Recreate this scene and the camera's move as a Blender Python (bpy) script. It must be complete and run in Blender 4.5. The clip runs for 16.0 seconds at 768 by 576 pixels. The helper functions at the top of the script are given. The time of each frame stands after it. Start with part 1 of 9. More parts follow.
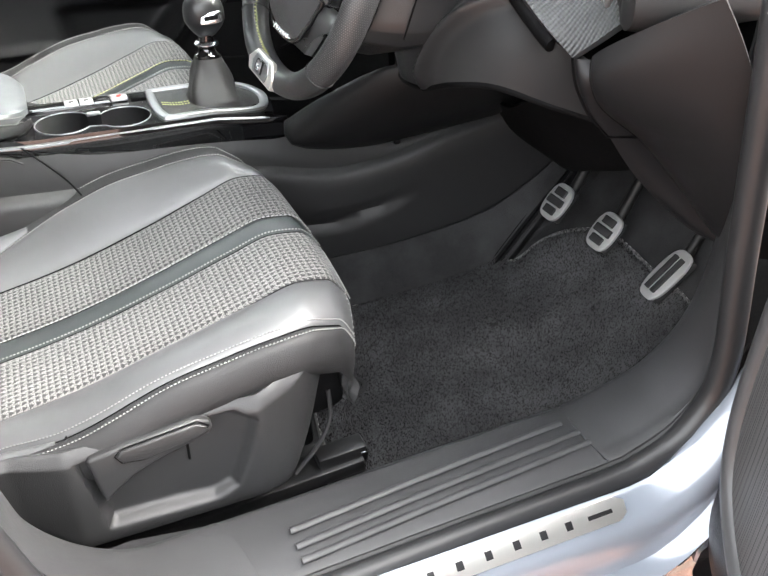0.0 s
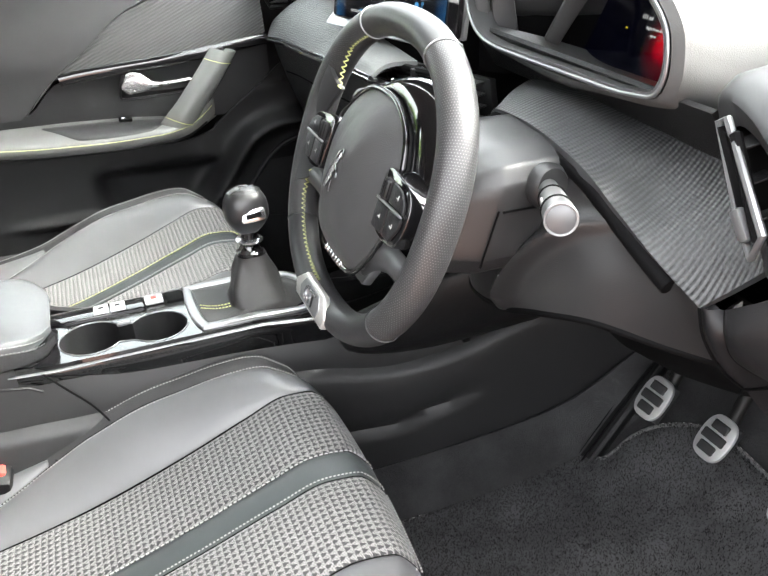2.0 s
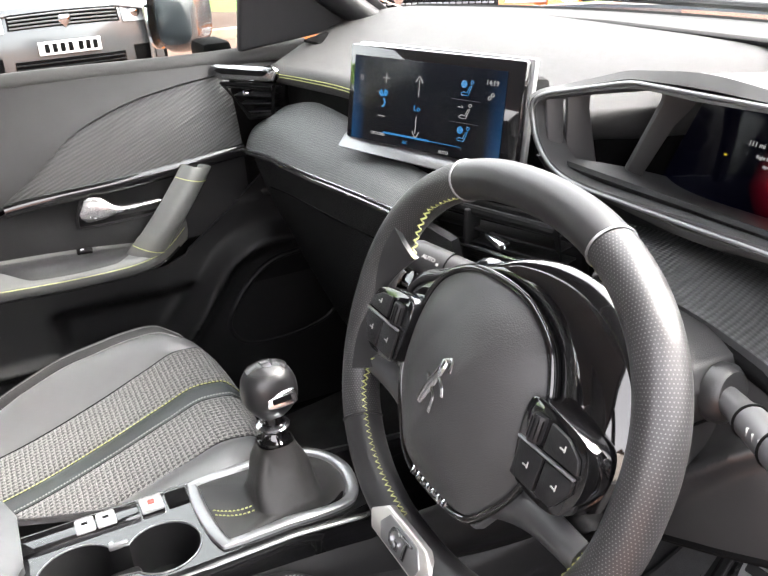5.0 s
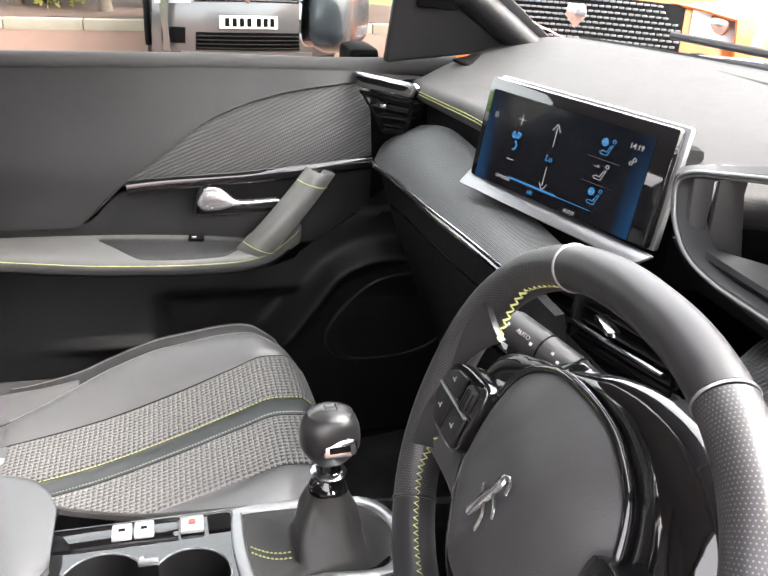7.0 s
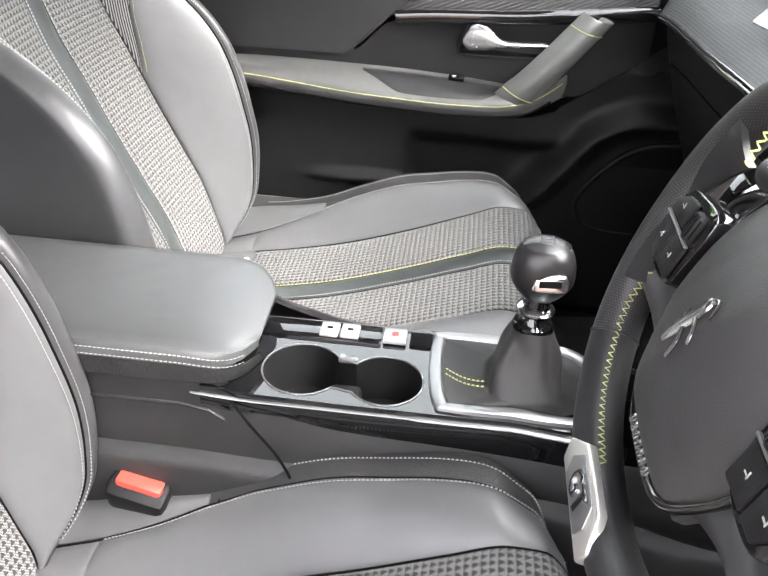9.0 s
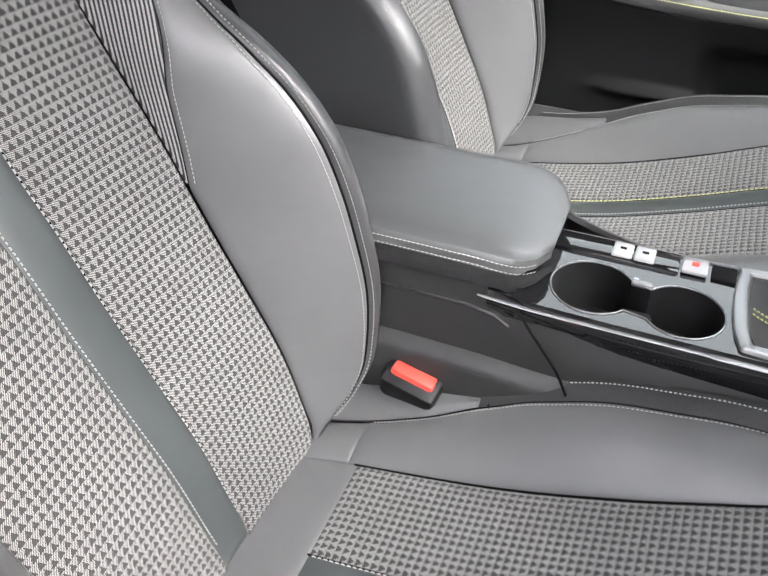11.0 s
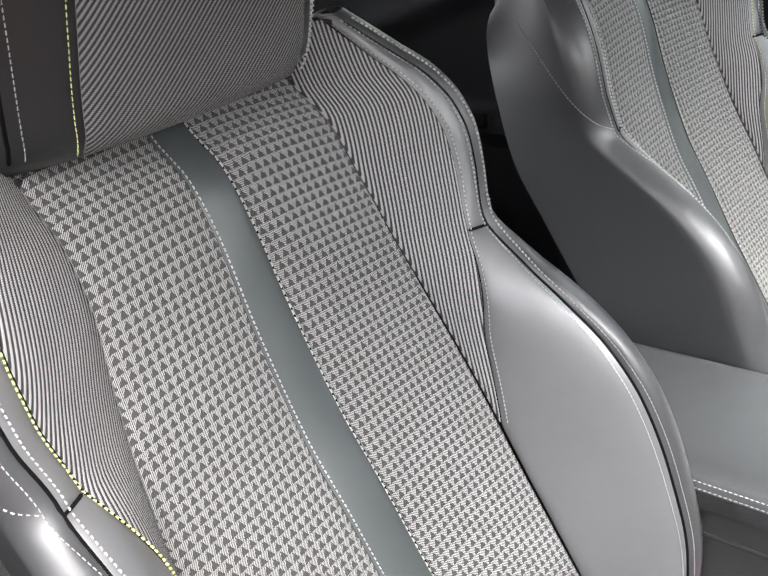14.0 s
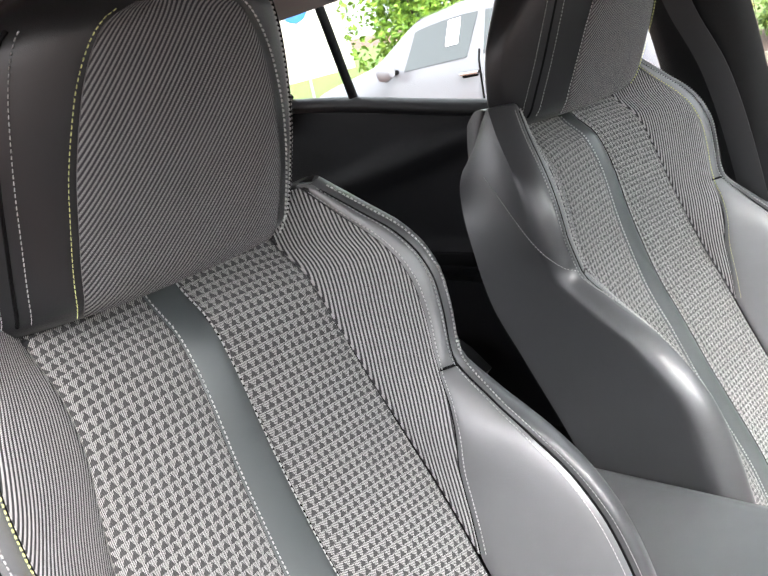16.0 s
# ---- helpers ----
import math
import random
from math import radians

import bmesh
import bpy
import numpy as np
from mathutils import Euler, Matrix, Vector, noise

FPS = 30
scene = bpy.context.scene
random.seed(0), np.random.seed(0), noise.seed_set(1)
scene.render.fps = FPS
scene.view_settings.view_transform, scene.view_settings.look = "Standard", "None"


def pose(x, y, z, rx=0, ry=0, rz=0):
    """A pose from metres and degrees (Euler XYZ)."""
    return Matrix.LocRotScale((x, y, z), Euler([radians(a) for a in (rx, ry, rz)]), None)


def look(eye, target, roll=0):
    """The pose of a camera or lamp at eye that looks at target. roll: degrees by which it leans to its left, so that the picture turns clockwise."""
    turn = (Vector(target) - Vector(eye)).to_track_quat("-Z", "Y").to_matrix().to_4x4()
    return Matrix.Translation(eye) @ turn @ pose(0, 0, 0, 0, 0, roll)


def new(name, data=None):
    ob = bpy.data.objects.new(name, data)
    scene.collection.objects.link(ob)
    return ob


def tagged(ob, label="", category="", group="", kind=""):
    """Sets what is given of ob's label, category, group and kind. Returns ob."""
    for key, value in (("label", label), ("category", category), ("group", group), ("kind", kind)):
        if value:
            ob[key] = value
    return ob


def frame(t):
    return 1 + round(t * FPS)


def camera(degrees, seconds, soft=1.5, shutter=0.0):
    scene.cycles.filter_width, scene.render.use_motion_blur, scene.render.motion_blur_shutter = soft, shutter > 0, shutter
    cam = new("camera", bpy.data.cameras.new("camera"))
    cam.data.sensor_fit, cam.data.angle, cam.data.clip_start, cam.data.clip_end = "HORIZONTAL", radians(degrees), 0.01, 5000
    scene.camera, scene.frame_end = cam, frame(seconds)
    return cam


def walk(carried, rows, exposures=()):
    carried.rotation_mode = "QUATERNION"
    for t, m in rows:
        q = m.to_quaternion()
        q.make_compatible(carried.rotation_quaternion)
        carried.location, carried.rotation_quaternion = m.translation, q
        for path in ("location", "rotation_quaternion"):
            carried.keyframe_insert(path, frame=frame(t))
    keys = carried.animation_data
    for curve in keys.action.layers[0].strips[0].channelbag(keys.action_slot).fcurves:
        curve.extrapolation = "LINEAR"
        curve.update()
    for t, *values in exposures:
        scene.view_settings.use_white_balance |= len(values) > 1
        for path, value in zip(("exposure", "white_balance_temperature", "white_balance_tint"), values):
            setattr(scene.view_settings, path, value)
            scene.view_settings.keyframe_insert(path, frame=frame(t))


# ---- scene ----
cam = camera(50.5, 16.0)
PATH = [
    (0, (0.161, -1.363, 1.283), (0.812, 0.153, 0.153), 0.6),
    (0.5, (0.156, -1.326, 1.306), (0.796, 0.228, 0.222), -0.1),
    (1, (0.168, -1.275, 1.329), (0.786, 0.32, 0.292), -0.9),
    (1.5, (0.195, -1.196, 1.344), (0.791, 0.435, 0.352), -1.9),
    (2, (0.237, -1.117, 1.356), (0.817, 0.542, 0.4), -3.0),
    (2.5, (0.255, -1.053, 1.366), (0.841, 0.62, 0.439), -4.2),
    (3, (0.245, -0.985, 1.375), (0.869, 0.685, 0.469), -5.3),
    (3.5, (0.222, -0.926, 1.376), (0.905, 0.731, 0.49), -5.7),
    (4, (0.201, -0.879, 1.374), (0.945, 0.763, 0.506), -5.6),
    (4.2, (0.195, -0.865, 1.378), (0.958, 0.771, 0.518), -5.3),
    (6.3, (0.234, -0.756, 1.407), (0.882, 0.96, 0.608), 1.0),
    (6.5, (0.244, -0.749, 1.409), (0.847, 0.981, 0.606), 1.6),
    (7, (0.272, -0.742, 1.409), (0.749, 1.017, 0.585), 2.8),
    (7.5, (0.305, -0.739, 1.4), (0.631, 1.034, 0.534), 3.5),
    (8, (0.324, -0.739, 1.385), (0.489, 1.025, 0.458), 3.8),
    (8.5, (0.326, -0.74, 1.357), (0.328, 0.99, 0.355), 3.4),
    (9, (0.319, -0.745, 1.326), (0.166, 0.932, 0.248), 2.7),
    (9.2, (0.319, -0.75, 1.317), (0.108, 0.902, 0.21), 2.3),
    (11.3, (0.207, -0.753, 1.3), (-0.472, 0.645, 0.04), -1.3),
    (11.5, (0.193, -0.747, 1.31), (-0.537, 0.626, 0.052), -2.1),
    (12, (0.168, -0.744, 1.325), (-0.709, 0.585, 0.116), -4.4),
    (12.5, (0.16, -0.738, 1.347), (-0.86, 0.549, 0.205), -6.6),
    (13, (0.169, -0.727, 1.369), (-0.98, 0.512, 0.298), -8.8),
    (13.5, (0.181, -0.723, 1.379), (-1.056, 0.507, 0.4), -10.3),
    (14, (0.207, -0.713, 1.387), (-1.098, 0.513, 0.497), -11.6),
    (14.5, (0.235, -0.71, 1.394), (-1.115, 0.533, 0.598), -12.7),
    (15, (0.252, -0.711, 1.401), (-1.12, 0.556, 0.686), -13.3),
    (15.5, (0.266, -0.717, 1.409), (-1.113, 0.579, 0.761), -13.2),
    (16, (0.282, -0.724, 1.415), (-1.093, 0.602, 0.824), -12.9),
]
walk(cam, [(t, look(eye, target, roll)) for t, eye, target, roll in PATH],
     exposures=[(0, 3.76, 6650, 9), (1.5, 3.90, 6650, 9), (3, 3.87, 6800, 13), (4.2, 3.78, 6800, 14), (6.3, 3.44, 6850, 17), (9, 3.57, 6700, 15), (11.3, 2.98, 6550, 14), (13, 3.02, 6500, 13), (16, 3.26, 6500, 13)])

# ---- world and light: bright overcast sky ----
world = bpy.data.worlds.new("world")
scene.world = world
world.use_nodes = True
wn = world.node_tree.nodes
sky = wn.new("ShaderNodeTexSky")
sky.sky_type, sky.sun_disc = "NISHITA", False
sky.sun_elevation, sky.sun_rotation = radians(46), radians(110)
sky.air_density, sky.dust_density, sky.ozone_density = 1.0, 6.0, 1.0
wn["Background"].inputs["Strength"].default_value = 0.15
# cloud cover takes most of the blue out of the sky
cloud = wn.new("ShaderNodeHueSaturation")
cloud.inputs["Saturation"].default_value = 0.3
world.node_tree.links.new(sky.outputs[0], cloud.inputs["Color"])
veil = wn.new("ShaderNodeMix")
veil.data_type = "RGBA"
veil.inputs["Factor"].default_value = 0.5
veil.inputs["B"].default_value = (4.2, 4.3, 4.45, 1)
world.node_tree.links.new(cloud.outputs[0], veil.inputs["A"])
world.node_tree.links.new(veil.outputs["Result"], wn["Background"].inputs["Color"])
sun_data = bpy.data.lights.new("sun", "SUN")
sun_data.energy, sun_data.angle, sun_data.color = 0.75, radians(40), (1.0, 0.98, 0.96)
sun = new("sun", sun_data)
sun.matrix_world = look((2.5, -0.9, 3.36), (0, 0, 0.6))


# ---- materials ----
def nodes_of(name):
    m = bpy.data.materials.new(name)
    m.use_nodes = True
    nt = m.node_tree
    return m, nt, nt.nodes["Principled BSDF"]


def link(nt, a, b):
    nt.links.new(a, b)


def noise_node(nt, scale, detail=3.0, coords=None, rough=0.55):
    n = nt.nodes.new("ShaderNodeTexNoise")
    n.inputs["Scale"].default_value, n.inputs["Detail"].default_value = scale, detail
    n.inputs["Roughness"].default_value = rough
    if coords is not None:
        link(nt, coords, n.inputs["Vector"])
    return n


def coords_of(nt, kind="Object"):
    return nt.nodes.new("ShaderNodeTexCoord").outputs[kind]


def math_node(nt, op, a, b=None, c=None):
    n = nt.nodes.new("ShaderNodeMath")
    n.operation = op
    for i, v in enumerate((a, b, c)):
        if v is None:
            continue
        if isinstance(v, (int, float)):
            n.inputs[i].default_value = v
        else:
            link(nt, v, n.inputs[i])
    return n.outputs[0]


def mixed(nt, fac, a, b):
    n = nt.nodes.new("ShaderNodeMix")
    n.data_type = "RGBA"
    for sock, v in ((n.inputs["Factor"], fac), (n.inputs["A"], a), (n.inputs["B"], b)):
        if isinstance(v, (int, float)):
            sock.default_value = v
        elif isinstance(v, tuple):
            sock.default_value = (*v, 1)
        else:
            link(nt, v, sock)
    return n.outputs["Result"]


def ramp(nt, fac, stops):
    n = nt.nodes.new("ShaderNodeValToRGB")
    while len(n.color_ramp.elements) < len(stops):
        n.color_ramp.elements.new(0.5)
    for e, (p, c) in zip(n.color_ramp.elements, stops):
        e.position, e.color = p, ((c, c, c, 1) if isinstance(c, (int, float)) else (*c, 1))
    link(nt, fac, n.inputs[0])
    return n.outputs[0]


def bump(nt, b, height, strength, dist=0.001):
    n = nt.nodes.new("ShaderNodeBump")
    n.inputs["Strength"].default_value, n.inputs["Distance"].default_value = strength, dist
    link(nt, height, n.inputs["Height"])
    link(nt, n.outputs[0], b.inputs["Normal"])


def plain(name, color, rough=0.5, metal=0.0, spec=0.5, grain=0.0, grain_scale=900, stain=0.12, coat=0.0, crumple=0.0):
    """A surface of one material with stains at hand size and a fine grain."""
    m, nt, b = nodes_of(name)
    co = coords_of(nt)
    big = noise_node(nt, 9, 4, co)
    dark = tuple(v * (1 - stain) for v in color)
    light = tuple(min(1, v * (1 + stain)) for v in color)
    link(nt, mixed(nt, big.outputs[0], dark, light), b.inputs["Base Color"])
    fine = noise_node(nt, 60, 3, co)
    link(nt, ramp(nt, fine.outputs[0], [(0.0, max(0.02, rough - 0.05)), (1.0, min(1, rough + 0.05))]), b.inputs["Roughness"])
    b.inputs["Metallic"].default_value = metal
    b.inputs["Specular IOR Level"].default_value = spec
    b.inputs["Coat Weight"].default_value = coat
    b.inputs["Coat Roughness"].default_value = 0.03
    if crumple:
        fold = noise_node(nt, 16, 2, co)
        soft = nt.nodes.new("ShaderNodeBump")
        soft.inputs["Strength"].default_value, soft.inputs["Distance"].default_value = crumple, 0.004
        link(nt, fold.outputs[0], soft.inputs["Height"])
        link(nt, soft.outputs[0], b.inputs["Normal"])
    if grain:
        v = nt.nodes.new("ShaderNodeTexVoronoi")
        v.inputs["Scale"].default_value = grain_scale
        link(nt, co, v.inputs["Vector"])
        bump(nt, b, v.outputs["Distance"], grain, 0.0006)
        if crumple:
            link(nt, soft.outputs[0], b.inputs["Normal"].links[0].from_node.inputs["Normal"])
    return m


def uv_split(nt):
    sep = nt.nodes.new("ShaderNodeSeparateXYZ")
    link(nt, coords_of(nt, "UV"), sep.inputs[0])
    return sep.outputs[0], sep.outputs[1]


def triangle_cloth(name):
    """Woven cloth: a square net of small dark triangles on a ground of pale slanting threads, in metres of the UV map."""
    m, nt, b = nodes_of(name)
    u, v = uv_split(nt)
    cu, cv = 0.00866, 0.00849
    wob = noise_node(nt, 700, 2, coords_of(nt))
    jit = math_node(nt, "MULTIPLY_ADD", wob.outputs[0], 0.22, -0.11)
    fv = math_node(nt, "FRACT", math_node(nt, "ADD", math_node(nt, "MULTIPLY", v, 1 / cv), jit))
    fu = math_node(nt, "FRACT", math_node(nt, "ADD", math_node(nt, "MULTIPLY", u, 1 / cu), jit))
    half = math_node(nt, "ABSOLUTE", math_node(nt, "SUBTRACT", fu, 0.5))
    tri = math_node(nt, "LESS_THAN", math_node(nt, "MULTIPLY", half, 1.9), math_node(nt, "SUBTRACT", 0.86, fv))
    # slanting threads, broken into beads by the weft
    yarn = math_node(nt, "SINE", math_node(nt, "ADD", math_node(nt, "MULTIPLY", u, 8 * math.pi / cu), math_node(nt, "MULTIPLY", v, 8 * math.pi / cv)))
    y01 = math_node(nt, "MULTIPLY_ADD", yarn, 0.5, 0.5)
    weft = math_node(nt, "MULTIPLY_ADD", math_node(nt, "SINE", math_node(nt, "MULTIPLY", u, 10 * math.pi / cu)), 0.5, 0.5)
    n = noise_node(nt, 14, 3, coords_of(nt))
    dots = ramp(nt, math_node(nt, "ADD", math_node(nt, "MULTIPLY", y01, 0.72), math_node(nt, "MULTIPLY", weft, 0.28)), [(0.36, 0.0), (0.60, 1.0)])
    light = mixed(nt, dots, (0.030, 0.030, 0.029), (0.285, 0.28, 0.272))
    dark = mixed(nt, dots, (0.014, 0.014, 0.015), (0.040, 0.040, 0.041))
    col = mixed(nt, tri, light, dark)
    col = mixed(nt, math_node(nt, "MULTIPLY", n.outputs[0], 0.18), col, (0.09, 0.09, 0.088))
    link(nt, col, b.inputs["Base Color"])
    b.inputs["Roughness"].default_value, b.inputs["Specular IOR Level"].default_value = 0.85, 0.25
    b.inputs["Sheen Weight"].default_value = 0.15
    bump(nt, b, math_node(nt, "SUBTRACT", y01, math_node(nt, "MULTIPLY", tri, 0.8)), 0.35, 0.0007)
    return m

def twill_cloth(name, pu=-0.0038, pv=0.0127, tone=1.0):
    """Steep light-and-dark diagonal ribs."""
    m, nt, b = nodes_of(name)
    u, v = uv_split(nt)
    w = math_node(nt, "ADD", math_node(nt, "MULTIPLY", u, 2 * math.pi / pu), math_node(nt, "MULTIPLY", v, 2 * math.pi / pv))
    rib = math_node(nt, "MULTIPLY_ADD", math_node(nt, "SINE", w), 0.5, 0.5)
    fine = math_node(nt, "MULTIPLY_ADD", math_node(nt, "SINE", math_node(nt, "MULTIPLY", v, 5200)), 0.5, 0.5)
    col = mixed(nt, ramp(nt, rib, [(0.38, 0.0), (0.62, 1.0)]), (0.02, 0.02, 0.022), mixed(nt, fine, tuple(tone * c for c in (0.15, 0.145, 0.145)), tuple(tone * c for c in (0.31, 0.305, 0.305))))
    link(nt, col, b.inputs["Base Color"])
    b.inputs["Roughness"].default_value, b.inputs["Specular IOR Level"].default_value = 0.8, 0.3
    bump(nt, b, rib, 0.5, 0.0008)
    return m


def perforated(name):
    """Dark leather with a field of pin holes."""
    m, nt, b = nodes_of(name)
    u, v = uv_split(nt)
    p = 0.0024
    a = math_node(nt, "MULTIPLY", v, 1 / p)
    fu = math_node(nt, "FRACT", math_node(nt, "ADD", math_node(nt, "MULTIPLY", u, 1 / p), math_node(nt, "MULTIPLY", math_node(nt, "MODULO", math_node(nt, "FLOOR", a), 2), 0.5)))
    du = math_node(nt, "SUBTRACT", fu, 0.5)
    dv = math_node(nt, "SUBTRACT", math_node(nt, "FRACT", a), 0.5)
    r = math_node(nt, "SQRT", math_node(nt, "ADD", math_node(nt, "MULTIPLY", du, du), math_node(nt, "MULTIPLY", dv, dv)))
    hole = math_node(nt, "LESS_THAN", r, 0.2)
    link(nt, mixed(nt, hole, (0.021, 0.021, 0.022), (0.085, 0.085, 0.085)), b.inputs["Base Color"])
    n = noise_node(nt, 70, 3, coords_of(nt))
    link(nt, ramp(nt, n.outputs[0], [(0.3, 0.32), (0.7, 0.44)]), b.inputs["Roughness"])
    bump(nt, b, math_node(nt, "SUBTRACT", 1.0, hole), 0.35, 0.0005)
    return m


def ribbed(name, color, pitch=0.0075, depth=0.5, uvs=True, twist=0.0):
    """Moulded trim with fine parallel ribs crossed by a weaker weave, like carbon fibre."""
    m, nt, b = nodes_of(name)
    u, v = uv_split(nt)
    w = math_node(nt, "MULTIPLY", math_node(nt, "ADD", v, math_node(nt, "MULTIPLY", u, twist)), 2 * math.pi / pitch)
    rib = math_node(nt, "MULTIPLY_ADD", math_node(nt, "SINE", w), 0.5, 0.5)
    cross = math_node(nt, "MULTIPLY_ADD", math_node(nt, "SINE", math_node(nt, "MULTIPLY", u, 2 * math.pi / 0.0042)), 0.5, 0.5)
    dark = tuple(c * 0.35 for c in color)
    link(nt, mixed(nt, rib, dark, color), b.inputs["Base Color"])
    link(nt, ramp(nt, cross, [(0.3, 0.38), (0.7, 0.5)]), b.inputs["Roughness"])
    bump(nt, b, math_node(nt, "ADD", rib, math_node(nt, "MULTIPLY", cross, 0.25)), depth, 0.0015)
    return m


def carpet(name, color):
    m, nt, b = nodes_of(name)
    co = coords_of(nt)
    n1, n2 = noise_node(nt, 420, 5, co, 0.8), noise_node(nt, 9, 4, co)
    col = mixed(nt, n1.outputs[0], tuple(c * 0.3 for c in color), tuple(c * 2.0 for c in color))
    link(nt, mixed(nt, math_node(nt, "MULTIPLY", ramp(nt, n2.outputs[0], [(0.42, 0.0), (0.72, 1.0)]), 0.45), col, tuple(min(1, c * 3.2) for c in color)), b.inputs["Base Color"])
    b.inputs["Roughness"].default_value, b.inputs["Specular IOR Level"].default_value = 0.95, 0.1
    bump(nt, b, n1.outputs[0], 1.0, 0.004)
    return m


def glowing(name, color, strength):
    m, nt, b = nodes_of(name)
    b.inputs["Base Color"].default_value = (0.01, 0.01, 0.01, 1)
    b.inputs["Emission Color"].default_value = (*color, 1)
    b.inputs["Emission Strength"].default_value = strength
    b.inputs["Roughness"].default_value = 0.1
    return m


def glass(name, tint=(0.9, 0.95, 0.94)):
    m, nt, b = nodes_of(name)
    b.inputs["Base Color"].default_value = (*tint, 1)
    b.inputs["Roughness"].default_value, b.inputs["Transmission Weight"].default_value, b.inputs["IOR"].default_value = 0.0, 1.0, 1.03
    return m


LEATHER = plain("grey_leather", (0.076, 0.077, 0.080), 0.44, spec=1.0, grain=0.12, grain_scale=1400, stain=0.14, crumple=0.35)
SIDE_BAND = plain("woven_side_vinyl", (0.026, 0.026, 0.027), 0.52, spec=0.35, grain=0.5, grain_scale=700, stain=0.2)
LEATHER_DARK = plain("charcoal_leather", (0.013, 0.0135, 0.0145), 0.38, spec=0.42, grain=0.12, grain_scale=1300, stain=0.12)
STRIPE = plain("teal_grey_leather", (0.040, 0.046, 0.047), 0.40, spec=0.6, grain=0.08, grain_scale=1500, crumple=0.2)
CLOTH = triangle_cloth("triangle_cloth")
TWILL = twill_cloth("twill_cloth")
THREAD = plain("light_thread", (0.33, 0.33, 0.32), 0.7, stain=0.2)
THREAD_GREEN = plain("yellow_green_thread", (0.42, 0.44, 0.17), 0.7, stain=0.2)
PLASTIC = plain("grained_black_plastic", (0.0075, 0.0075, 0.008), 0.42, spec=0.24, grain=0.35, grain_scale=1100)
PLASTIC_GREY = plain("dark_grey_plastic", (0.011, 0.011, 0.012), 0.42, spec=0.28, grain=0.3, grain_scale=1100)
CONSOLE_SIDE = plain("console_side_plastic", (0.018, 0.018, 0.0186), 0.38, spec=0.45, grain=0.35, grain_scale=1100)
REAR_TRIM = plain("dark_rear_trim", (0.006, 0.0062, 0.007), 0.5, spec=0.15, grain=0.3, grain_scale=1100)
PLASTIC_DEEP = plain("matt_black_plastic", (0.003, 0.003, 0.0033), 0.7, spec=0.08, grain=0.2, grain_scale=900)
SOFT_TOP = plain("soft_grey_dash_skin", (0.033, 0.033, 0.033), 0.62, spec=0.3, grain=0.35, grain_scale=900)
GLOSS = plain("piano_black", (0.004, 0.004, 0.0045), 0.05, spec=0.6, stain=0.0, coat=1.0)
CHROME = plain("satin_chrome", (0.62, 0.63, 0.65), 0.16, metal=1.0, stain=0.05)
SILVER = plain("silver_trim", (0.27, 0.275, 0.28), 0.32, metal=0.75, stain=0.05)
STEEL = plain("brushed_steel", (0.55, 0.55, 0.55), 0.38, metal=0.65, stain=0.15)
STEEL_DARK = plain("blackened_steel", (0.05, 0.05, 0.052), 0.35, metal=0.8, stain=0.2)
RUBBER = plain("black_rubber", (0.018, 0.018, 0.019), 0.65)
RED = plain("red_buckle_plastic", (0.55, 0.055, 0.04), 0.4, stain=0.05)
CARBON = ribbed("carbon_ribbed_trim", (0.050, 0.051, 0.053), 0.0062, 0.6)
CARBON_DOOR = ribbed("carbon_door_trim", (0.030, 0.0305, 0.0315), 0.0058, 0.45, twist=-0.32)
CARBON_FINE = ribbed("carbon_fine_trim", (0.095, 0.10, 0.10), 0.0034, 0.35)
PERFORATED = perforated("perforated_leather")
RIM_LEATHER = plain("smooth_rim_leather", (0.017, 0.017, 0.018), 0.40, grain=0.12, grain_scale=1200)
MAT_CARPET = carpet("mat_carpet", (0.055, 0.055, 0.057))
FLOOR_CARPET = carpet("floor_carpet", (0.032, 0.032, 0.033))
PAINT = plain("silver_blue_paint", (0.28, 0.31, 0.36), 0.25, metal=0.25, stain=0.02, coat=1.0)
GLASS = glass("window_glass")
GLASS_TINT = glass("tinted_window_glass", (0.66, 0.72, 0.70))
SILL = plain("scuffed_sill_plastic", (0.042, 0.042, 0.044), 0.45, grain=0.3, grain_scale=1000, stain=0.3)
HEADLINER = plain("grey_headliner", (0.24, 0.24, 0.235), 0.9, grain=0.2)


# ---- mesh helpers ----
def smooth_table(xs, ys):
    """A smooth curve through a few knots (monotone cubic)."""
    xs, ys = np.array(xs, float), np.array(ys, float)
    h, d = np.diff(xs), np.diff(ys) / np.diff(xs)
    m = np.zeros(len(xs))
    m[0], m[-1] = d[0], d[-1]
    for i in range(1, len(xs) - 1):
        if d[i - 1] * d[i] > 0:
            w1, w2 = 2 * h[i] + h[i - 1], h[i] + 2 * h[i - 1]
            m[i] = (w1 + w2) / (w1 / d[i - 1] + w2 / d[i])

    def f(x):
        x = min(max(x, xs[0]), xs[-1])
        i = min(int(np.searchsorted(xs, x, "right")) - 1, len(xs) - 2)
        t = (x - xs[i]) / h[i]
        return float((1 + 2 * t) * (1 - t) ** 2 * ys[i] + t * (1 - t) ** 2 * h[i] * m[i] + t * t * (3 - 2 * t) * ys[i + 1] + t * t * (t - 1) * h[i] * m[i + 1])

    return f


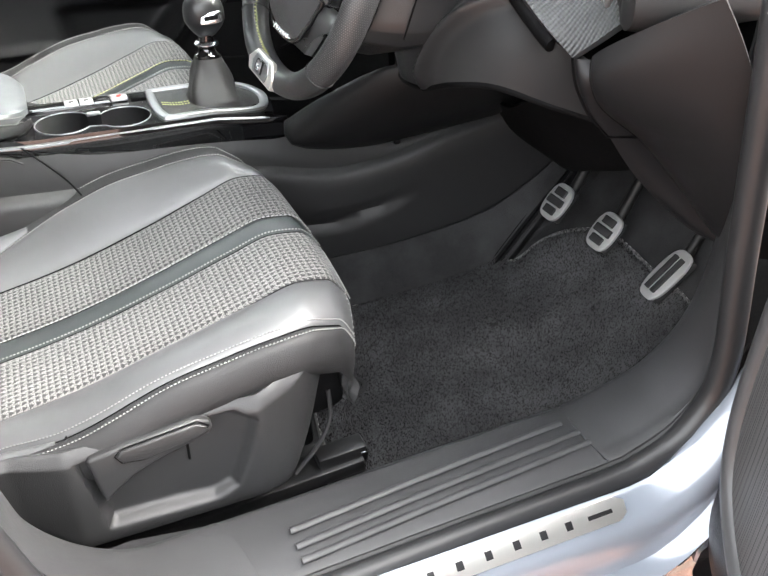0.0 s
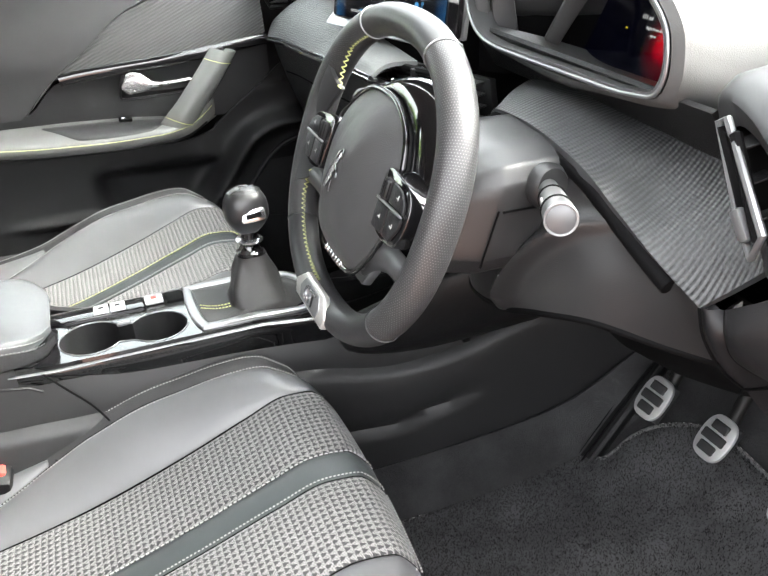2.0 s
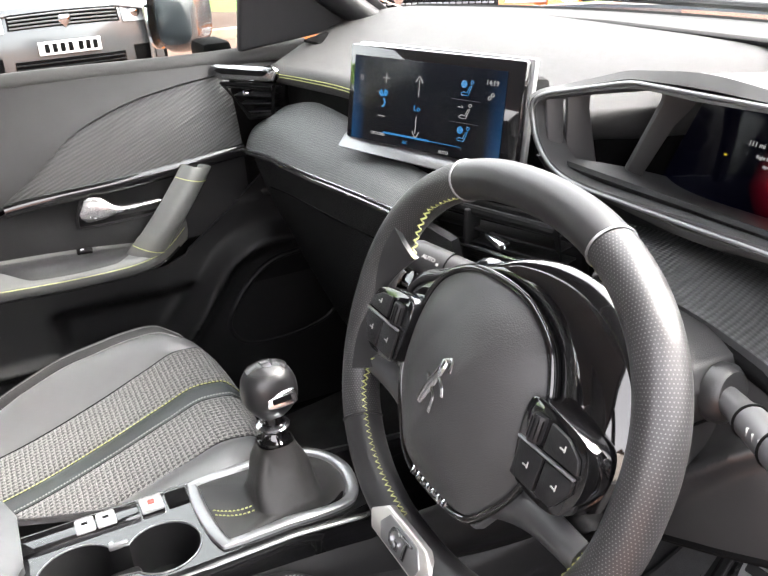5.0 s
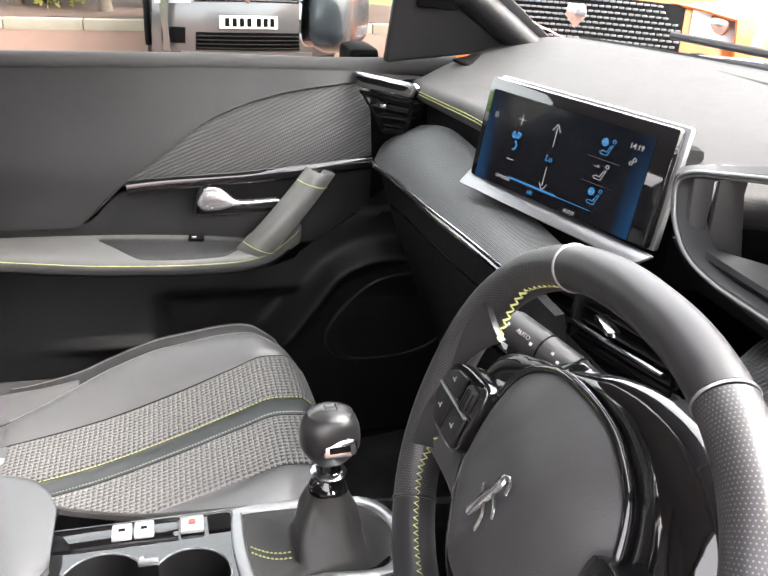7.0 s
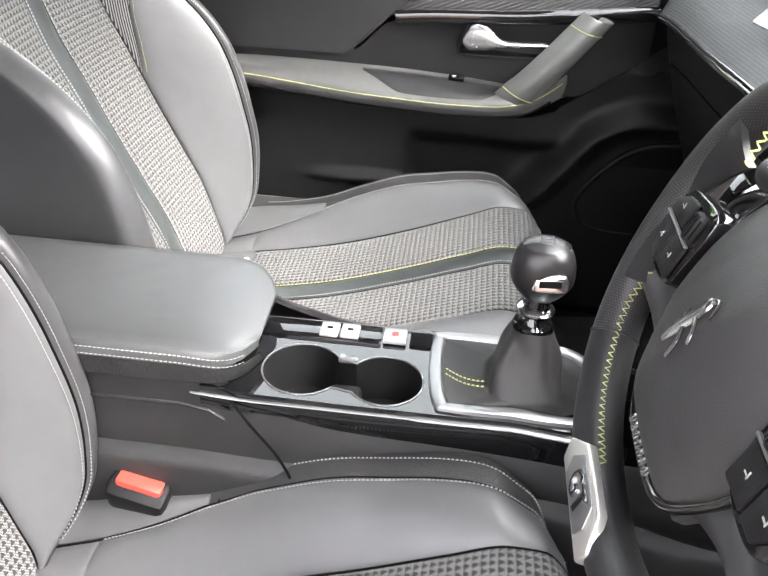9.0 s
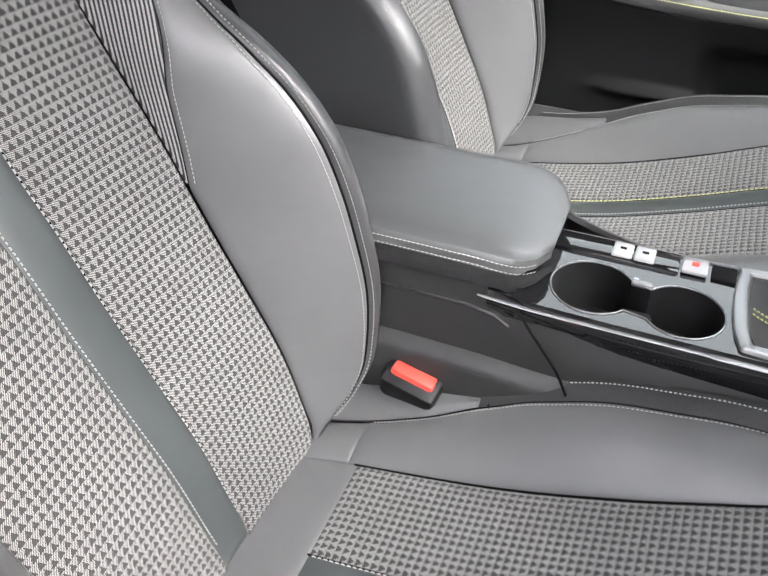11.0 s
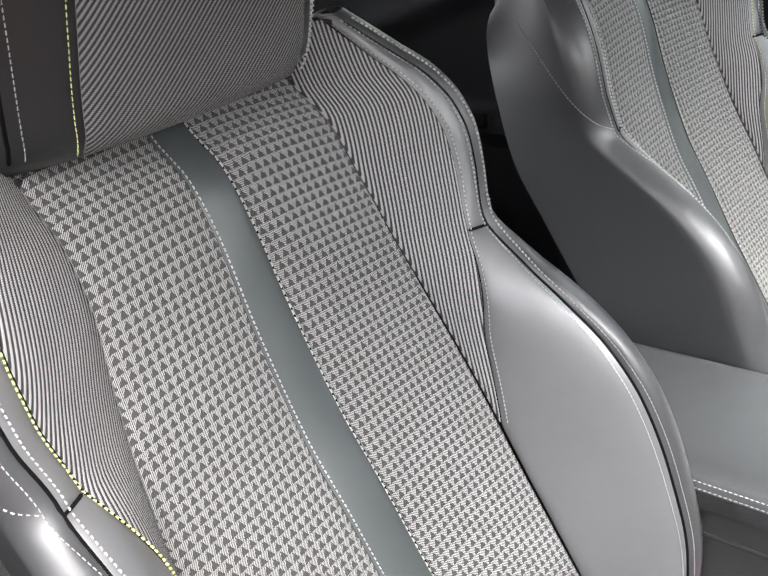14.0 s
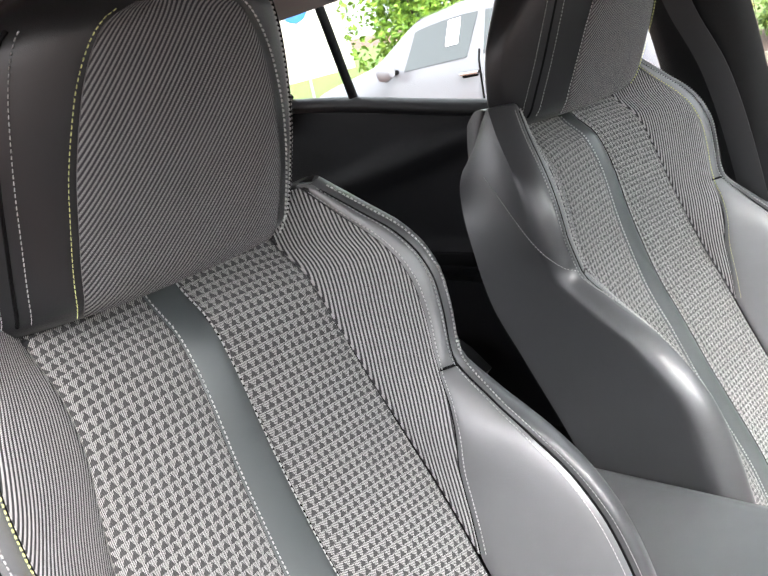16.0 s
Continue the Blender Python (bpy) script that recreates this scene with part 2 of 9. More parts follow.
def spline(points, n, closed=False):
    """n points on a Catmull-Rom curve through the given ones."""
    p = [Vector(q) for q in points]
    k = len(p)
    out = []
    spans = k if closed else k - 1
    for j in range(n):
        s = j * spans / (n if closed else n - 1)
        i = min(int(s), spans - 1)
        t = s - i
        g = (lambda a: p[a % k]) if closed else (lambda a: p[min(max(a, 0), k - 1)])
        a, b, c, d = g(i - 1), g(i), g(i + 1), g(i + 2)
        out.append(0.5 * (2 * b + (c - a) * t + (2 * a - 5 * b + 4 * c - d) * t * t + (3 * b - a - 3 * c + d) * t ** 3))
    return out


def part(name, bm, material, parent=None, label="", smooth=True, local=False):
    """Links a bmesh as one mesh object, under a thing or a part where one is given. local: the mesh is in its parent's axes."""
    me = bpy.data.meshes.new(name)
    bmesh.ops.recalc_face_normals(bm, faces=bm.faces)
    bm.to_mesh(me)
    bm.free()
    me.materials.append(material)
    if smooth:
        me.shade_smooth()
        me.set_sharp_from_angle(angle=radians(42))
    ob = new(name, me)
    if parent is not None:
        ob.parent = parent
        ob.matrix_parent_inverse = parent.matrix_basis.inverted() if parent.type == "EMPTY" and not local else Matrix.Identity(4)
    if label:
        ob["label"] = label
    return ob


def thing(name, label, category, group="", kind="", at=None):
    e = new(name)
    e.empty_display_size = 0.05
    if at is not None:
        e.matrix_basis = at
    return tagged(e, label, category, group, kind)


def lattice(rows, uvs=None, wrap=False, thick=0.0, bm=None, out=None):
    """A sheet through rows of points; thick: a second skin that far behind it, closed round the edge."""
    bm = bm or bmesh.new()
    uvl = bm.loops.layers.uv.verify()
    nr, nc = len(rows), len(rows[0])
    P = np.array([[tuple(p) for p in r] for r in rows], float)
    du = np.gradient(P, axis=1)
    dv = np.gradient(P, axis=0)
    if wrap:
        du = (np.roll(P, -1, 1) - np.roll(P, 1, 1)) / 2
    nrm = np.cross(du, dv)
    nrm /= np.linalg.norm(nrm, axis=2, keepdims=True) + 1e-12
    if out is not None and (nrm @ np.array(out, float)).mean() < 0:
        nrm = -nrm
    V = [[bm.verts.new(P[i, j]) for j in range(nc)] for i in range(nr)]
    if uvs is None:
        lu = np.concatenate([np.zeros((nr, 1)), np.cumsum(np.linalg.norm(np.diff(P, axis=1), axis=2), 1)], 1)
        lv = np.concatenate([np.zeros((1, nc)), np.cumsum(np.linalg.norm(np.diff(P, axis=0), axis=2), 0)], 0)
        uvs = np.stack([lu, lv], 2)
    last = nc if wrap else nc - 1
    for i in range(nr - 1):
        for j in range(last):
            q = [(i, j), (i, (j + 1) % nc), (i + 1, (j + 1) % nc), (i + 1, j)]
            f = bm.faces.new([V[a][b] for a, b in q])
            for lp, (a, b) in zip(f.loops, q):
                lp[uvl].uv = uvs[a][b]
    if thick:
        B = P - nrm * thick
        W = [[bm.verts.new(B[i, j]) for j in range(nc)] for i in range(nr)]
        for i in range(nr - 1):
            for j in range(last):
                bm.faces.new([W[i][j], W[i + 1][j], W[i + 1][(j + 1) % nc], W[i][(j + 1) % nc]])
        for i in range(nr - 1):
            if not wrap:
                bm.faces.new([V[i][0], V[i + 1][0], W[i + 1][0], W[i][0]])
                bm.faces.new([V[i][-1], W[i][-1], W[i + 1][-1], V[i + 1][-1]])
        for j in range(last):
            k = (j + 1) % nc
            bm.faces.new([V[0][j], W[0][j], W[0][k], V[0][k]])
            bm.faces.new([V[-1][j], V[-1][k], W[-1][k], W[-1][j]])
    return bm


def knots(n, edge=0.02):
    """Sample positions from 0 to 1, closer together at both ends."""
    mid = np.linspace(0, 1, n)
    return np.unique(np.concatenate([[0, edge * 0.35, edge], edge + (1 - 2 * edge) * mid, [1 - edge, 1 - edge * 0.35, 1]]).round(6))


def panel(fn, u0, u1, v0, v1, nu, nv, crease=0.004, skirt=0.012, sides="udlr", out=None):
    """One sewn panel of a cushion: the surface fn(u, v), sunk along its seams and turned in behind them.
    u0, u1 may be functions of v."""
    # out: a vector on the side from which the panel is seen
    U = u0 if callable(u0) else (lambda v: u0)
    U1 = u1 if callable(u1) else (lambda v: u1)
    ku, kv = knots(nu, 0.05), knots(nv, 0.03)
    rows, uvs = [], []
    for b in kv:
        v = v0 + (v1 - v0) * b
        rows.append([fn(U(v) + (U1(v) - U(v)) * a, v) for a in ku])
    P = np.array([[tuple(p) for p in r] for r in rows], float)
    du, dv = np.gradient(P, axis=1), np.gradient(P, axis=0)
    nrm = np.cross(du, dv)
    nrm /= np.linalg.norm(nrm, axis=2, keepdims=True) + 1e-12
    if out is not None and (nrm @ np.array(out, float)).mean() < 0:
        nrm = -nrm
    lu = np.concatenate([np.zeros((len(kv), 1)), np.cumsum(np.linalg.norm(np.diff(P, axis=1), axis=2), 1)], 1)
    lv = np.concatenate([np.zeros((1, len(ku))), np.cumsum(np.linalg.norm(np.diff(P, axis=0), axis=2), 0)], 0)
    Lu, Lv = lu[:, -1:], lv[-1:, :]
    R = 0.006
    sink = np.zeros(P.shape[:2])
    for d, key in ((lu, "l"), (Lu - lu, "r"), (lv, "d"), (Lv - lv, "u")):
        if key in sides:
            sink = np.maximum(sink, np.exp(-(d / R)) * crease)
    Q = P - nrm * sink[..., None]
    bm = bmesh.new()
    uvl = bm.loops.layers.uv.verify()
    V = [[bm.verts.new(q) for q in r] for r in Q]
    mu = lu - Lu / 2
    for i in range(len(kv) - 1):
        for j in range(len(ku) - 1):
            q = [(i, j), (i, j + 1), (i + 1, j + 1), (i + 1, j)]
            f = bm.faces.new([V[a][b] for a, b in q])
            for lp, (a, b) in zip(f.loops, q):
                lp[uvl].uv = (mu[a][b], lv[a][b])
    rim = [(0, j) for j in range(len(ku))] + [(i, len(ku) - 1) for i in range(1, len(kv))]
    rim += [(len(kv) - 1, j) for j in range(len(ku) - 2, -1, -1)] + [(i, 0) for i in range(len(kv) - 2, 0, -1)]
    low = [bm.verts.new(Q[a][b] - nrm[a][b] * skirt) for a, b in rim]
    for k in range(len(rim)):
        a, b = rim[k], rim[(k + 1) % len(rim)]
        bm.faces.new([V[a[0]][a[1]], low[k], low[(k + 1) % len(rim)], V[b[0]][b[1]]])
    return bm


def tube(path, radius, sides=10, closed=False, squash=None, bm=None, twist=None):
    """A round bar along a path. radius: a number or one for each point; squash: (across, along the first normal)."""
    bm = bm or bmesh.new()
    uvl = bm.loops.layers.uv.verify()
    p = [Vector(q) for q in path]
    n = len(p)
    rad = [radius] * n if isinstance(radius, (int, float)) else list(radius)
    tan = [((p[(i + 1) % n] - p[i - 1]) if closed else (p[min(i + 1, n - 1)] - p[max(i - 1, 0)])).normalized() for i in range(n)]
    ref = Vector((0, 0, 1)) if abs(tan[0].z) < 0.9 else Vector((1, 0, 0))
    if twist is not None:
        ref = Vector(twist)
    nor = (ref - tan[0] * ref.dot(tan[0])).normalized()
    rings, length = [], 0.0
    sx, sy = squash or (1, 1)
    dist = []
    for i in range(n):
        base = Vector(twist) if twist is not None else nor
        nor = (base - tan[i] * base.dot(tan[i])).normalized()
        bi = tan[i].cross(nor)
        rings.append([bm.verts.new(p[i] + (nor * math.cos(t) * sy + bi * math.sin(t) * sx) * rad[i]) for t in (2 * math.pi * k / sides for k in range(sides))])
        length += (p[i] - p[i - 1]).length if i else 0
        dist.append(length)
    m = n if closed else n - 1
    for i in range(m):
        a, b = rings[i], rings[(i + 1) % n]
        for k in range(sides):
            f = bm.faces.new([a[k], a[(k + 1) % sides], b[(k + 1) % sides], b[k]])
            d1 = dist[i + 1] if i + 1 < n else dist[i] + (p[0] - p[i]).length
            c = 2 * math.pi * rad[i] / sides
            for lp, uv in zip(f.loops, [(k * c, dist[i]), ((k + 1) * c, dist[i]), ((k + 1) * c, d1), (k * c, d1)]):
                lp[uvl].uv = uv
    if not closed:
        bm.faces.new(rings[0][::-1])
        bm.faces.new(rings[-1])
    return bm


def box(size, at=(0, 0, 0), bevel=0.003, turn=None, seg=2, bm=None):
    """A block with rounded edges."""
    own = bmesh.new()
    bmesh.ops.create_cube(own, size=1.0)
    bmesh.ops.scale(own, vec=size, verts=own.verts)
    if bevel:
        bmesh.ops.bevel(own, geom=own.edges[:], offset=bevel, segments=seg, profile=0.5, affect="EDGES")
    m = Matrix.Translation(at) @ (turn or Matrix.Identity(4))
    bmesh.ops.transform(own, matrix=m, verts=own.verts)
    if bm is None:
        return own
    me = bpy.data.meshes.new("tmp")
    own.to_mesh(me)
    bm.from_mesh(me)
    own.free()
    bpy.data.meshes.remove(me)
    return bm


def slab(outline, axis_from, axis_to, bevel=0.002, bm=None, seg=2):
    """A plate: a flat outline given by 3D points, swept by the vector axis_to - axis_from."""
    own = bmesh.new()
    d = Vector(axis_to) - Vector(axis_from)
    a = [own.verts.new(Vector(p)) for p in outline]
    b = [own.verts.new(Vector(p) + d) for p in outline]
    own.faces.new(a[::-1])
    own.faces.new(b)
    n = len(a)
    for i in range(n):
        own.faces.new([a[i], a[(i + 1) % n], b[(i + 1) % n], b[i]])
    bmesh.ops.recalc_face_normals(own, faces=own.faces)
    if bevel:
        rim = [e for e in own.edges if len(e.link_faces) == 2 and e.calc_face_angle() > radians(50)]
        bmesh.ops.bevel(own, geom=rim, offset=bevel, segments=seg, profile=0.5, affect="EDGES", clamp_overlap=True)
    if bm is None:
        return own
    me = bpy.data.meshes.new("tmp")
    own.to_mesh(me)
    bm.from_mesh(me)
    own.free()
    bpy.data.meshes.remove(me)
    return bm


def lathe(profile, at=(0, 0, 0), turn=None, sides=32, bm=None, caps=True):
    """A turned body from (radius, height) pairs."""
    bm = bm or bmesh.new()
    m = Matrix.Translation(at) @ (turn or Matrix.Identity(4))
    rings = [[bm.verts.new(m @ Vector((r * math.cos(2 * math.pi * k / sides), r * math.sin(2 * math.pi * k / sides), z))) for k in range(sides)] for r, z in profile]
    for a, b in zip(rings, rings[1:]):
        for k in range(sides):
            bm.faces.new([a[k], a[(k + 1) % sides], b[(k + 1) % sides], b[k]])
    if caps and profile[0][0] > 1e-5:
        bm.faces.new(rings[0][::-1])
    if caps and profile[-1][0] > 1e-5:
        bm.faces.new(rings[-1])
    bmesh.ops.remove_doubles(bm, verts=bm.verts, dist=1e-6)
    return bm


def stitches(bm, path, normals, step=0.0046, length=0.0030, width=0.00065, off=0.0007):
    """Single sewn stitches laid along a path on a surface."""
    p = [Vector(q) for q in path]
    nr = [Vector(q) for q in normals]
    acc, nxt = 0.0, step / 2
    for i in range(len(p) - 1):
        seg = p[i + 1] - p[i]
        L = seg.length
        if L < 1e-7:
            continue
        t = seg / L
        while nxt <= acc + L:
            k = (nxt - acc) / L
            c = p[i] + seg * k
            n = nr[i].lerp(nr[i + 1], k).normalized()
            b = t.cross(n).normalized()
            c = c + n * off
            top = [c + t * (length * 0.32 * s) + b * (width * 0.5 * w) + n * 0.0005 for s, w in ((-1, -0.6), (1, -0.6), (1, 0.6), (-1, 0.6))]
            low = [c + t * (length * 0.5 * s) + b * (width * 0.5 * w) - n * 0.0012 for s, w in ((-1, -1), (1, -1), (1, 1), (-1, 1))]
            vt, vl = [bm.verts.new(q) for q in top], [bm.verts.new(q) for q in low]
            bm.faces.new(vt)
            for j in range(4):
                bm.faces.new([vl[j], vl[(j + 1) % 4], vt[(j + 1) % 4], vt[j]])
            nxt += step
        acc += L
    return bm


def on_surface(fn, us, vs, du=0.01, dv=0.01, lift=0.0, out=None):
    """Points and normals of fn at pairs of parameters."""
    pts, nrs = [], []
    for u, v in zip(us, vs):
        p = Vector(fn(u, v))
        a = Vector(fn(u + du, v)) - Vector(fn(u - du, v))
        b = Vector(fn(u, v + dv)) - Vector(fn(u, v - dv))
        n = a.cross(b).normalized()
        if out is not None and n.dot(Vector(out)) < 0:
            n = -n
        pts.append(p + n * lift)
        nrs.append(n)
    return pts, nrs


def lettering(text, size, material, parent, m, name="lettering", depth=0.0004, align="CENTER"):
    """Raised writing in the built-in font at the pose m (its x runs along the line, y up)."""
    c = bpy.data.curves.new(name, "FONT")
    c.body, c.size, c.extrude, c.align_x, c.align_y = text, size, depth, align, "CENTER"
    c.resolution_u = 2
    tmp = bpy.data.objects.new("tmp", c)
    scene.collection.objects.link(tmp)
    dg = bpy.context.evaluated_depsgraph_get()
    me = bpy.data.meshes.new_from_object(tmp.evaluated_get(dg))
    me.name = name
    bpy.data.objects.remove(tmp)
    bpy.data.curves.remove(c)
    me.materials.clear()
    me.materials.append(material)
    ob = new(name, me)
    ob.parent = parent
    ob.matrix_parent_inverse = Matrix.Identity(4)
    ob.matrix_basis = m
    return ob


# ---- front seats ----
VALANCE = plain("grained_seat_plastic", (0.027, 0.027, 0.028), 0.38, spec=0.5, grain=0.45, grain_scale=900)
# the grey leather again, darker: the shade on the flanks is in its colour
SHADED_LEATHER = plain("shaded_flank_leather", (0.033, 0.034, 0.036), 0.40, spec=0.7, grain=0.10, grain_scale=1400)
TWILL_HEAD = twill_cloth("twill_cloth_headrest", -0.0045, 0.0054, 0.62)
cush_x = smooth_table([0, 0.12, 0.3, 0.5, 0.65, 0.76, 0.84, 0.9, 0.95, 1.0], [-0.13, -0.05, 0.105, 0.25, 0.342, 0.405, 0.445, 0.468, 0.478, 0.476])
cush_z = smooth_table([0, 0.12, 0.3, 0.5, 0.65, 0.76, 0.84, 0.9, 0.95, 1.0], [0.562, 0.57, 0.598, 0.643, 0.677, 0.697, 0.693, 0.672, 0.652, 0.632])
cush_wi = smooth_table([0, 0.12, 0.5, 0.8, 1.0], [0.13, 0.142, 0.150, 0.160, 0.165])
CT = [0, 0.12, 0.21, 0.28, 0.35, 0.43, 0.56, 0.66, 0.74, 0.82, 0.9, 1.0]
cush_ys = smooth_table(CT, [0.190, 0.203, 0.223, 0.246, 0.254, 0.254, 0.252, 0.250, 0.245, 0.236, 0.228, 0.222])
cush_seam = smooth_table(CT, [0.0, 0.008, 0.017, 0.025, 0.035, 0.040, 0.028, 0.014, -0.003, -0.016, -0.020, -0.020])
cush_hump = smooth_table(CT, [0.008, 0.012, 0.016, 0.020, 0.023, 0.024, 0.024, 0.022, 0.018, 0.014, 0.010, 0.008])
cush_ye = smooth_table(CT, [0.256, 0.257, 0.257, 0.256, 0.257, 0.2555, 0.253, 0.251, 0.246, 0.237, 0.229, 0.223])
cush_edge = smooth_table(CT, [0.040, 0.038, 0.031, 0.028, 0.0345, 0.0395, 0.0275, 0.0135, -0.0035, -0.0165, -0.0205, -0.0205])
cush_back = smooth_table([0, 0.6, 0.8, 0.9, 1.0], [0.0, 0.0, 0.016, 0.030, 0.038])
STRIPE_S = 0.078


def cushion_at(s, t, fuller=1):
    """The seat cushion, rear to front (t) and across (s), about the seat's own middle."""
    a, sg = abs(s), (1 if s >= 0 else -1)
    x, z, wi, ys, lift = cush_x(t), cush_z(t), cush_wi(t), cush_ys(t), cush_seam(t)
    back = cush_back(t)
    if a <= 0.5:
        q = a / 0.5
        return (x - back * 0.25 * q * q, sg * wi * q, z + 0.004 * q * q)
    near = (0.024 if sg == fuller else 0.0) * min(1.0, max(0.0, (t - 0.10) / 0.2)) * min(1.0, max(0.0, (0.95 - t) / 0.2))
    ys, lift = ys - near, lift + 0.9 * near
    if a <= 0.8:
        q = (a - 0.5) / 0.3
        return (x - back * (0.25 + 0.5 * q), sg * (wi + (ys - wi) * q), z + 0.004 + (lift - 0.004) * q + (0.4 if sg == fuller else 0.6) * cush_hump(t) * math.sin(math.pi * q ** 1.1))
    q = (a - 0.8) / 0.2
    ye, ze = cush_ye(t) - near, z + cush_edge(t) + 0.9 * near
    th = min(1.0, q / 0.45) * math.pi / 2
    full = (0.050 if sg == fuller else 0.030) * min(1.0, max(0.25, (t - 0.12) / 0.2)) * (1 - 0.55 * max(0.0, (t - 0.72) / 0.28))
    out = full * math.sin(th) - 0.6 * full * max(0.0, (q - 0.45) / 0.55) ** 2
    return (x - back * (0.75 + 0.25 * min(1.0, q * 2)), sg * (ye + out), ze + 0.004 * math.sin(min(math.pi, q * 9)) - (0.010 if sg == fuller else 0.016) * (1 - math.cos(th)) - 0.052 * max(0.0, (q - 0.2) / 0.8) ** 1.1)


ZB = [0.56, 0.574, 0.62, 0.687, 0.765, 0.836, 0.911, 0.975, 1.03, 1.08, 1.159, 1.204, 1.232, 1.26, 1.29]
back_x = smooth_table(ZB, [-0.098, -0.10, -0.115, -0.138, -0.175, -0.209, -0.242, -0.272, -0.290, -0.304, -0.322, -0.341, -0.372, -0.392, -0.41])
back_wi = smooth_table([0.56, 0.6, 0.7, 0.85, 0.95, 1.03, 1.1, 1.165, 1.26], [0.150, 0.163, 0.170, 0.172, 0.172, 0.162, 0.149, 0.136, 0.130])
back_ys = smooth_table([0.56, 0.59, 0.62, 0.66, 0.72, 0.83, 0.95, 1.04, 1.078, 1.13, 1.16, 1.19, 1.22, 1.25, 1.29], [0.155, 0.17, 0.205, 0.228, 0.24, 0.243, 0.240, 0.232, 0.230, 0.238, 0.239, 0.235, 0.224, 0.203, 0.172])
back_xs = smooth_table([0.56, 0.59, 0.62, 0.66, 0.733, 0.826, 0.91, 0.962, 1.0, 1.038, 1.078, 1.11, 1.16, 1.19, 1.22, 1.25, 1.29], [-0.09, -0.078, -0.058, -0.046, -0.044, -0.058, -0.083, -0.115, -0.152, -0.203, -0.246, -0.252, -0.258, -0.267, -0.284, -0.310, -0.342])
back_rear = smooth_table([0.56, 0.70, 0.83, 0.95, 1.03, 1.13, 1.26], [-0.20, -0.235, -0.285, -0.345, -0.385, -0.41, -0.44])

rear_y = smooth_table([0.56, 0.66, 0.8, 1.0, 1.12, 1.2, 1.26, 1.29], [0.17, 0.235, 0.255, 0.252, 0.243, 0.222, 0.188, 0.160])


def back_at(s, z):
    """The backrest, by height (z) and across (s), about the seat's own middle."""
    a, sg = abs(s), (1 if s >= 0 else -1)
    x, wi, ys, xs = back_x(z), back_wi(z), back_ys(z), back_xs(z)
    if a <= 0.5:
        q = a / 0.5
        return (x + 0.008 * q * q, sg * wi * q, z)
    if a <= 0.8:
        q = (a - 0.5) / 0.3
        x0 = x + 0.008
        e = 0.45 * math.sin(q * math.pi / 2) + 0.55 * q
        return (x0 + (xs - x0) * e, sg * (wi + (ys - wi) * q), z)
    q = (a - 0.8) / 0.2
    r = 0.030
    if q <= 0.4:
        th = q / 0.4 * math.pi / 2
        return (xs - r * (1 - math.cos(th)), sg * (ys + r * math.sin(th)), z)
    k = (q - 0.4) / 0.6
    crown = max(0.0, min(1.0, (z - 1.14) / 0.15)) ** 1.5
    yr = rear_y(z)
    xr = min(back_rear(z), xs - r - 0.03)
    return (xs - r + (xr - xs + r) * k, sg * (ys + r + (yr - ys - r) * (1 - (1 - k) ** 2)), z - 0.075 * crown * k * k)


twill_s = smooth_table([0.876, 0.94, 0.97, 1.0, 1.04, 1.062, 1.08, 1.15, 1.29], [0.5, 0.532, 0.55, 0.582, 0.648, 0.692, 0.722, 0.73, 0.72])


def twill_edge(z):
    """Where the ribbed cloth of the shoulder meets the leather bolster."""
    return twill_s(z)


def bolster_joint(z):
    """Where the bolster is sewn to the flank: inside the roll low down, on its crest at the shoulder."""
    return 0.762 + 0.038 * min(1.0, max(0.0, (z - 1.0) / 0.07))


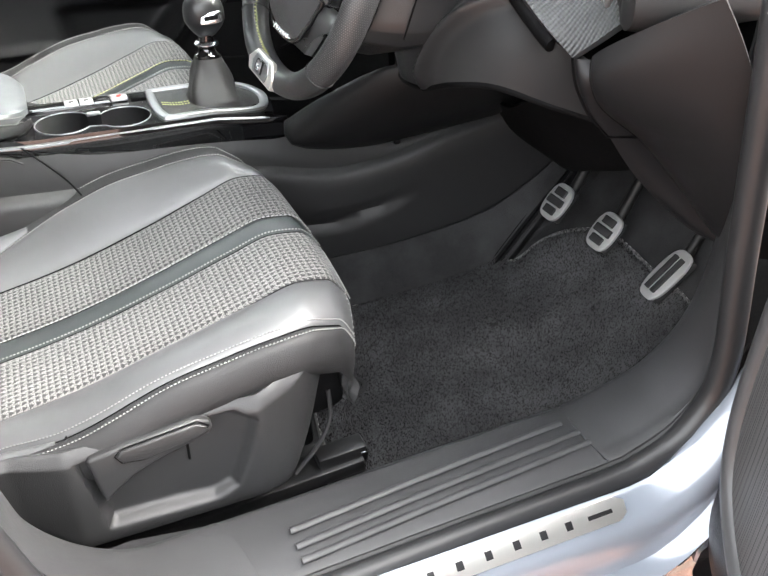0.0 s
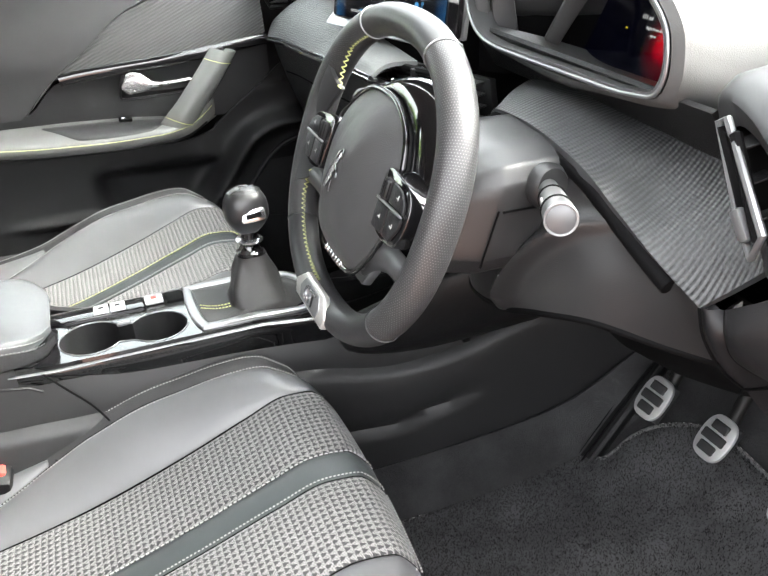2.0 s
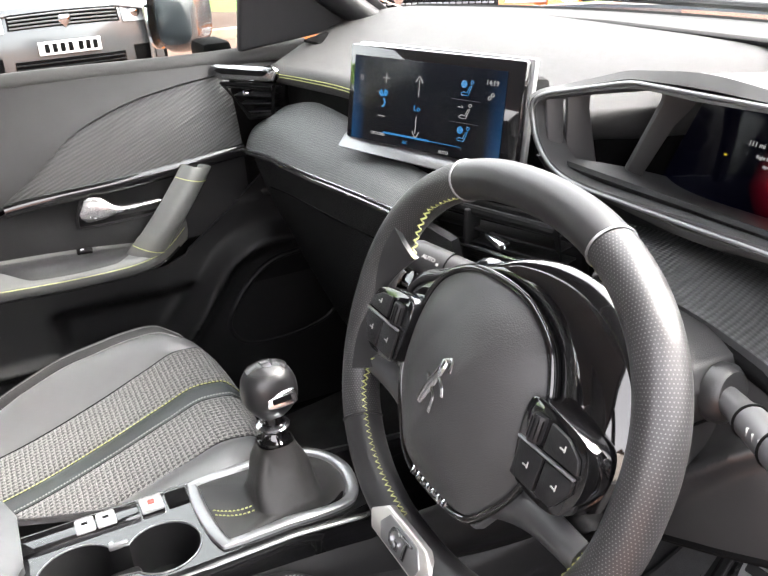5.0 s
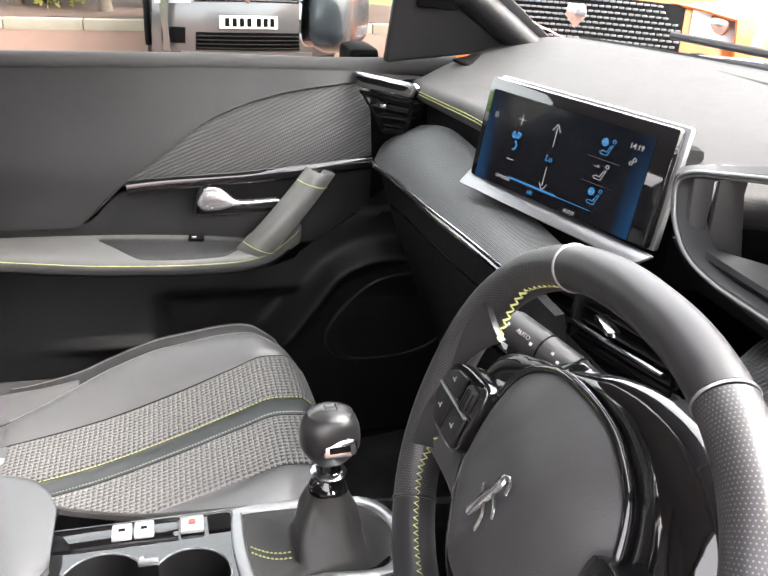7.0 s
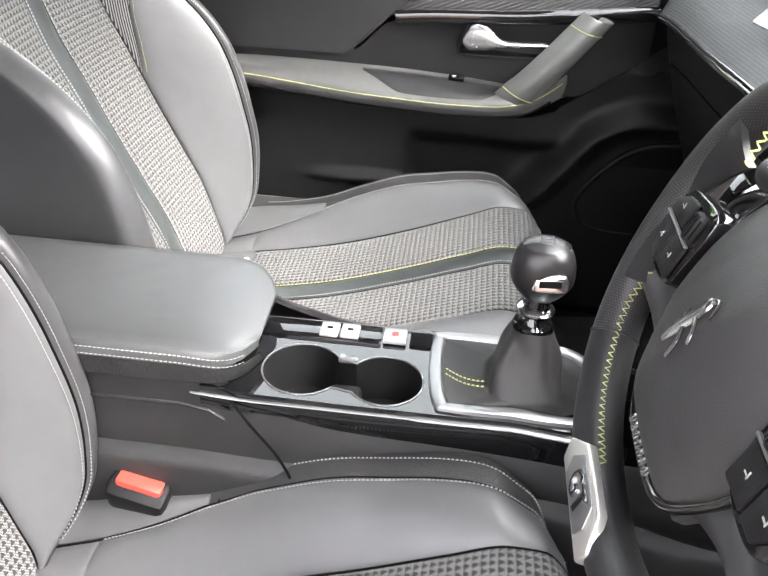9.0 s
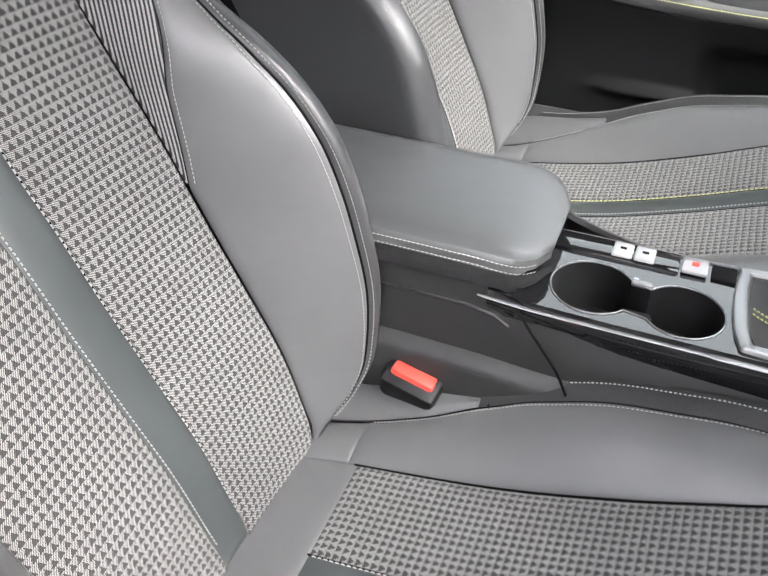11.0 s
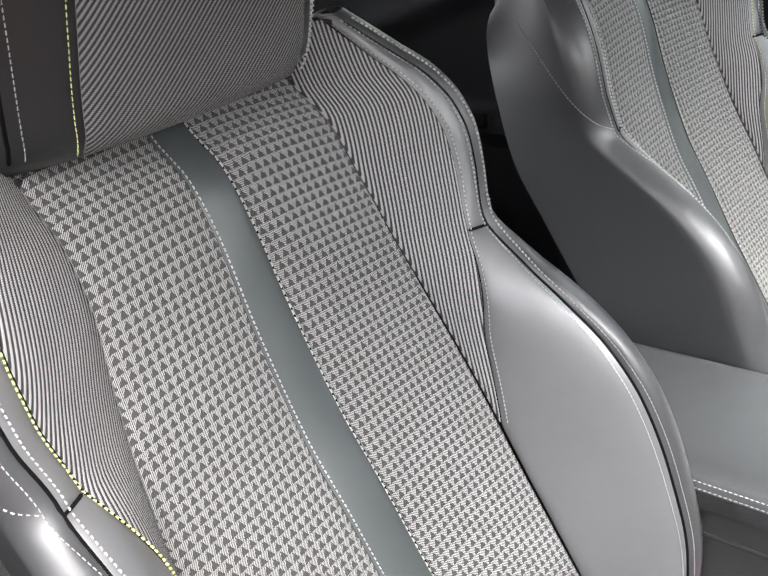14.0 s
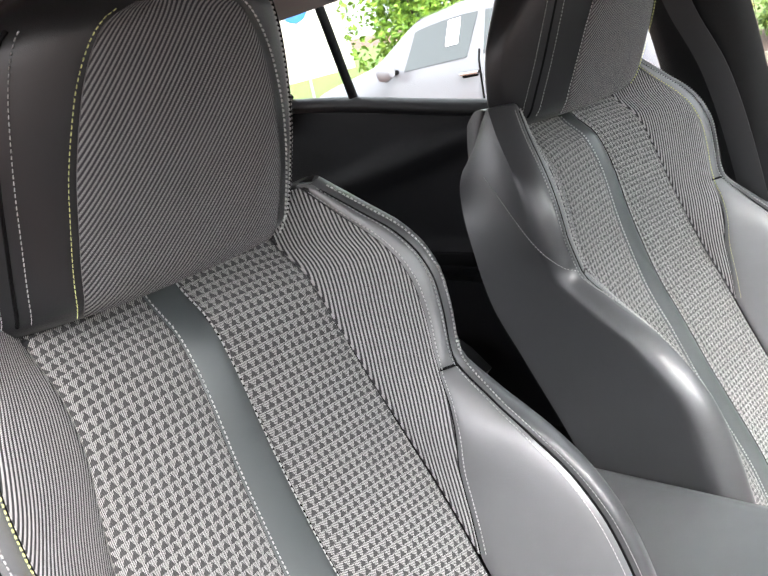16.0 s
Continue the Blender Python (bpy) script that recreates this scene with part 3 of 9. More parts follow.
def car_seat(cy, outer, label):
    """A front seat whose middle lies at y = cy; outer: the side of the door (-1 right, 1 left)."""
    seat = thing("car_seat", label, "car seat", "front seats", at=Matrix.Translation((0.1, cy, 0.376)))

    def moved(fn):
        return lambda s, t: Vector(fn(s, t)) + Vector((0, cy, 0))

    C, B = moved(cushion_at), moved(back_at)

    def seam(fn, us, vs, out, radius=0.0016):
        """The dark furrow of a sewn joint."""
        pts, nrs = on_surface(fn, us, vs, 0.004, 0.004, out=out)
        part("seam", tube([p - n * 0.0042 for p, n in zip(pts, nrs)], radius, 6), PLASTIC_DEEP, seat)

    part("cushion_stripe", panel(C, -STRIPE_S, STRIPE_S, 0.145, 0.96, 8, 46, out=(0.3, 0, 1)), STRIPE, seat, "teal-grey leather stripe down the cushion")
    for sg in (-1, 1):
        part("cushion_insert", panel(C, sg * STRIPE_S, sg * 0.5, 0.145, 0.955, 14, 50, out=(0.3, 0, 1)), CLOTH, seat, "grey cloth woven with small dark triangles")
        part("cushion_bolster", panel(C, sg * 0.5, sg * 0.8, 0.13, 1.0, 14, 50, out=(0.3, 0, 1)), LEATHER, seat, "grey leather side bolster")
        part("cushion_side", panel(C, sg * 0.8, sg * 1.0, 0.0, 1.0, 14, 44, sides="l", out=(0, sg, 0.4)), SIDE_BAND, seat, "dark woven-grain side band")
        part("cushion_rear_corner", panel(C, sg * 0.5, sg * 0.8, 0.0, 0.13, 8, 8, out=(0.3, 0, 1)), LEATHER, seat)
    part("cushion_rear", panel(C, -0.5, 0.5, 0.0, 0.145, 20, 8, out=(0.3, 0, 1)), LEATHER, seat, "grey leather band at the crease")
    lip = lambda s, k: Vector((cush_x(1.0) - cush_back(1.0) * min(1, abs(s) * 1.2) - 0.010 * k - 0.060 * k * k, cy + s * (cush_ye(1.0) + 0.013) * (1 - 0.04 * k), cush_z(1.0) - 0.020 - 0.055 * k))
    part("cushion_front", panel(lip, -0.97, 0.97, 0.0, 1.0, 20, 6, sides="d", out=(1, 0, 0)), SIDE_BAND, seat)
    for sg in (-1, 1):
        def corner(u, t):
            a, c = C(sg * 0.7999, t), C(sg * 0.8001, t)
            return a.lerp(c, u) + Vector((0, 0, min(0.010, (c - a).length * 0.15) * math.sin(u * math.pi)))

        part("cushion_corner", panel(corner, 0.0, 1.0, 0.0, 0.27, 10, 16, crease=0.002, skirt=0.006, sides="dlr", out=(0, 0, 1)), LEATHER, seat, "leather corner where cushion meets backrest")
    # stitching on the cushion
    bm, bg = bmesh.new(), bmesh.new()
    for sg in (-1, 1):
        ts = np.linspace(0.14, 0.99, 60)
        for ds in (-0.022, 0.026):
            stitches(bm, *on_surface(C, [sg * (0.8 + ds)] * 60, ts if ds < 0 else np.linspace(0.02, 0.99, 60), 0.004, 0.004, out=(0.2, sg * 0.6, 1)))
        seam(C, [sg * q for q in np.linspace(0.79, 0.87, 10)], [0.285 - 0.02 * q for q in np.linspace(0, 1, 10)], (0, sg, 1))
        seam(C, [sg * 0.8] * 60, ts, (0.2, sg * 0.4, 1))
        seam(C, [sg * 0.5] * 60, ts, (0.2, 0, 1))
        seam(C, [sg * STRIPE_S] * 60, ts, (0.2, 0, 1))
        ts = np.linspace(0.15, 0.95, 60)
        bold = sg > 0
        stitches(bg if bold and outer > 0 else bm, *on_surface(C, [sg * (STRIPE_S - 0.010)] * 60, ts, 0.004, 0.004, out=(0.2, 0, 1)), step=0.0066 if bold else 0.0050, length=0.0048 if bold else 0.0033, width=0.0010 if bold else 0.0007)
        ss = np.linspace(0.52, 0.79, 12)
        stitches(bm, *on_surface(C, sg * ss, [0.955 - 0.05 * q for q in np.linspace(1, 0, 12)], 0.004, 0.004, out=(0.2, 0, 1)), step=0.008)
    stitches(bm, *on_surface(C, np.linspace(0.1, 0.5, 24) * outer, [0.945] * 24, 0.004, 0.004, out=(0.2, 0, 1)))
    tagged(part("cushion_stitching", bm, THREAD, seat, "pale double stitching"), kind="stuff")
    (tagged(part("cushion_contrast_stitching", bg, THREAD_GREEN, seat, "yellow-green stitching"), kind="stuff") if outer > 0 else bg.free())
    # backrest
    part("back_stripe", panel(B, -0.072, 0.072, 0.565, 1.246, 8, 48, out=(1, 0, 0.3)), STRIPE, seat, "teal-grey leather stripe up the backrest")
    for sg in (-1, 1):
        part("back_insert", panel(B, sg * 0.072, sg * 0.5, 0.565, 1.250, 14, 56, crease=0.0018, out=(1, 0, 0.3)), CLOTH, seat, "grey cloth woven with small dark triangles")
        yoke = panel(B, sg * 0.5, lambda z: sg * twill_edge(z), 0.88, 1.284, 14, 46, crease=0.0018, out=(1, 0, 0.3))
        layer = yoke.loops.layers.uv.verify()
        for f_ in yoke.faces:
            for lp in f_.loops:
                co = lp.vert.co
                lp[layer].uv = (sg * (co - Vector(B(sg * 0.5, co.z))).length, co.z * 1.05)
        part("shoulder_insert", yoke, TWILL, seat, "ribbed black-and-white cloth on the shoulder")
        part("back_bolster", panel(B, lambda z: sg * twill_edge(z), lambda z: sg * bolster_joint(z), 0.565, 1.072, 16, 50, out=(1, 0, 0.3)), LEATHER, seat, "grey leather backrest bolster")
        part("shoulder_cap", panel(B, lambda z: sg * twill_edge(z), sg * 0.8, 1.0735, 1.287, 8, 30, out=(1, 0, 0.3)), LEATHER, seat, "narrow leather band along the shoulder")
        # same leather as the bolster, with the flank's shade put into the colour
        part("back_side", panel(B, lambda z: sg * bolster_joint(z), sg * 1.0, 0.56, 1.288, 22, 70, sides="l", out=(0.3, sg, 0)), SHADED_LEATHER, seat, "smooth leather flank and shoulder of the backrest")
    # the top roll behind the shoulder line and the rear shell
    def top(s, k):
        w = min(1.0, max(0.0, (abs(s) - 0.55) / 0.2))
        zt = 1.246 + 0.040 * w * w * (3 - 2 * w)
        p = Vector(B(s * 0.995, zt))
        q = Vector((-0.475, cy + s * 0.13, p.z - 0.03))
        return p.lerp(q, k) + Vector((0, 0, 0.010 * math.sin(k * math.pi)))
    part("back_top", panel(top, -1, 1, 0.0, 1.0, 30, 10, sides="d", out=(0, 0, 1)), LEATHER_DARK, seat)
    shell = lambda s, z: Vector((back_rear(z) + 0.012 - 0.02 * (1 - s * s), cy + s * (back_ys(z) - 0.010), z))
    part("back_shell", panel(shell, -1, 1, 0.52, 1.09, 16, 20, sides="", out=(-1, 0, 0)), PLASTIC, seat, "dark shell behind the backrest")
    bm, bg = bmesh.new(), bmesh.new()
    for sg in (-1, 1):
        zs = np.linspace(0.60, 1.28, 80)
        line = [bolster_joint(z) for z in zs]
        for ds in (-0.018, 0.018):
            stitches(bm, *on_surface(B, [sg * (q + ds) for q in line], zs, 0.004, 0.004, out=(1, sg * 0.5, 0.1)))
        seam(B, [sg * q for q in line], zs, (1, sg * 0.5, 0.1), 0.0018)
        zs = np.linspace(0.88, 1.28, 50)
        stitches(bm if sg == -outer else bg, *on_surface(B, [sg * (twill_edge(z) + 0.012) for z in zs], zs, 0.004, 0.004, out=(1, 0, 0.1)))
        seam(B, [sg * twill_edge(z) for z in zs], zs, (1, 0, 0.1))
        seam(B, [sg * q for q in np.linspace(0.725, 0.805, 8)], [1.073] * 8, (1, 0, 0.2))
        zs = np.linspace(1.08, 1.21, 20)
        stitches(bm, *on_surface(B, [sg * (0.82 + 0.13 * ((z - 1.08) / 0.13) ** 0.6) for z in zs], zs, 0.004, 0.004, out=(0.2, sg, 0.1)))
        zs = np.linspace(0.60, 1.238, 70)
        bold = sg > 0
        stitches(bm, *on_surface(B, [sg * 0.063] * 70, zs, 0.004, 0.004, out=(1, 0, 0.1)), step=0.0066 if bold else 0.0050, length=0.0048 if bold else 0.0033, width=0.0010 if bold else 0.0007)
        seam(B, [sg * 0.072] * 70, zs, (1, 0, 0.1))
    tagged(part("back_stitching", bm, THREAD, seat, "pale double stitching"), kind="stuff")
    tagged(part("back_contrast_stitching", bg, THREAD_GREEN, seat, "yellow-green stitching"), kind="stuff")
    # headrest
    H0 = Vector((-0.302, cy, 1.252))
    ins_w = smooth_table([0, 0.12, 0.4, 0.65, 0.78, 0.86, 0.90], [0.099, 0.101, 0.097, 0.084, 0.070, 0.053, 0.030])
    body_w = smooth_table([0, 0.1, 0.4, 0.7, 0.9, 1.0], [0.142, 0.160, 0.172, 0.152, 0.122, 0.086])

    def face(y, v):
        """The front of the headrest, leaning forwards with its height (v)."""
        roll = 0.085 * max(0.0, (v - 0.84) / 0.22) ** 2.2 + 0.010 * max(0.0, (0.10 - v) / 0.1) ** 2
        return Vector((H0.x + 0.078 * v + 0.012 * math.sin(v * math.pi) - 0.7 * y * y - 70 * y ** 4 - roll, cy + y, H0.z + 0.243 * v))

    head = lambda s, v: face(ins_w(v) * s, v)
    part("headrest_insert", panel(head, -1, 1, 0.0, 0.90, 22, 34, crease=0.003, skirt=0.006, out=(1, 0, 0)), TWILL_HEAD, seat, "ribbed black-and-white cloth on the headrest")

    def flank(y, v):
        """The leather of the headrest beside its insert, rounding off to the sides."""
        sn = min(1.0, abs(y) / body_w(min(1, v)))
        cs = (1 - min(0.999, sn ** 1.25) ** 2) ** 0.15
        p = face(y, v)
        xb = -0.465 + 0.055 * v + 0.05 * sn * sn
        p.x = (p.x - 0.004 + xb) / 2 + (p.x - 0.004 - xb) / 2 * cs
        return p

    rows = []
    for v in list(np.linspace(0, 0.95, 26)) + [0.99, 1.02, 1.04]:
        row = []
        cap = math.sqrt(max(0.02, 1 - max(0.0, (v - 0.90) / 0.145) ** 2))
        base = 0.75 + 0.25 * min(1.0, v / 0.06) ** 0.5
        w = body_w(min(1, v))
        for j in range(96):
            th = 2 * math.pi * j / 96
            cs, sn = math.copysign(abs(math.cos(th)) ** 0.3, math.cos(th)), math.copysign(abs(math.sin(th)) ** 0.8, math.sin(th))
            y = w * sn * (0.45 + 0.55 * cap)
            xf = face(y, v).x - 0.004
            xb = -0.465 + 0.055 * v + 0.05 * sn * sn
            mid, half = (xf + xb) / 2, (xf - xb) / 2
            row.append((xf + (mid + half * cs * base - xf) if cs > 0 else mid + half * cs * (0.5 + 0.5 * cap), cy + y, H0.z + 0.243 * v - 0.002))
        rows.append(row)
    rest = lattice(rows, wrap=True)
    rest.verts.ensure_lookup_table()
    rest.faces.new([rest.verts[i] for i in range(96)])
    rest.faces.new([rest.verts[len(rest.verts) - 96 + i] for i in range(96)])
    part("headrest_body", rest, LEATHER_DARK, seat, "charcoal leather headrest")
    bm, bg = bmesh.new(), bmesh.new()
    vs, us = np.linspace(0.04, 0.88, 50), np.linspace(0.02, 0.885, 50)
    for sg in (-1, 1):
        stitches(bg if sg == outer else bm, *on_surface(face, [sg * (ins_w(v) + 0.006) for v in us], us, 0.002, 0.004, out=(1, 0, 0.1)))
        for dy in (0.034, 0.050):
            stitches(bm, *on_surface(flank, [sg * (0.5 * ins_w(v) + 0.047 + dy) for v in vs], vs, 0.002, 0.004, out=(1, 0, 0.1)), off=0.0022)
        part("headrest_piping", tube([p + n * 0.0008 for p, n in zip(*on_surface(flank, [sg * (0.5 * ins_w(v) + 0.089) for v in vs], vs, 0.002, 0.004, out=(1, 0, 0.1)))], 0.0016, 6), PLASTIC_DEEP, seat)
    tagged(part("headrest_stitching", bm, THREAD, seat), kind="stuff")
    tagged(part("headrest_contrast_stitching", bg, THREAD_GREEN, seat), kind="stuff")
    for sg in (-1, 1):
        part("headrest_post", tube([(-0.40, cy + sg * 0.06, 1.20), (-0.405, cy + sg * 0.06, 1.30)], 0.006, 12), CHROME, seat)
        part("headrest_sleeve", lathe([(0.013, 0), (0.013, 0.012), (0.008, 0.016)], (-0.398, cy + sg * 0.06, 1.243), sides=20), PLASTIC_GREY, seat)
    # base: valance, rails
    o = outer
    yo = cy + o * 0.28
    top_z = smooth_table([-0.16, 0.02, 0.09, 0.18, 0.275, 0.34, 0.396, 0.41], [0.628, 0.628, 0.627, 0.630, 0.640, 0.655, 0.672, 0.660])
    low_z = smooth_table([-0.16, -0.02, 0.05, 0.088, 0.10, 0.25, 0.336, 0.37, 0.395, 0.41], [0.565, 0.55, 0.50, 0.470, 0.470, 0.471, 0.483, 0.54, 0.60, 0.63])
    dish = [(0.098, 0.616), (0.19, 0.622), (0.272, 0.633), (0.302, 0.612), (0.290, 0.56), (0.272, 0.505), (0.245, 0.492), (0.118, 0.496)]

    def in_dish(x, z):
        """How far a point lies inside the dished field behind the lever."""
        d = 1.0
        for (x0, z0), (x1, z1) in zip(dish, dish[1:] + dish[:1]):
            L = math.hypot(x1 - x0, z1 - z0)
            d = min(d, -((x - x0) * (z1 - z0) - (z - z0) * (x1 - x0)) / L * -1)
        return d

    def valance(x, k):
        z = top_z(x) + (low_z(x) - top_z(x)) * k
        d = in_dish(x, z)
        dent = 0.020 / (1 + math.exp(-(d - 0.002) / 0.0016)) if d > -0.03 else 0.0
        dent *= 1 - 0.35 * max(0.0, (x - 0.20) / 0.10) * (x < 0.31)
        facet = 0.010 * max(0.0, 1 - abs(x - 0.306) / 0.035) * (0.4 + 0.6 * (1 - k))
        turn_in = 0.055 * max(0.0, (x - 0.33) / 0.08) ** 2
        back = 0.012 * max(0.0, (0.085 - x) / 0.05) if x > 0.03 else 0.013
        return Vector((x, yo + o * (0.010 - 0.004 * k - dent + facet - turn_in - back - 0.010 * max(0.0, 1 - k / 0.10)), z))

    part("seat_valance", panel(valance, -0.16, 0.41, 0.0, 1.0, 120, 60, crease=0.003, skirt=0.03, out=(0, o, 0.2)), VALANCE, seat, "grained dark grey plastic valance")
    blade = [(0.109, 0.617), (0.147, 0.624), (0.233, 0.635), (0.247, 0.628), (0.252, 0.617), (0.245, 0.609), (0.186, 0.591), (0.155, 0.577), (0.136, 0.561), (0.120, 0.545), (0.117, 0.557), (0.113, 0.585)]
    ob = part("height_lever", slab([Vector((x, yo - o * 0.006, z)) for x, z in blade], (0, 0, 0), (0, o * 0.020, 0), 0.005, seg=3), VALANCE, seat, "long grained plastic height lever")
    grip = [(0.141, 0.614), (0.148, 0.622), (0.233, 0.632), (0.245, 0.623), (0.240, 0.615), (0.171, 0.601), (0.147, 0.604)]
    part("lever_grip", slab([Vector((x, yo + o * 0.013, z)) for x, z in grip], (0, 0, 0), (0, o * 0.005, 0), 0.0035, seg=3), VALANCE, ob)
    rim_ = [Vector((0.194 + (x - 0.194) * 1.03, yo + o * 0.0142, 0.616 + (z - 0.616) * 1.14)) for x, z in grip]
    part("lever_groove", tube(rim_, 0.0008, 6, closed=True), PLASTIC_DEEP, ob)
    part("valance_slot", box((0.003, 0.004, 0.028), (0.221, yo - o * 0.008, 0.572), 0.001), PLASTIC_DEEP, seat)
    for sg in (-1, 1):
        y = cy + sg * 0.235
        part("seat_rail", box((0.62, 0.045, 0.022), (0.145, y, 0.416), 0.004, pose(0, 0, 0, 0, -4, 0)), STEEL_DARK, seat, "black steel runner")
        part("rail_slide", box((0.07, 0.030, 0.020), (0.425, y, 0.455), 0.004, pose(0, 0, 0, 0, -4, 0)), STEEL_DARK, seat, "bright steel end of the runner")
        part("rail_clip", box((0.012, 0.034, 0.022), (0.455, y, 0.448), 0.004), CHROME, seat)
        part("rail_foot", box((0.05, 0.05, 0.05), (0.435, y, 0.398), 0.006), STEEL_DARK, seat)
        part("rail_foot", box((0.05, 0.05, 0.04), (-0.13, y, 0.390), 0.006), STEEL_DARK, seat)
    part("seat_pan", box((0.54, 0.46, 0.085), (0.17, cy, 0.535), 0.02, pose(0, 0, 0, 0, -8, 0)), PLASTIC_DEEP, seat)
    part("seat_frame", box((0.50, 0.40, 0.07), (0.15, cy, 0.462), 0.01, pose(0, 0, 0, 0, -4, 0)), PLASTIC_DEEP, seat)
    part("back_core", box((0.08, 0.36, 0.60), (-0.315, cy, 0.90), 0.02, pose(0, 0, 0, 0, -20, 0)), PLASTIC_DEEP, seat)
    part("wiring_loop", tube(spline([(0.412, yo - o * 0.05, 0.57), (0.412, yo - o * 0.045, 0.525), (0.392, yo - o * 0.04, 0.485), (0.355, yo - o * 0.03, 0.455)], 20), 0.003, 8), RUBBER, seat)
    return seat


driver_seat = car_seat(-0.365, -1, "grey leather and triangle-cloth driver seat on runners")
passenger_seat = car_seat(0.365, 1, "grey leather and triangle-cloth passenger seat beside the console")


# ---- ground and car shell ----
def sheet(x0, x1, y0, y1, z, n=2):
    return lattice([[(x0 + (x1 - x0) * i / n, y0 + (y1 - y0) * j / n, z) for i in range(n + 1)] for j in range(n + 1)], out=(0, 0, 1))


floor_z = smooth_table([-2.2, 0.45, 0.53, 0.85, 1.0, 1.12, 1.25], [0.36, 0.36, 0.366, 0.412, 0.50, 0.64, 0.86])
rows = [[(x, y, floor_z(x)) for y in np.linspace(-0.70, 0.70, 8)] for x in np.linspace(-2.2, 1.25, 60)]
tagged(part("floor", lattice(rows, thick=0.01, out=(0, 0, 1)), FLOOR_CARPET), "black carpeted car floor rising to the pedals", "floor", kind="structure")


def on_floor(outline, thick, n=26):
    """A soft plate laid on the rising floor, from an outline of (x, y)."""
    pts = spline([(x, y, 0) for x, y in outline], 90, closed=True)
    cx, cy = sum(p.x for p in pts) / len(pts), sum(p.y for p in pts) / len(pts)
    rows = []
    for k in np.linspace(0.02, 1.0, n):
        drop = thick * (0.35 if k > 0.995 else 1.0)
        rows.append([(cx + (p.x - cx) * k, cy + (p.y - cy) * k, floor_z(cx + (p.x - cx) * k) + drop) for p in pts])
    rows.append([(p.x, p.y, floor_z(p.x) + 0.0005) for p in pts])
    bm = lattice(rows, wrap=True, out=(0, 0, 1))
    return bm, [Vector((p.x, p.y, floor_z(p.x) + thick * 0.6)) for p in pts]


MAT = [(0.44, -0.60), (0.45, -0.40), (0.50, -0.20), (0.607, -0.187), (0.70, -0.187), (0.787, -0.187), (0.875, -0.195), (0.898, -0.225), (0.915, -0.248), (0.967, -0.252), (1.009, -0.288), (1.035, -0.36), (1.032, -0.48), (1.026, -0.59), (0.98, -0.635), (0.82, -0.645), (0.6, -0.65)]
mat = thing("floor_mat", "black tufted carpet mat with a sewn edge", "floor mat", at=Matrix.Translation((0.75, -0.42, 0.39)))
bm, edge = on_floor(MAT, 0.010)
part("mat_surface", bm, MAT_CARPET, mat)
# standing pile of the mat
rng = np.random.default_rng(7)
tv, tf = [], []
mat_out = [(p.x, p.y) for p in edge]


def inside_mat(x, y):
    hit = False
    for (x0, y0), (x1, y1) in zip(mat_out, mat_out[1:] + mat_out[:1]):
        if (y0 > y) != (y1 > y) and x < x0 + (y - y0) * (x1 - x0) / (y1 - y0):
            hit = not hit
    return hit


for x, y in zip(rng.uniform(0.44, 1.06, 42000), rng.uniform(-0.65, -0.185, 42000)):
    if not inside_mat(x, y):
        continue
    z, r, h = floor_z(x) + 0.009, rng.uniform(0.0008, 0.0016), rng.uniform(0.002, 0.005)
    lx, ly, a = rng.normal(0, 0.0016), rng.normal(0, 0.0016), rng.uniform(0, 6.28)
    n = len(tv)
    tv += [(x + r * math.cos(a + q), y + r * math.sin(a + q), z) for q in (0, 2.09, 4.19)] + [(x + lx, y + ly, z + h)]
    tf += [(n, n + 1, n + 3), (n + 1, n + 2, n + 3), (n + 2, n, n + 3)]
pile_me = bpy.data.meshes.new("pile")
pile_me.from_pydata(tv, [], tf)
pile_m, pile_nt, pile_b = nodes_of("pile_yarn")
pg = pile_nt.nodes.new("ShaderNodeNewGeometry")
patch = noise_node(pile_nt, 9, 3, coords_of(pile_nt))
yarn_c = mixed(pile_nt, pg.outputs["Random Per Island"], (0.004, 0.004, 0.004), (0.042, 0.042, 0.043))
link(pile_nt, mixed(pile_nt, math_node(pile_nt, "MULTIPLY", ramp(pile_nt, patch.outputs[0], [(0.45, 0.0), (0.7, 1.0)]), 0.30), yarn_c, (0.06, 0.059, 0.058)), pile_b.inputs["Base Color"])
pile_b.inputs["Roughness"].default_value, pile_b.inputs["Specular IOR Level"].default_value = 0.9, 0.1
pile_me.materials.append(pile_m)
pile_ob = new("carpet_pile", pile_me)
pile_ob.parent = mat
pile_ob.matrix_parent_inverse = mat.matrix_basis.inverted()
tagged(pile_ob, kind="stuff")
part("binding", tube(edge, 0.0035, 8, closed=True), plain("grey_binding", (0.10, 0.10, 0.10), 0.8), mat, "grey sewn binding")
bm = bmesh.new()
stitches(bm, edge + edge[:1], [Vector((0, 0, 1))] * (len(edge) + 1), 0.012, 0.006, 0.0014, 0.0035)
tagged(part("edge_stitching", bm, THREAD, mat), kind="stuff")
part("eyelet", lathe([(0.020, 0.0), (0.020, 0.004), (0.012, 0.006), (0.011, 0.001)], (0.526, -0.398, 0.374), sides=28), RUBBER, mat, "black press-stud eyelet")

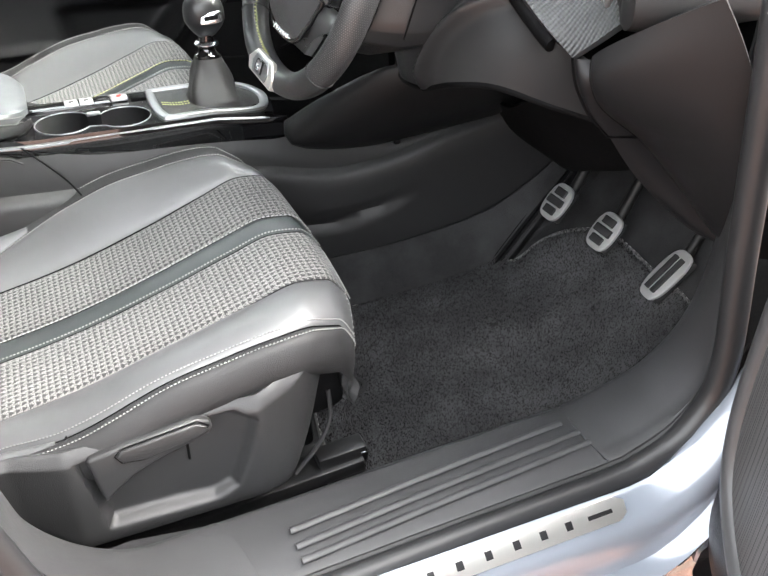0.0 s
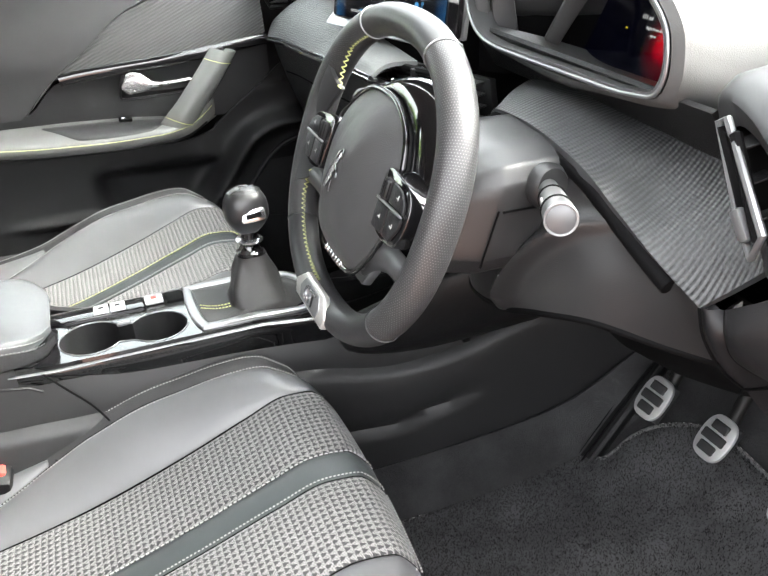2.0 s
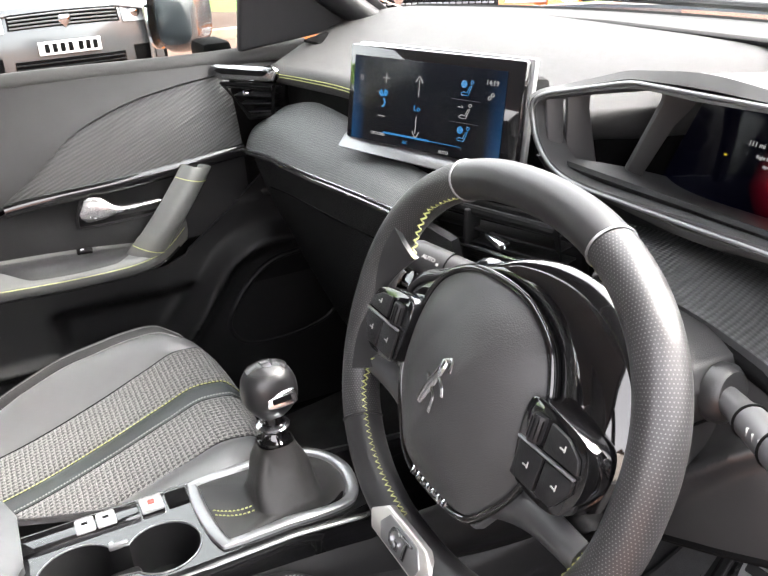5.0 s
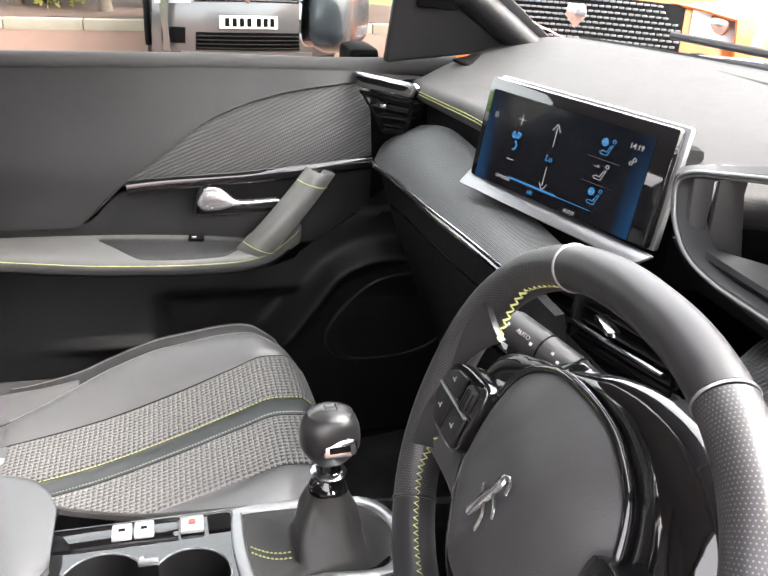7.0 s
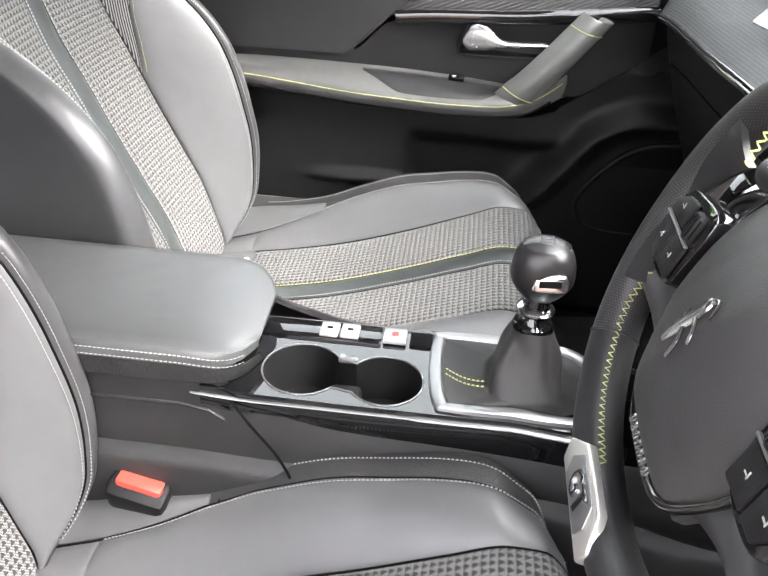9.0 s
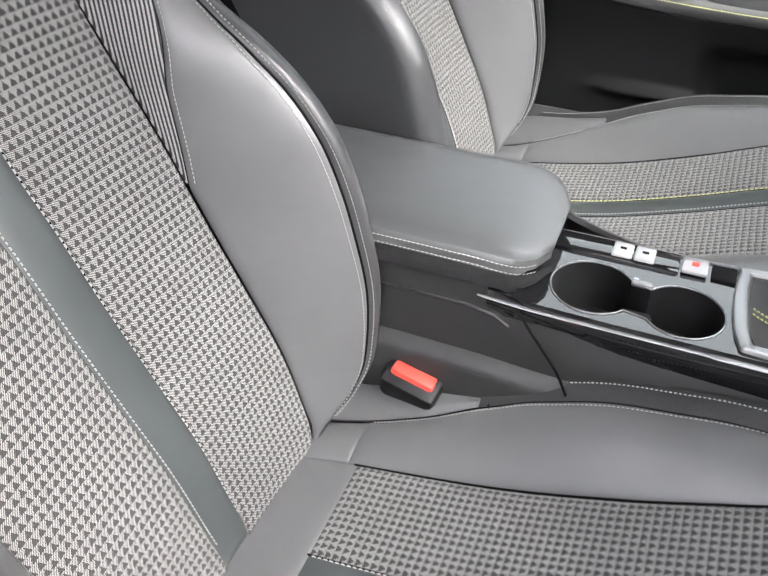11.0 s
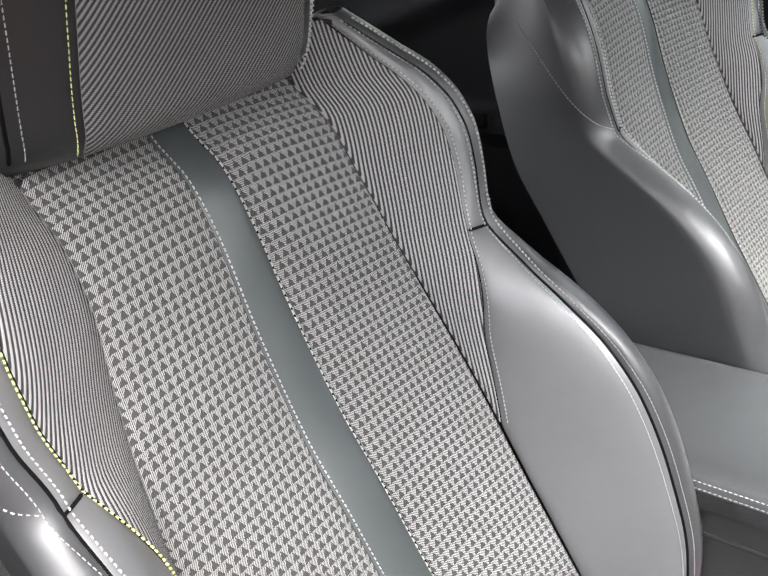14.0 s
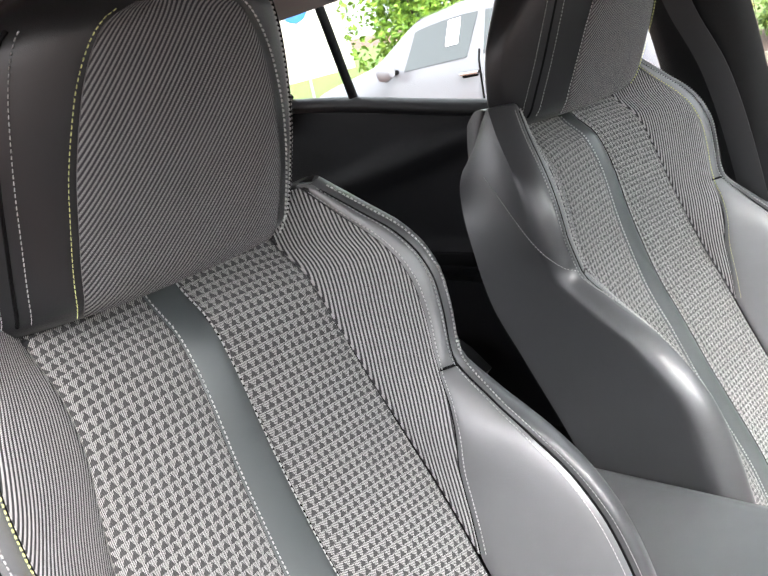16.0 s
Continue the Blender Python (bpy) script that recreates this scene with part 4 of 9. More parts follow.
# sill with step ribs
SEAL = plain("satin_seal_rubber", (0.022, 0.022, 0.023), 0.38)
PLATE_STEEL = plain("pale_brushed_steel", (0.70, 0.69, 0.66), 0.30, metal=0.75, stain=0.06)
sill = thing("door_sill", "black plastic step sill with ribs above a silver painted body edge", "door sill", kind="structure", at=Matrix.Translation((0.3, -0.78, 0.36)))
sx = np.linspace(-0.75, 0.735, 40)
rise = smooth_table([-0.75, 0.2, 0.5, 0.735], [0.490, 0.500, 0.513, 0.521])
prof = [(-0.655, -0.13), (-0.665, -0.05), (-0.685, -0.012), (-0.70, 0.0), (-0.80, -0.002), (-0.812, -0.006), (-0.822, -0.020)]
part("step_cover", lattice([[(x, y, rise(x) + dz) for y, dz in prof] for x in sx], thick=0.004, out=(0, -0.2, 1)), SILL, sill, "scuffed grey-black step cover")
for y0, dx in ((-0.744, 0.020), (-0.768, 0.028), (-0.789, 0.030)):
    x1 = 0.662 + dx * 1.6
    part("step_rib", tube([(x, y0 + 0.052 * (x - 0.31), rise(x) + 0.002) for x in np.linspace(0.31, x1, 24)], 0.0050, 8, squash=(1.0, 0.55)), SILL, sill)
foot_in = spline([(-0.02, -0.705, 1.00), (0.005, -0.70, 0.80), (0.029, -0.70, 0.651), (0.045, -0.70, 0.592), (0.092, -0.70, 0.533), (0.150, -0.70, 0.503), (0.235, -0.692, 0.497)], 40)
foot_out = spline([(-0.01, -0.805, 1.02), (0.015, -0.803, 0.83), (0.038, -0.802, 0.701), (0.058, -0.802, 0.632), (0.105, -0.802, 0.560), (0.17, -0.802, 0.520), (0.26, -0.802, 0.503)], 40)
rows = []
for a, c in zip(foot_in, foot_out):
    rows.append([a + Vector((-0.10, 0.03, -0.02)), a + Vector((-0.012, 0.010, -0.012)), a + Vector((-0.003, 0.003, -0.002))] + [a.lerp(c, k) + Vector((0.004, 0, 0.004)) * math.sin(k * math.pi) for k in np.linspace(0.04, 1, 10)] + [c + Vector((-0.02, -0.012, -0.02))])
part("pillar_foot", lattice(rows, thick=0.004, out=(1, 0, 0.5)), SILL, sill, "dark trim curving up to the centre pillar")
part("foot_seal", tube([p + Vector((0.0, -0.020, -0.010)) for p in foot_out[:34]], 0.013, 10), SEAL, sill, "black rubber seal at the pillar foot")
path = [(x, -0.825, rise(x) - 0.012) for x in np.linspace(-0.75, 0.69, 24)] + [tuple(v) for v in spline([(0.73, -0.826, 0.513), (0.795, -0.826, 0.543), (0.835, -0.826, 0.60), (0.840, -0.826, 0.66), (0.832, -0.826, 0.72), (0.815, -0.826, 0.81), (0.80, -0.826, 0.90), (0.782, -0.826, 1.01), (0.77, -0.82, 1.12)], 36)]
part("door_seal", tube(path, 0.0165, 14), SEAL, sill, "black rubber door seal")
part("seal_bead", tube([(x, y + 0.013, z + 0.011) for x, y, z in path], 0.0045, 8), RUBBER, sill)
pprof = [(-0.832, 0.490), (-0.838, 0.505), (-0.846, 0.514), (-0.854, 0.5125), (-0.875, 0.496), (-0.882, 0.489), (-0.887, 0.478), (-0.889, 0.450), (-0.886, 0.426), (-0.889, 0.418), (-0.904, 0.413), (-0.912, 0.404), (-0.910, 0.392), (-0.895, 0.384), (-0.84, 0.380)]


def sill_turn(x):
    return 0.30 * max(0.0, (x - 0.72) / 0.2) ** 2


part("body_edge", lattice([[(x, y, z + sill_turn(x)) for y, z in pprof] for x in np.linspace(-0.75, 0.98, 60)], thick=0.006, out=(0, -1, 0.3)), PAINT, sill, "silver-blue painted body edge")
PN = Vector((0, -0.62, 0.785))


def on_plate(x, k, lift=0.0):
    """A spot on the slanting face that carries the plate, k from its upper to its lower edge."""
    return Vector((x, -0.852 - 0.022 * k, 0.5150 - 0.0170 * k)) + PN * lift


plate = part("sill_plate", slab([on_plate(x, k) for x, k in ((0.02, 0.0), (0.685, 0.0), (0.698, 0.25), (0.696, 0.8), (0.685, 1.05), (0.02, 1.05))], (0, 0, 0), PN * 0.003, 0.001), PLATE_STEEL, sill, "brushed steel sill plate with dark marks")
for cx in (0.40, 0.435, 0.471, 0.508, 0.545, 0.581, 0.616):
    part("plate_mark", slab([on_plate(cx + dx, k, 0.0028) for dx, k in ((-0.0045, 0.36), (0.0045, 0.36), (0.0045, 0.72), (-0.0045, 0.72))], (0, 0, 0), PN * 0.0007, 0.0), STEEL_DARK, plate, smooth=False)
part("plate_bar", slab([on_plate(x, k, 0.0028) for x, k in ((0.643, 0.44), (0.677, 0.44), (0.677, 0.62), (0.643, 0.62))], (0, 0, 0), PN * 0.0009, 0.0), STEEL_DARK, plate, smooth=False)

# kick panel and front pillar beside the footwell
body = thing("car_body", "silver hatchback body with dark pillars and glass round the cabin", "car body", kind="structure", at=Matrix.Translation((0.2, 0, 0.3)))
inner = spline([(0.715, -0.690, 0.515), (0.775, -0.688, 0.525), (0.838, -0.690, 0.550), (0.885, -0.700, 0.615), (0.902, -0.708, 0.70), (0.902, -0.712, 0.80), (0.893, -0.716, 0.90), (0.87, -0.72, 1.02)], 36)
outer_ = spline([(0.715, -0.806, 0.519), (0.770, -0.806, 0.528), (0.820, -0.806, 0.556), (0.852, -0.806, 0.605), (0.854, -0.806, 0.70), (0.836, -0.806, 0.81), (0.820, -0.806, 0.904), (0.80, -0.806, 1.03)], 36)
rows = []
for a, c in zip(inner, outer_):
    n = Vector((-0.8, 0.1, 0.6))
    row = [a + Vector((0.16, 0.07, -0.10)), a + Vector((0.06, 0.05, -0.06)), a + Vector((0.015, 0.018, -0.02))]
    row += [a.lerp(c, k) + n * (0.010 * math.sin(k * math.pi) + 0.004 * (k > 0.86)) for k in np.linspace(0, 0.94, 12)]
    row += [c + n * 0.001, c + Vector((0.01, -0.006, -0.012))]
    rows.append(row)
part("kick_panel", lattice(rows, thick=0.004, out=(-1, 0, 0.4)), SILL, body, "grained dark kick panel curving up from the sill")
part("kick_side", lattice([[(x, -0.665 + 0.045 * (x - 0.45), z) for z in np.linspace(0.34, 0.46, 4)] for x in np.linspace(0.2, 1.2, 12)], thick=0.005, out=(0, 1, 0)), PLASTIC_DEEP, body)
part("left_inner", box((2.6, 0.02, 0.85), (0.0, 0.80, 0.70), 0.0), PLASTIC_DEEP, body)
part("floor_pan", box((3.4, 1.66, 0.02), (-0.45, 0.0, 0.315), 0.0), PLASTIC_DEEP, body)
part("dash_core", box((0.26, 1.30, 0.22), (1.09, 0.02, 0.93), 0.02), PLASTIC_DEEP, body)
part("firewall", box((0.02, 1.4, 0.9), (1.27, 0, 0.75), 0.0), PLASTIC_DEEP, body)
part("wing", lattice([[(x, y, z) for y, z in ((-0.82, 0.98), (-0.86, 0.90), (-0.885, 0.75), (-0.885, 0.5), (-0.87, 0.3))] for x in np.linspace(0.90, 1.9, 14)], thick=0.006, out=(0, -1, 0)), PAINT, body)
# roof, pillars, glass
roof_z = smooth_table([-2.0, -1.2, -0.4, 0.2, 0.45], [1.50, 1.56, 1.585, 1.57, 1.53])
rows = [[(x, y, roof_z(x) - 0.06 * abs(y / 0.62) ** 3) for y in np.linspace(-0.62, 0.62, 15)] for x in np.linspace(-2.0, 0.45, 20)]
tagged(part("ceiling", lattice(rows, thick=0.012, out=(0, 0, 1)), HEADLINER), "pale grey cloth roof lining", "ceiling", kind="structure")
part("roof_skin", lattice([[(x, y, z + 0.03) for x, y, z in r] for r in rows], thick=0.004, out=(0, 0, 1)), PAINT, body)


def pillar(points, radius, material, name="pillar", squash=(1, 1)):
    return part(name, tube(spline(points, 24), radius, 14, squash=squash), material, body)


for sg in (-1, 1):
    pillar([(1.04, sg * 0.75, 1.145), (0.955, sg * 0.738, 1.182), (0.825, sg * 0.715, 1.272), (0.62, sg * 0.675, 1.405), (0.45, sg * 0.64, 1.52)], 0.035, PLASTIC_GREY, "a_pillar", (1.3, 0.8))
    pillar([(-0.27, sg * 0.755, 0.50), (-0.28, sg * 0.755, 0.95), (-0.30, sg * 0.735, 1.22), (-0.33, sg * 0.66, 1.53)], 0.060, PLASTIC, "b_pillar", (0.5, 1.5))
    pillar([(-1.50, sg * 0.72, 1.24), (-1.62, sg * 0.68, 1.40), (-1.72, sg * 0.62, 1.52)], 0.07, PLASTIC_DEEP, "c_pillar", (0.7, 1.5))
    pillar([(0.45, sg * 0.625, 1.53), (-0.3, sg * 0.645, 1.545), (-1.1, sg * 0.64, 1.53), (-1.75, sg * 0.61, 1.50)], 0.028, PLASTIC_DEEP, "roof_rail")
ws = [[(1.235 - 0.33 * (y / 0.72) ** 2 * 0.6 - 0.80 * k, y * (1 - 0.16 * k), 1.208 + 0.329 * k - 0.02 * (y / 0.72) ** 2 * k) for y in np.linspace(-0.72, 0.72, 15)] for k in np.linspace(0, 1, 10)]
glass_ob = part("windscreen", lattice(ws, thick=0.004, out=(1, 0, 1)), GLASS, body)
glass_ob.visible_shadow = False
part("screen_band", tube([(p[0] - 0.005, p[1], p[2] + 0.004) for p in ws[0]], 0.014, 8), PLASTIC_DEEP, body, "black lower edge of the windscreen")
part("wiper", tube(spline([(1.16, 0.62, 1.242), (1.22, 0.35, 1.240), (1.25, 0.0, 1.240), (1.23, -0.3, 1.240)], 24), 0.007, 8), RUBBER, body, "black wiper lying along the glass")
bonnet = [[(1.27 + 0.85 * k - 0.18 * (y / 0.8) ** 2, y, 1.232 - 0.13 * k ** 2 - 0.05 * abs(y / 0.8) ** 3) for y in np.linspace(-0.8, 0.8, 17)] for k in np.linspace(0, 1, 14)]
part("bonnet", lattice(bonnet, thick=0.006, out=(0, 0, 1)), PAINT, body, "silver-blue bonnet")
part("left_flank", lattice([[(x, y, z) for y, z in ((0.80, 1.14), (0.86, 1.05), (0.885, 0.8), (0.88, 0.5), (0.85, 0.3))] for x in np.linspace(-1.9, 1.9, 30)], thick=0.006, out=(0, 1, 0)), PAINT, body)
# unseen rear right side, added to keep light from flooding the cabin
part("right_flank", lattice([[(x, y, z) for y, z in ((-0.78, 1.15), (-0.86, 1.05), (-0.885, 0.8), (-0.88, 0.5), (-0.85, 0.3))] for x in np.linspace(-1.9, -0.36, 16)], thick=0.02, out=(0, -1, 0)), PAINT, body)
part("right_inner", box((1.6, 0.03, 0.80), (-1.16, -0.76, 0.74), 0.0), PLASTIC_DEEP, body)
part("rear_wall", box((0.03, 1.36, 0.75), (-2.05, 0, 0.80), 0.01), PLASTIC_DEEP, body)
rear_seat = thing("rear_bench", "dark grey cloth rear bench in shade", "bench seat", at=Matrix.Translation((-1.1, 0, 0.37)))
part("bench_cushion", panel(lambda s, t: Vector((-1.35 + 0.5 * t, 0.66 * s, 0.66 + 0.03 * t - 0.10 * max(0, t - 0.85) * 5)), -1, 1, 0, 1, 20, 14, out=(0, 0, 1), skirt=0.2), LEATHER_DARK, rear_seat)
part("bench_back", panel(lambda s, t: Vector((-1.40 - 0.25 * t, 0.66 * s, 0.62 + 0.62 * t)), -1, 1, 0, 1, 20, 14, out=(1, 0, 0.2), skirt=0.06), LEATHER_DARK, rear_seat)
part("bench_base", box((0.5, 1.3, 0.26), (-1.12, 0, 0.50), 0.02), PLASTIC_DEEP, rear_seat)
belt = thing("seat_belt", "black webbing seat belt hanging from the pillar", "seat belt", at=Matrix.Translation((-0.26, 0.68, 0.5)))
WEB = plain("black_webbing", (0.022, 0.022, 0.023), 0.45)
wp = spline([(-0.345, 0.655, 1.44), (-0.315, 0.665, 1.338), (-0.270, 0.672, 1.228), (-0.235, 0.675, 1.065), (-0.20, 0.68, 0.80), (-0.17, 0.68, 0.55)], 40)
part("webbing", lattice([[(p.x - 0.023, p.y, p.z), (p.x, p.y - 0.003, p.z), (p.x + 0.023, p.y, p.z)] for p in wp], thick=0.0015, out=(0, -1, 0)), WEB, belt)
part("belt_anchor", box((0.05, 0.02, 0.07), (-0.345, 0.655, 1.455), 0.008), PLASTIC_DEEP, belt)


# ---- passenger door ----
GRAB = plain("grey_grab_leather", (0.060, 0.062, 0.061), 0.42, spec=0.6, grain=0.15, grain_scale=1000)
DOOR_PAD = plain("door_pad_leather", (0.050, 0.051, 0.051), 0.42, spec=0.6, grain=0.15, grain_scale=1200)
HANDLE = plain("satin_handle", (0.50, 0.50, 0.51), 0.26, metal=0.85)
DOOR_SKIN = plain("soft_door_skin", (0.015, 0.015, 0.0158), 0.5, spec=0.3, grain=0.3, grain_scale=900)
def door_y(x, z):
    """The inner face of the left door: it leans out towards the window and swells lower down."""
    return 0.705 + 0.055 * max(0.0, (z - 0.98) / 0.18) ** 1.4 + 0.03 * max(0.0, (x - 0.5) / 0.25) ** 2 * (z > 0.9) - 0.012 * max(0.0, (0.80 - z) / 0.3)


door = thing("front_door", "black passenger door with a ribbed trim panel and padded armrest, closed", "car door", at=Matrix.Translation((0.3, 0.75, 0.4)))
trim_low = smooth_table([0.10, 0.186, 0.40, 0.63], [0.885, 0.962, 0.976, 0.997])
trim_top = smooth_table([0.10, 0.186, 0.24, 0.345, 0.484, 0.60, 0.63], [0.886, 0.968, 1.005, 1.078, 1.118, 1.132, 1.134])
waist = smooth_table([-0.25, 0.0, 0.3, 0.6, 0.8], [1.180, 1.174, 1.172, 1.166, 1.170])


def door_panel(z0, z1, x0, x1, nx, nz, push=0.0):
    """A strip of the door between two heights, each a function of x."""
    rows = []
    for k in np.linspace(0, 1, nz):
        row = []
        for x in np.linspace(x0, x1, nx):
            z = z0(x) + (z1(x) - z0(x)) * k
            row.append((x, door_y(x, z) - push(x, z) if callable(push) else door_y(x, z) - push, z))
        rows.append(row)
    return lattice(rows, thick=0.008, out=(0, -1, 0))


flat = lambda v: (lambda x: v)
part("upper_pad", door_panel(lambda x: trim_top(x) + 0.002 if x > 0.105 else 0.888, lambda x: waist(x) - 0.012, -0.24, 0.80, 60, 20, lambda x, z: 0.004 + 0.008 * math.exp(-((z - 1.03 - 0.1 * x) / 0.07) ** 2)), DOOR_SKIN, door, "soft dark grey upper door pad")
part("waist_roll", tube([(x, 0.770, waist(x) - 0.008) for x in np.linspace(-0.24, 0.80, 30)], 0.017, 14), SOFT_TOP, door, "rounded window ledge")
part("ribbed_trim", door_panel(trim_low, trim_top, 0.108, 0.63, 70, 18, 0.001), CARBON_DOOR, door, "ribbed carbon-look trim panel")
part("gloss_strip", tube([(x, door_y(x, 0.97) - 0.006, trim_low(x) - 0.004) for x in np.linspace(0.186, 0.63, 40)], 0.0125, 12, squash=(0.45, 1.0)), GLOSS, door, "piano black moulding")
arm_z = smooth_table([-0.22, -0.05, 0.15, 0.30, 0.42, 0.50], [0.866, 0.852, 0.832, 0.826, 0.830, 0.850])
part("centre_panel", door_panel(lambda x: arm_z(x) - 0.01, lambda x: trim_low(x) - 0.010 if x > 0.12 else 0.895, -0.24, 0.63, 60, 12, lambda x, z: -0.012 * math.exp(-((x - 0.36) / 0.10) ** 2 - ((z - 0.917) / 0.03) ** 2)), PLASTIC, door, "black grained centre panel")
# armrest
arm_back = smooth_table([-0.22, -0.05, 0.15, 0.30, 0.42, 0.50], [0.872, 0.879, 0.876, 0.868, 0.856, 0.850])


def arm(k, x):
    """The armrest in section: a pad that slopes to a stitched nose and turns under."""
    front = max(0.0, (x - 0.36) / 0.14)
    reach = (1 - 0.80 * front ** 2.2) * min(1.0, (x + 0.26) / 0.10 + 0.30)
    zb, zn = arm_back(x), arm_z(x) + 0.014 + 0.014 * front ** 2
    pts = [(0.728, zb), (0.705, zb - 0.006), (0.672, zb - 0.4 * (zb - zn) - 0.003), (0.646, zn + 0.003), (0.636, zn - 0.006), (0.637, zn - 0.020), (0.650, zn - 0.034), (0.690, zn - 0.043), (0.728, zn - 0.046)]
    f = k * (len(pts) - 1)
    i = min(len(pts) - 2, int(f))
    q = f - i
    g = lambda j: Vector((x, *pts[min(max(j, 0), len(pts) - 1)]))
    a, b, c, d = g(i - 1), g(i), g(i + 1), g(i + 2)
    p = 0.5 * (2 * b + (c - a) * q + (2 * a - 5 * b + 4 * c - d) * q * q + (3 * b - a - 3 * c + d) * q ** 3)
    p.y = 0.728 - (0.728 - p.y) * reach
    return p

part("armrest", lattice([[arm(k, x) for k in np.linspace(0, 1, 44)] for x in np.linspace(-0.23, 0.497, 60)], out=(0, -1, 0.3)), DOOR_PAD, door, "padded dark grey leather armrest")
bm = bmesh.new()
stitches(bm, [arm(0.52, x) for x in np.linspace(-0.22, 0.49, 60)], [Vector((0, -1, 0.3))] * 60, 0.0052, 0.0040, 0.0016, 0.0008)
tagged(part("armrest_stitching", bm, THREAD_GREEN, door, "yellow-green stitching"), kind="stuff")
part("switch_plate", panel(lambda s, t: arm(0.16 + (0.21 + 0.05 * math.sin(t * math.pi)) * (s + 1) / 2 * min(1.0, 0.15 + 3.2 * t, 0.25 + 4 * (1 - t)), 0.13 + 0.27 * t) + Vector((0, -0.0015, 0.0022)), -1, 1, 0, 1, 12, 30, crease=0.003, skirt=0.004, out=(0, -0.4, 1)), PLASTIC_GREY, door, "dark plate round the window switch")
part("armrest_gap", tube([arm(0.70, x) + Vector((0, -0.001, -0.001)) for x in np.linspace(-0.22, 0.47, 50)], 0.0026, 6), PLASTIC_DEEP, door, "dark joint under the armrest")

sw = part("window_switch", box((0.028, 0.012, 0.007), (0.300, 0.686, 0.864), 0.002, pose(0, 0, 0, 22, 4, 0)), PLASTIC_DEEP, door)
part("switch_edge", box((0.010, 0.010, 0.006), (0.296, 0.684, 0.868), 0.002), CHROME, sw, "chrome switch tip")
# grab handle: a broad flat band that leans from the armrest up to the trim
def grab(u, k):
    lo, hi = Vector((0.398, 0.664, 0.836)), Vector((0.530, 0.690, 0.984))
    w = 0.034 - 0.004 * k
    across = Vector((0.88, 0.02, -0.40)).normalized() if k < 0.2 else Vector((0.93, 0.02, -0.30)).normalized()
    return lo.lerp(hi, k) + across * (w * u) + Vector((0, -0.022 * (1 - abs(u) ** 2.2) - 0.012 * math.sin(k * math.pi), 0))


part("grab_handle", panel(grab, -1, 1, 0.0, 1.0, 14, 24, crease=0.002, skirt=0.020, out=(0, -1, 0)), GRAB, door, "broad slanting grey grab handle")
bm = bmesh.new()
for k in (0.10, 0.86):
    us = np.linspace(-0.95, 0.95, 16)
    stitches(bm, [grab(u, k) for u in us], [Vector((0, -1, 0))] * 16, 0.005, 0.0042, 0.0014, 0.001)
tagged(part("grab_stitching", bm, THREAD_GREEN, door), kind="stuff")
# door handle in its cup
cup_o = spline([(0.300, 0, 0.912), (0.318, 0, 0.962), (0.345, 0, 0.972), (0.475, 0, 0.968), (0.482, 0, 0.950), (0.462, 0, 0.915), (0.44, 0, 0.905), (0.32, 0, 0.902)], 48, closed=True)
cc = sum(cup_o, Vector()) / len(cup_o)
cup = part("handle_cup", lattice([[Vector((cc.x + (p.x - cc.x) * k, door_y(0.38, 0.93) - 0.004 + 0.024 * (1 - k ** 4), cc.z + (p.z - cc.z) * k)) for p in cup_o] for k in np.linspace(0.03, 1, 12)], wrap=True), PLASTIC_DEEP, door, "dark dished recess of the handle")
part("cup_rim", tube([Vector((p.x, door_y(0.38, 0.93) - 0.004, p.z)) for p in cup_o], 0.0022, 8, closed=True), PLASTIC_GREY, cup)
rows = []
for k in np.linspace(0, 1, 30):
    x = 0.306 + 0.146 * k
    boss = 1 / (1 + math.exp((k - 0.36) / 0.045))
    end = min(1.0, k / 0.06 + 0.25, (1 - k) / 0.03 + 0.3) ** 0.5
    hz = (0.0042 + 0.0185 * boss * min(1.0, 0.45 + k / 0.18)) * end
    mz = 0.930 + 0.007 * boss * min(1.0, k / 0.15)
    yc = 0.694 - 0.010 * math.sin(k * math.pi)
    rows.append([(x, yc - 0.009 * math.cos(th) * (1 if math.cos(th) > 0 else 0.6), mz + hz * math.copysign(abs(math.sin(th)) ** 0.8, math.sin(th))) for th in (2 * math.pi * j / 16 for j in range(16))])
hb = lattice(rows, wrap=True)
hb.verts.ensure_lookup_table()
hb.faces.new([hb.verts[i] for i in range(16)])
hb.faces.new([hb.verts[len(hb.verts) - 16 + i] for i in range(16)])
part("door_handle", hb, HANDLE, door, "satin silver pull handle")
# lower panel with bulge over the speaker
RIDGE = [(0.40, 0.600), (0.46, 0.655), (0.515, 0.725), (0.565, 0.785), (0.63, 0.812), (0.71, 0.812), (0.84, 0.800)]


RIDGE_LINE = [(p.x, p.z) for p in spline([(x, 0, z) for x, z in [(0.34, 0.575)] + RIDGE], 80)]


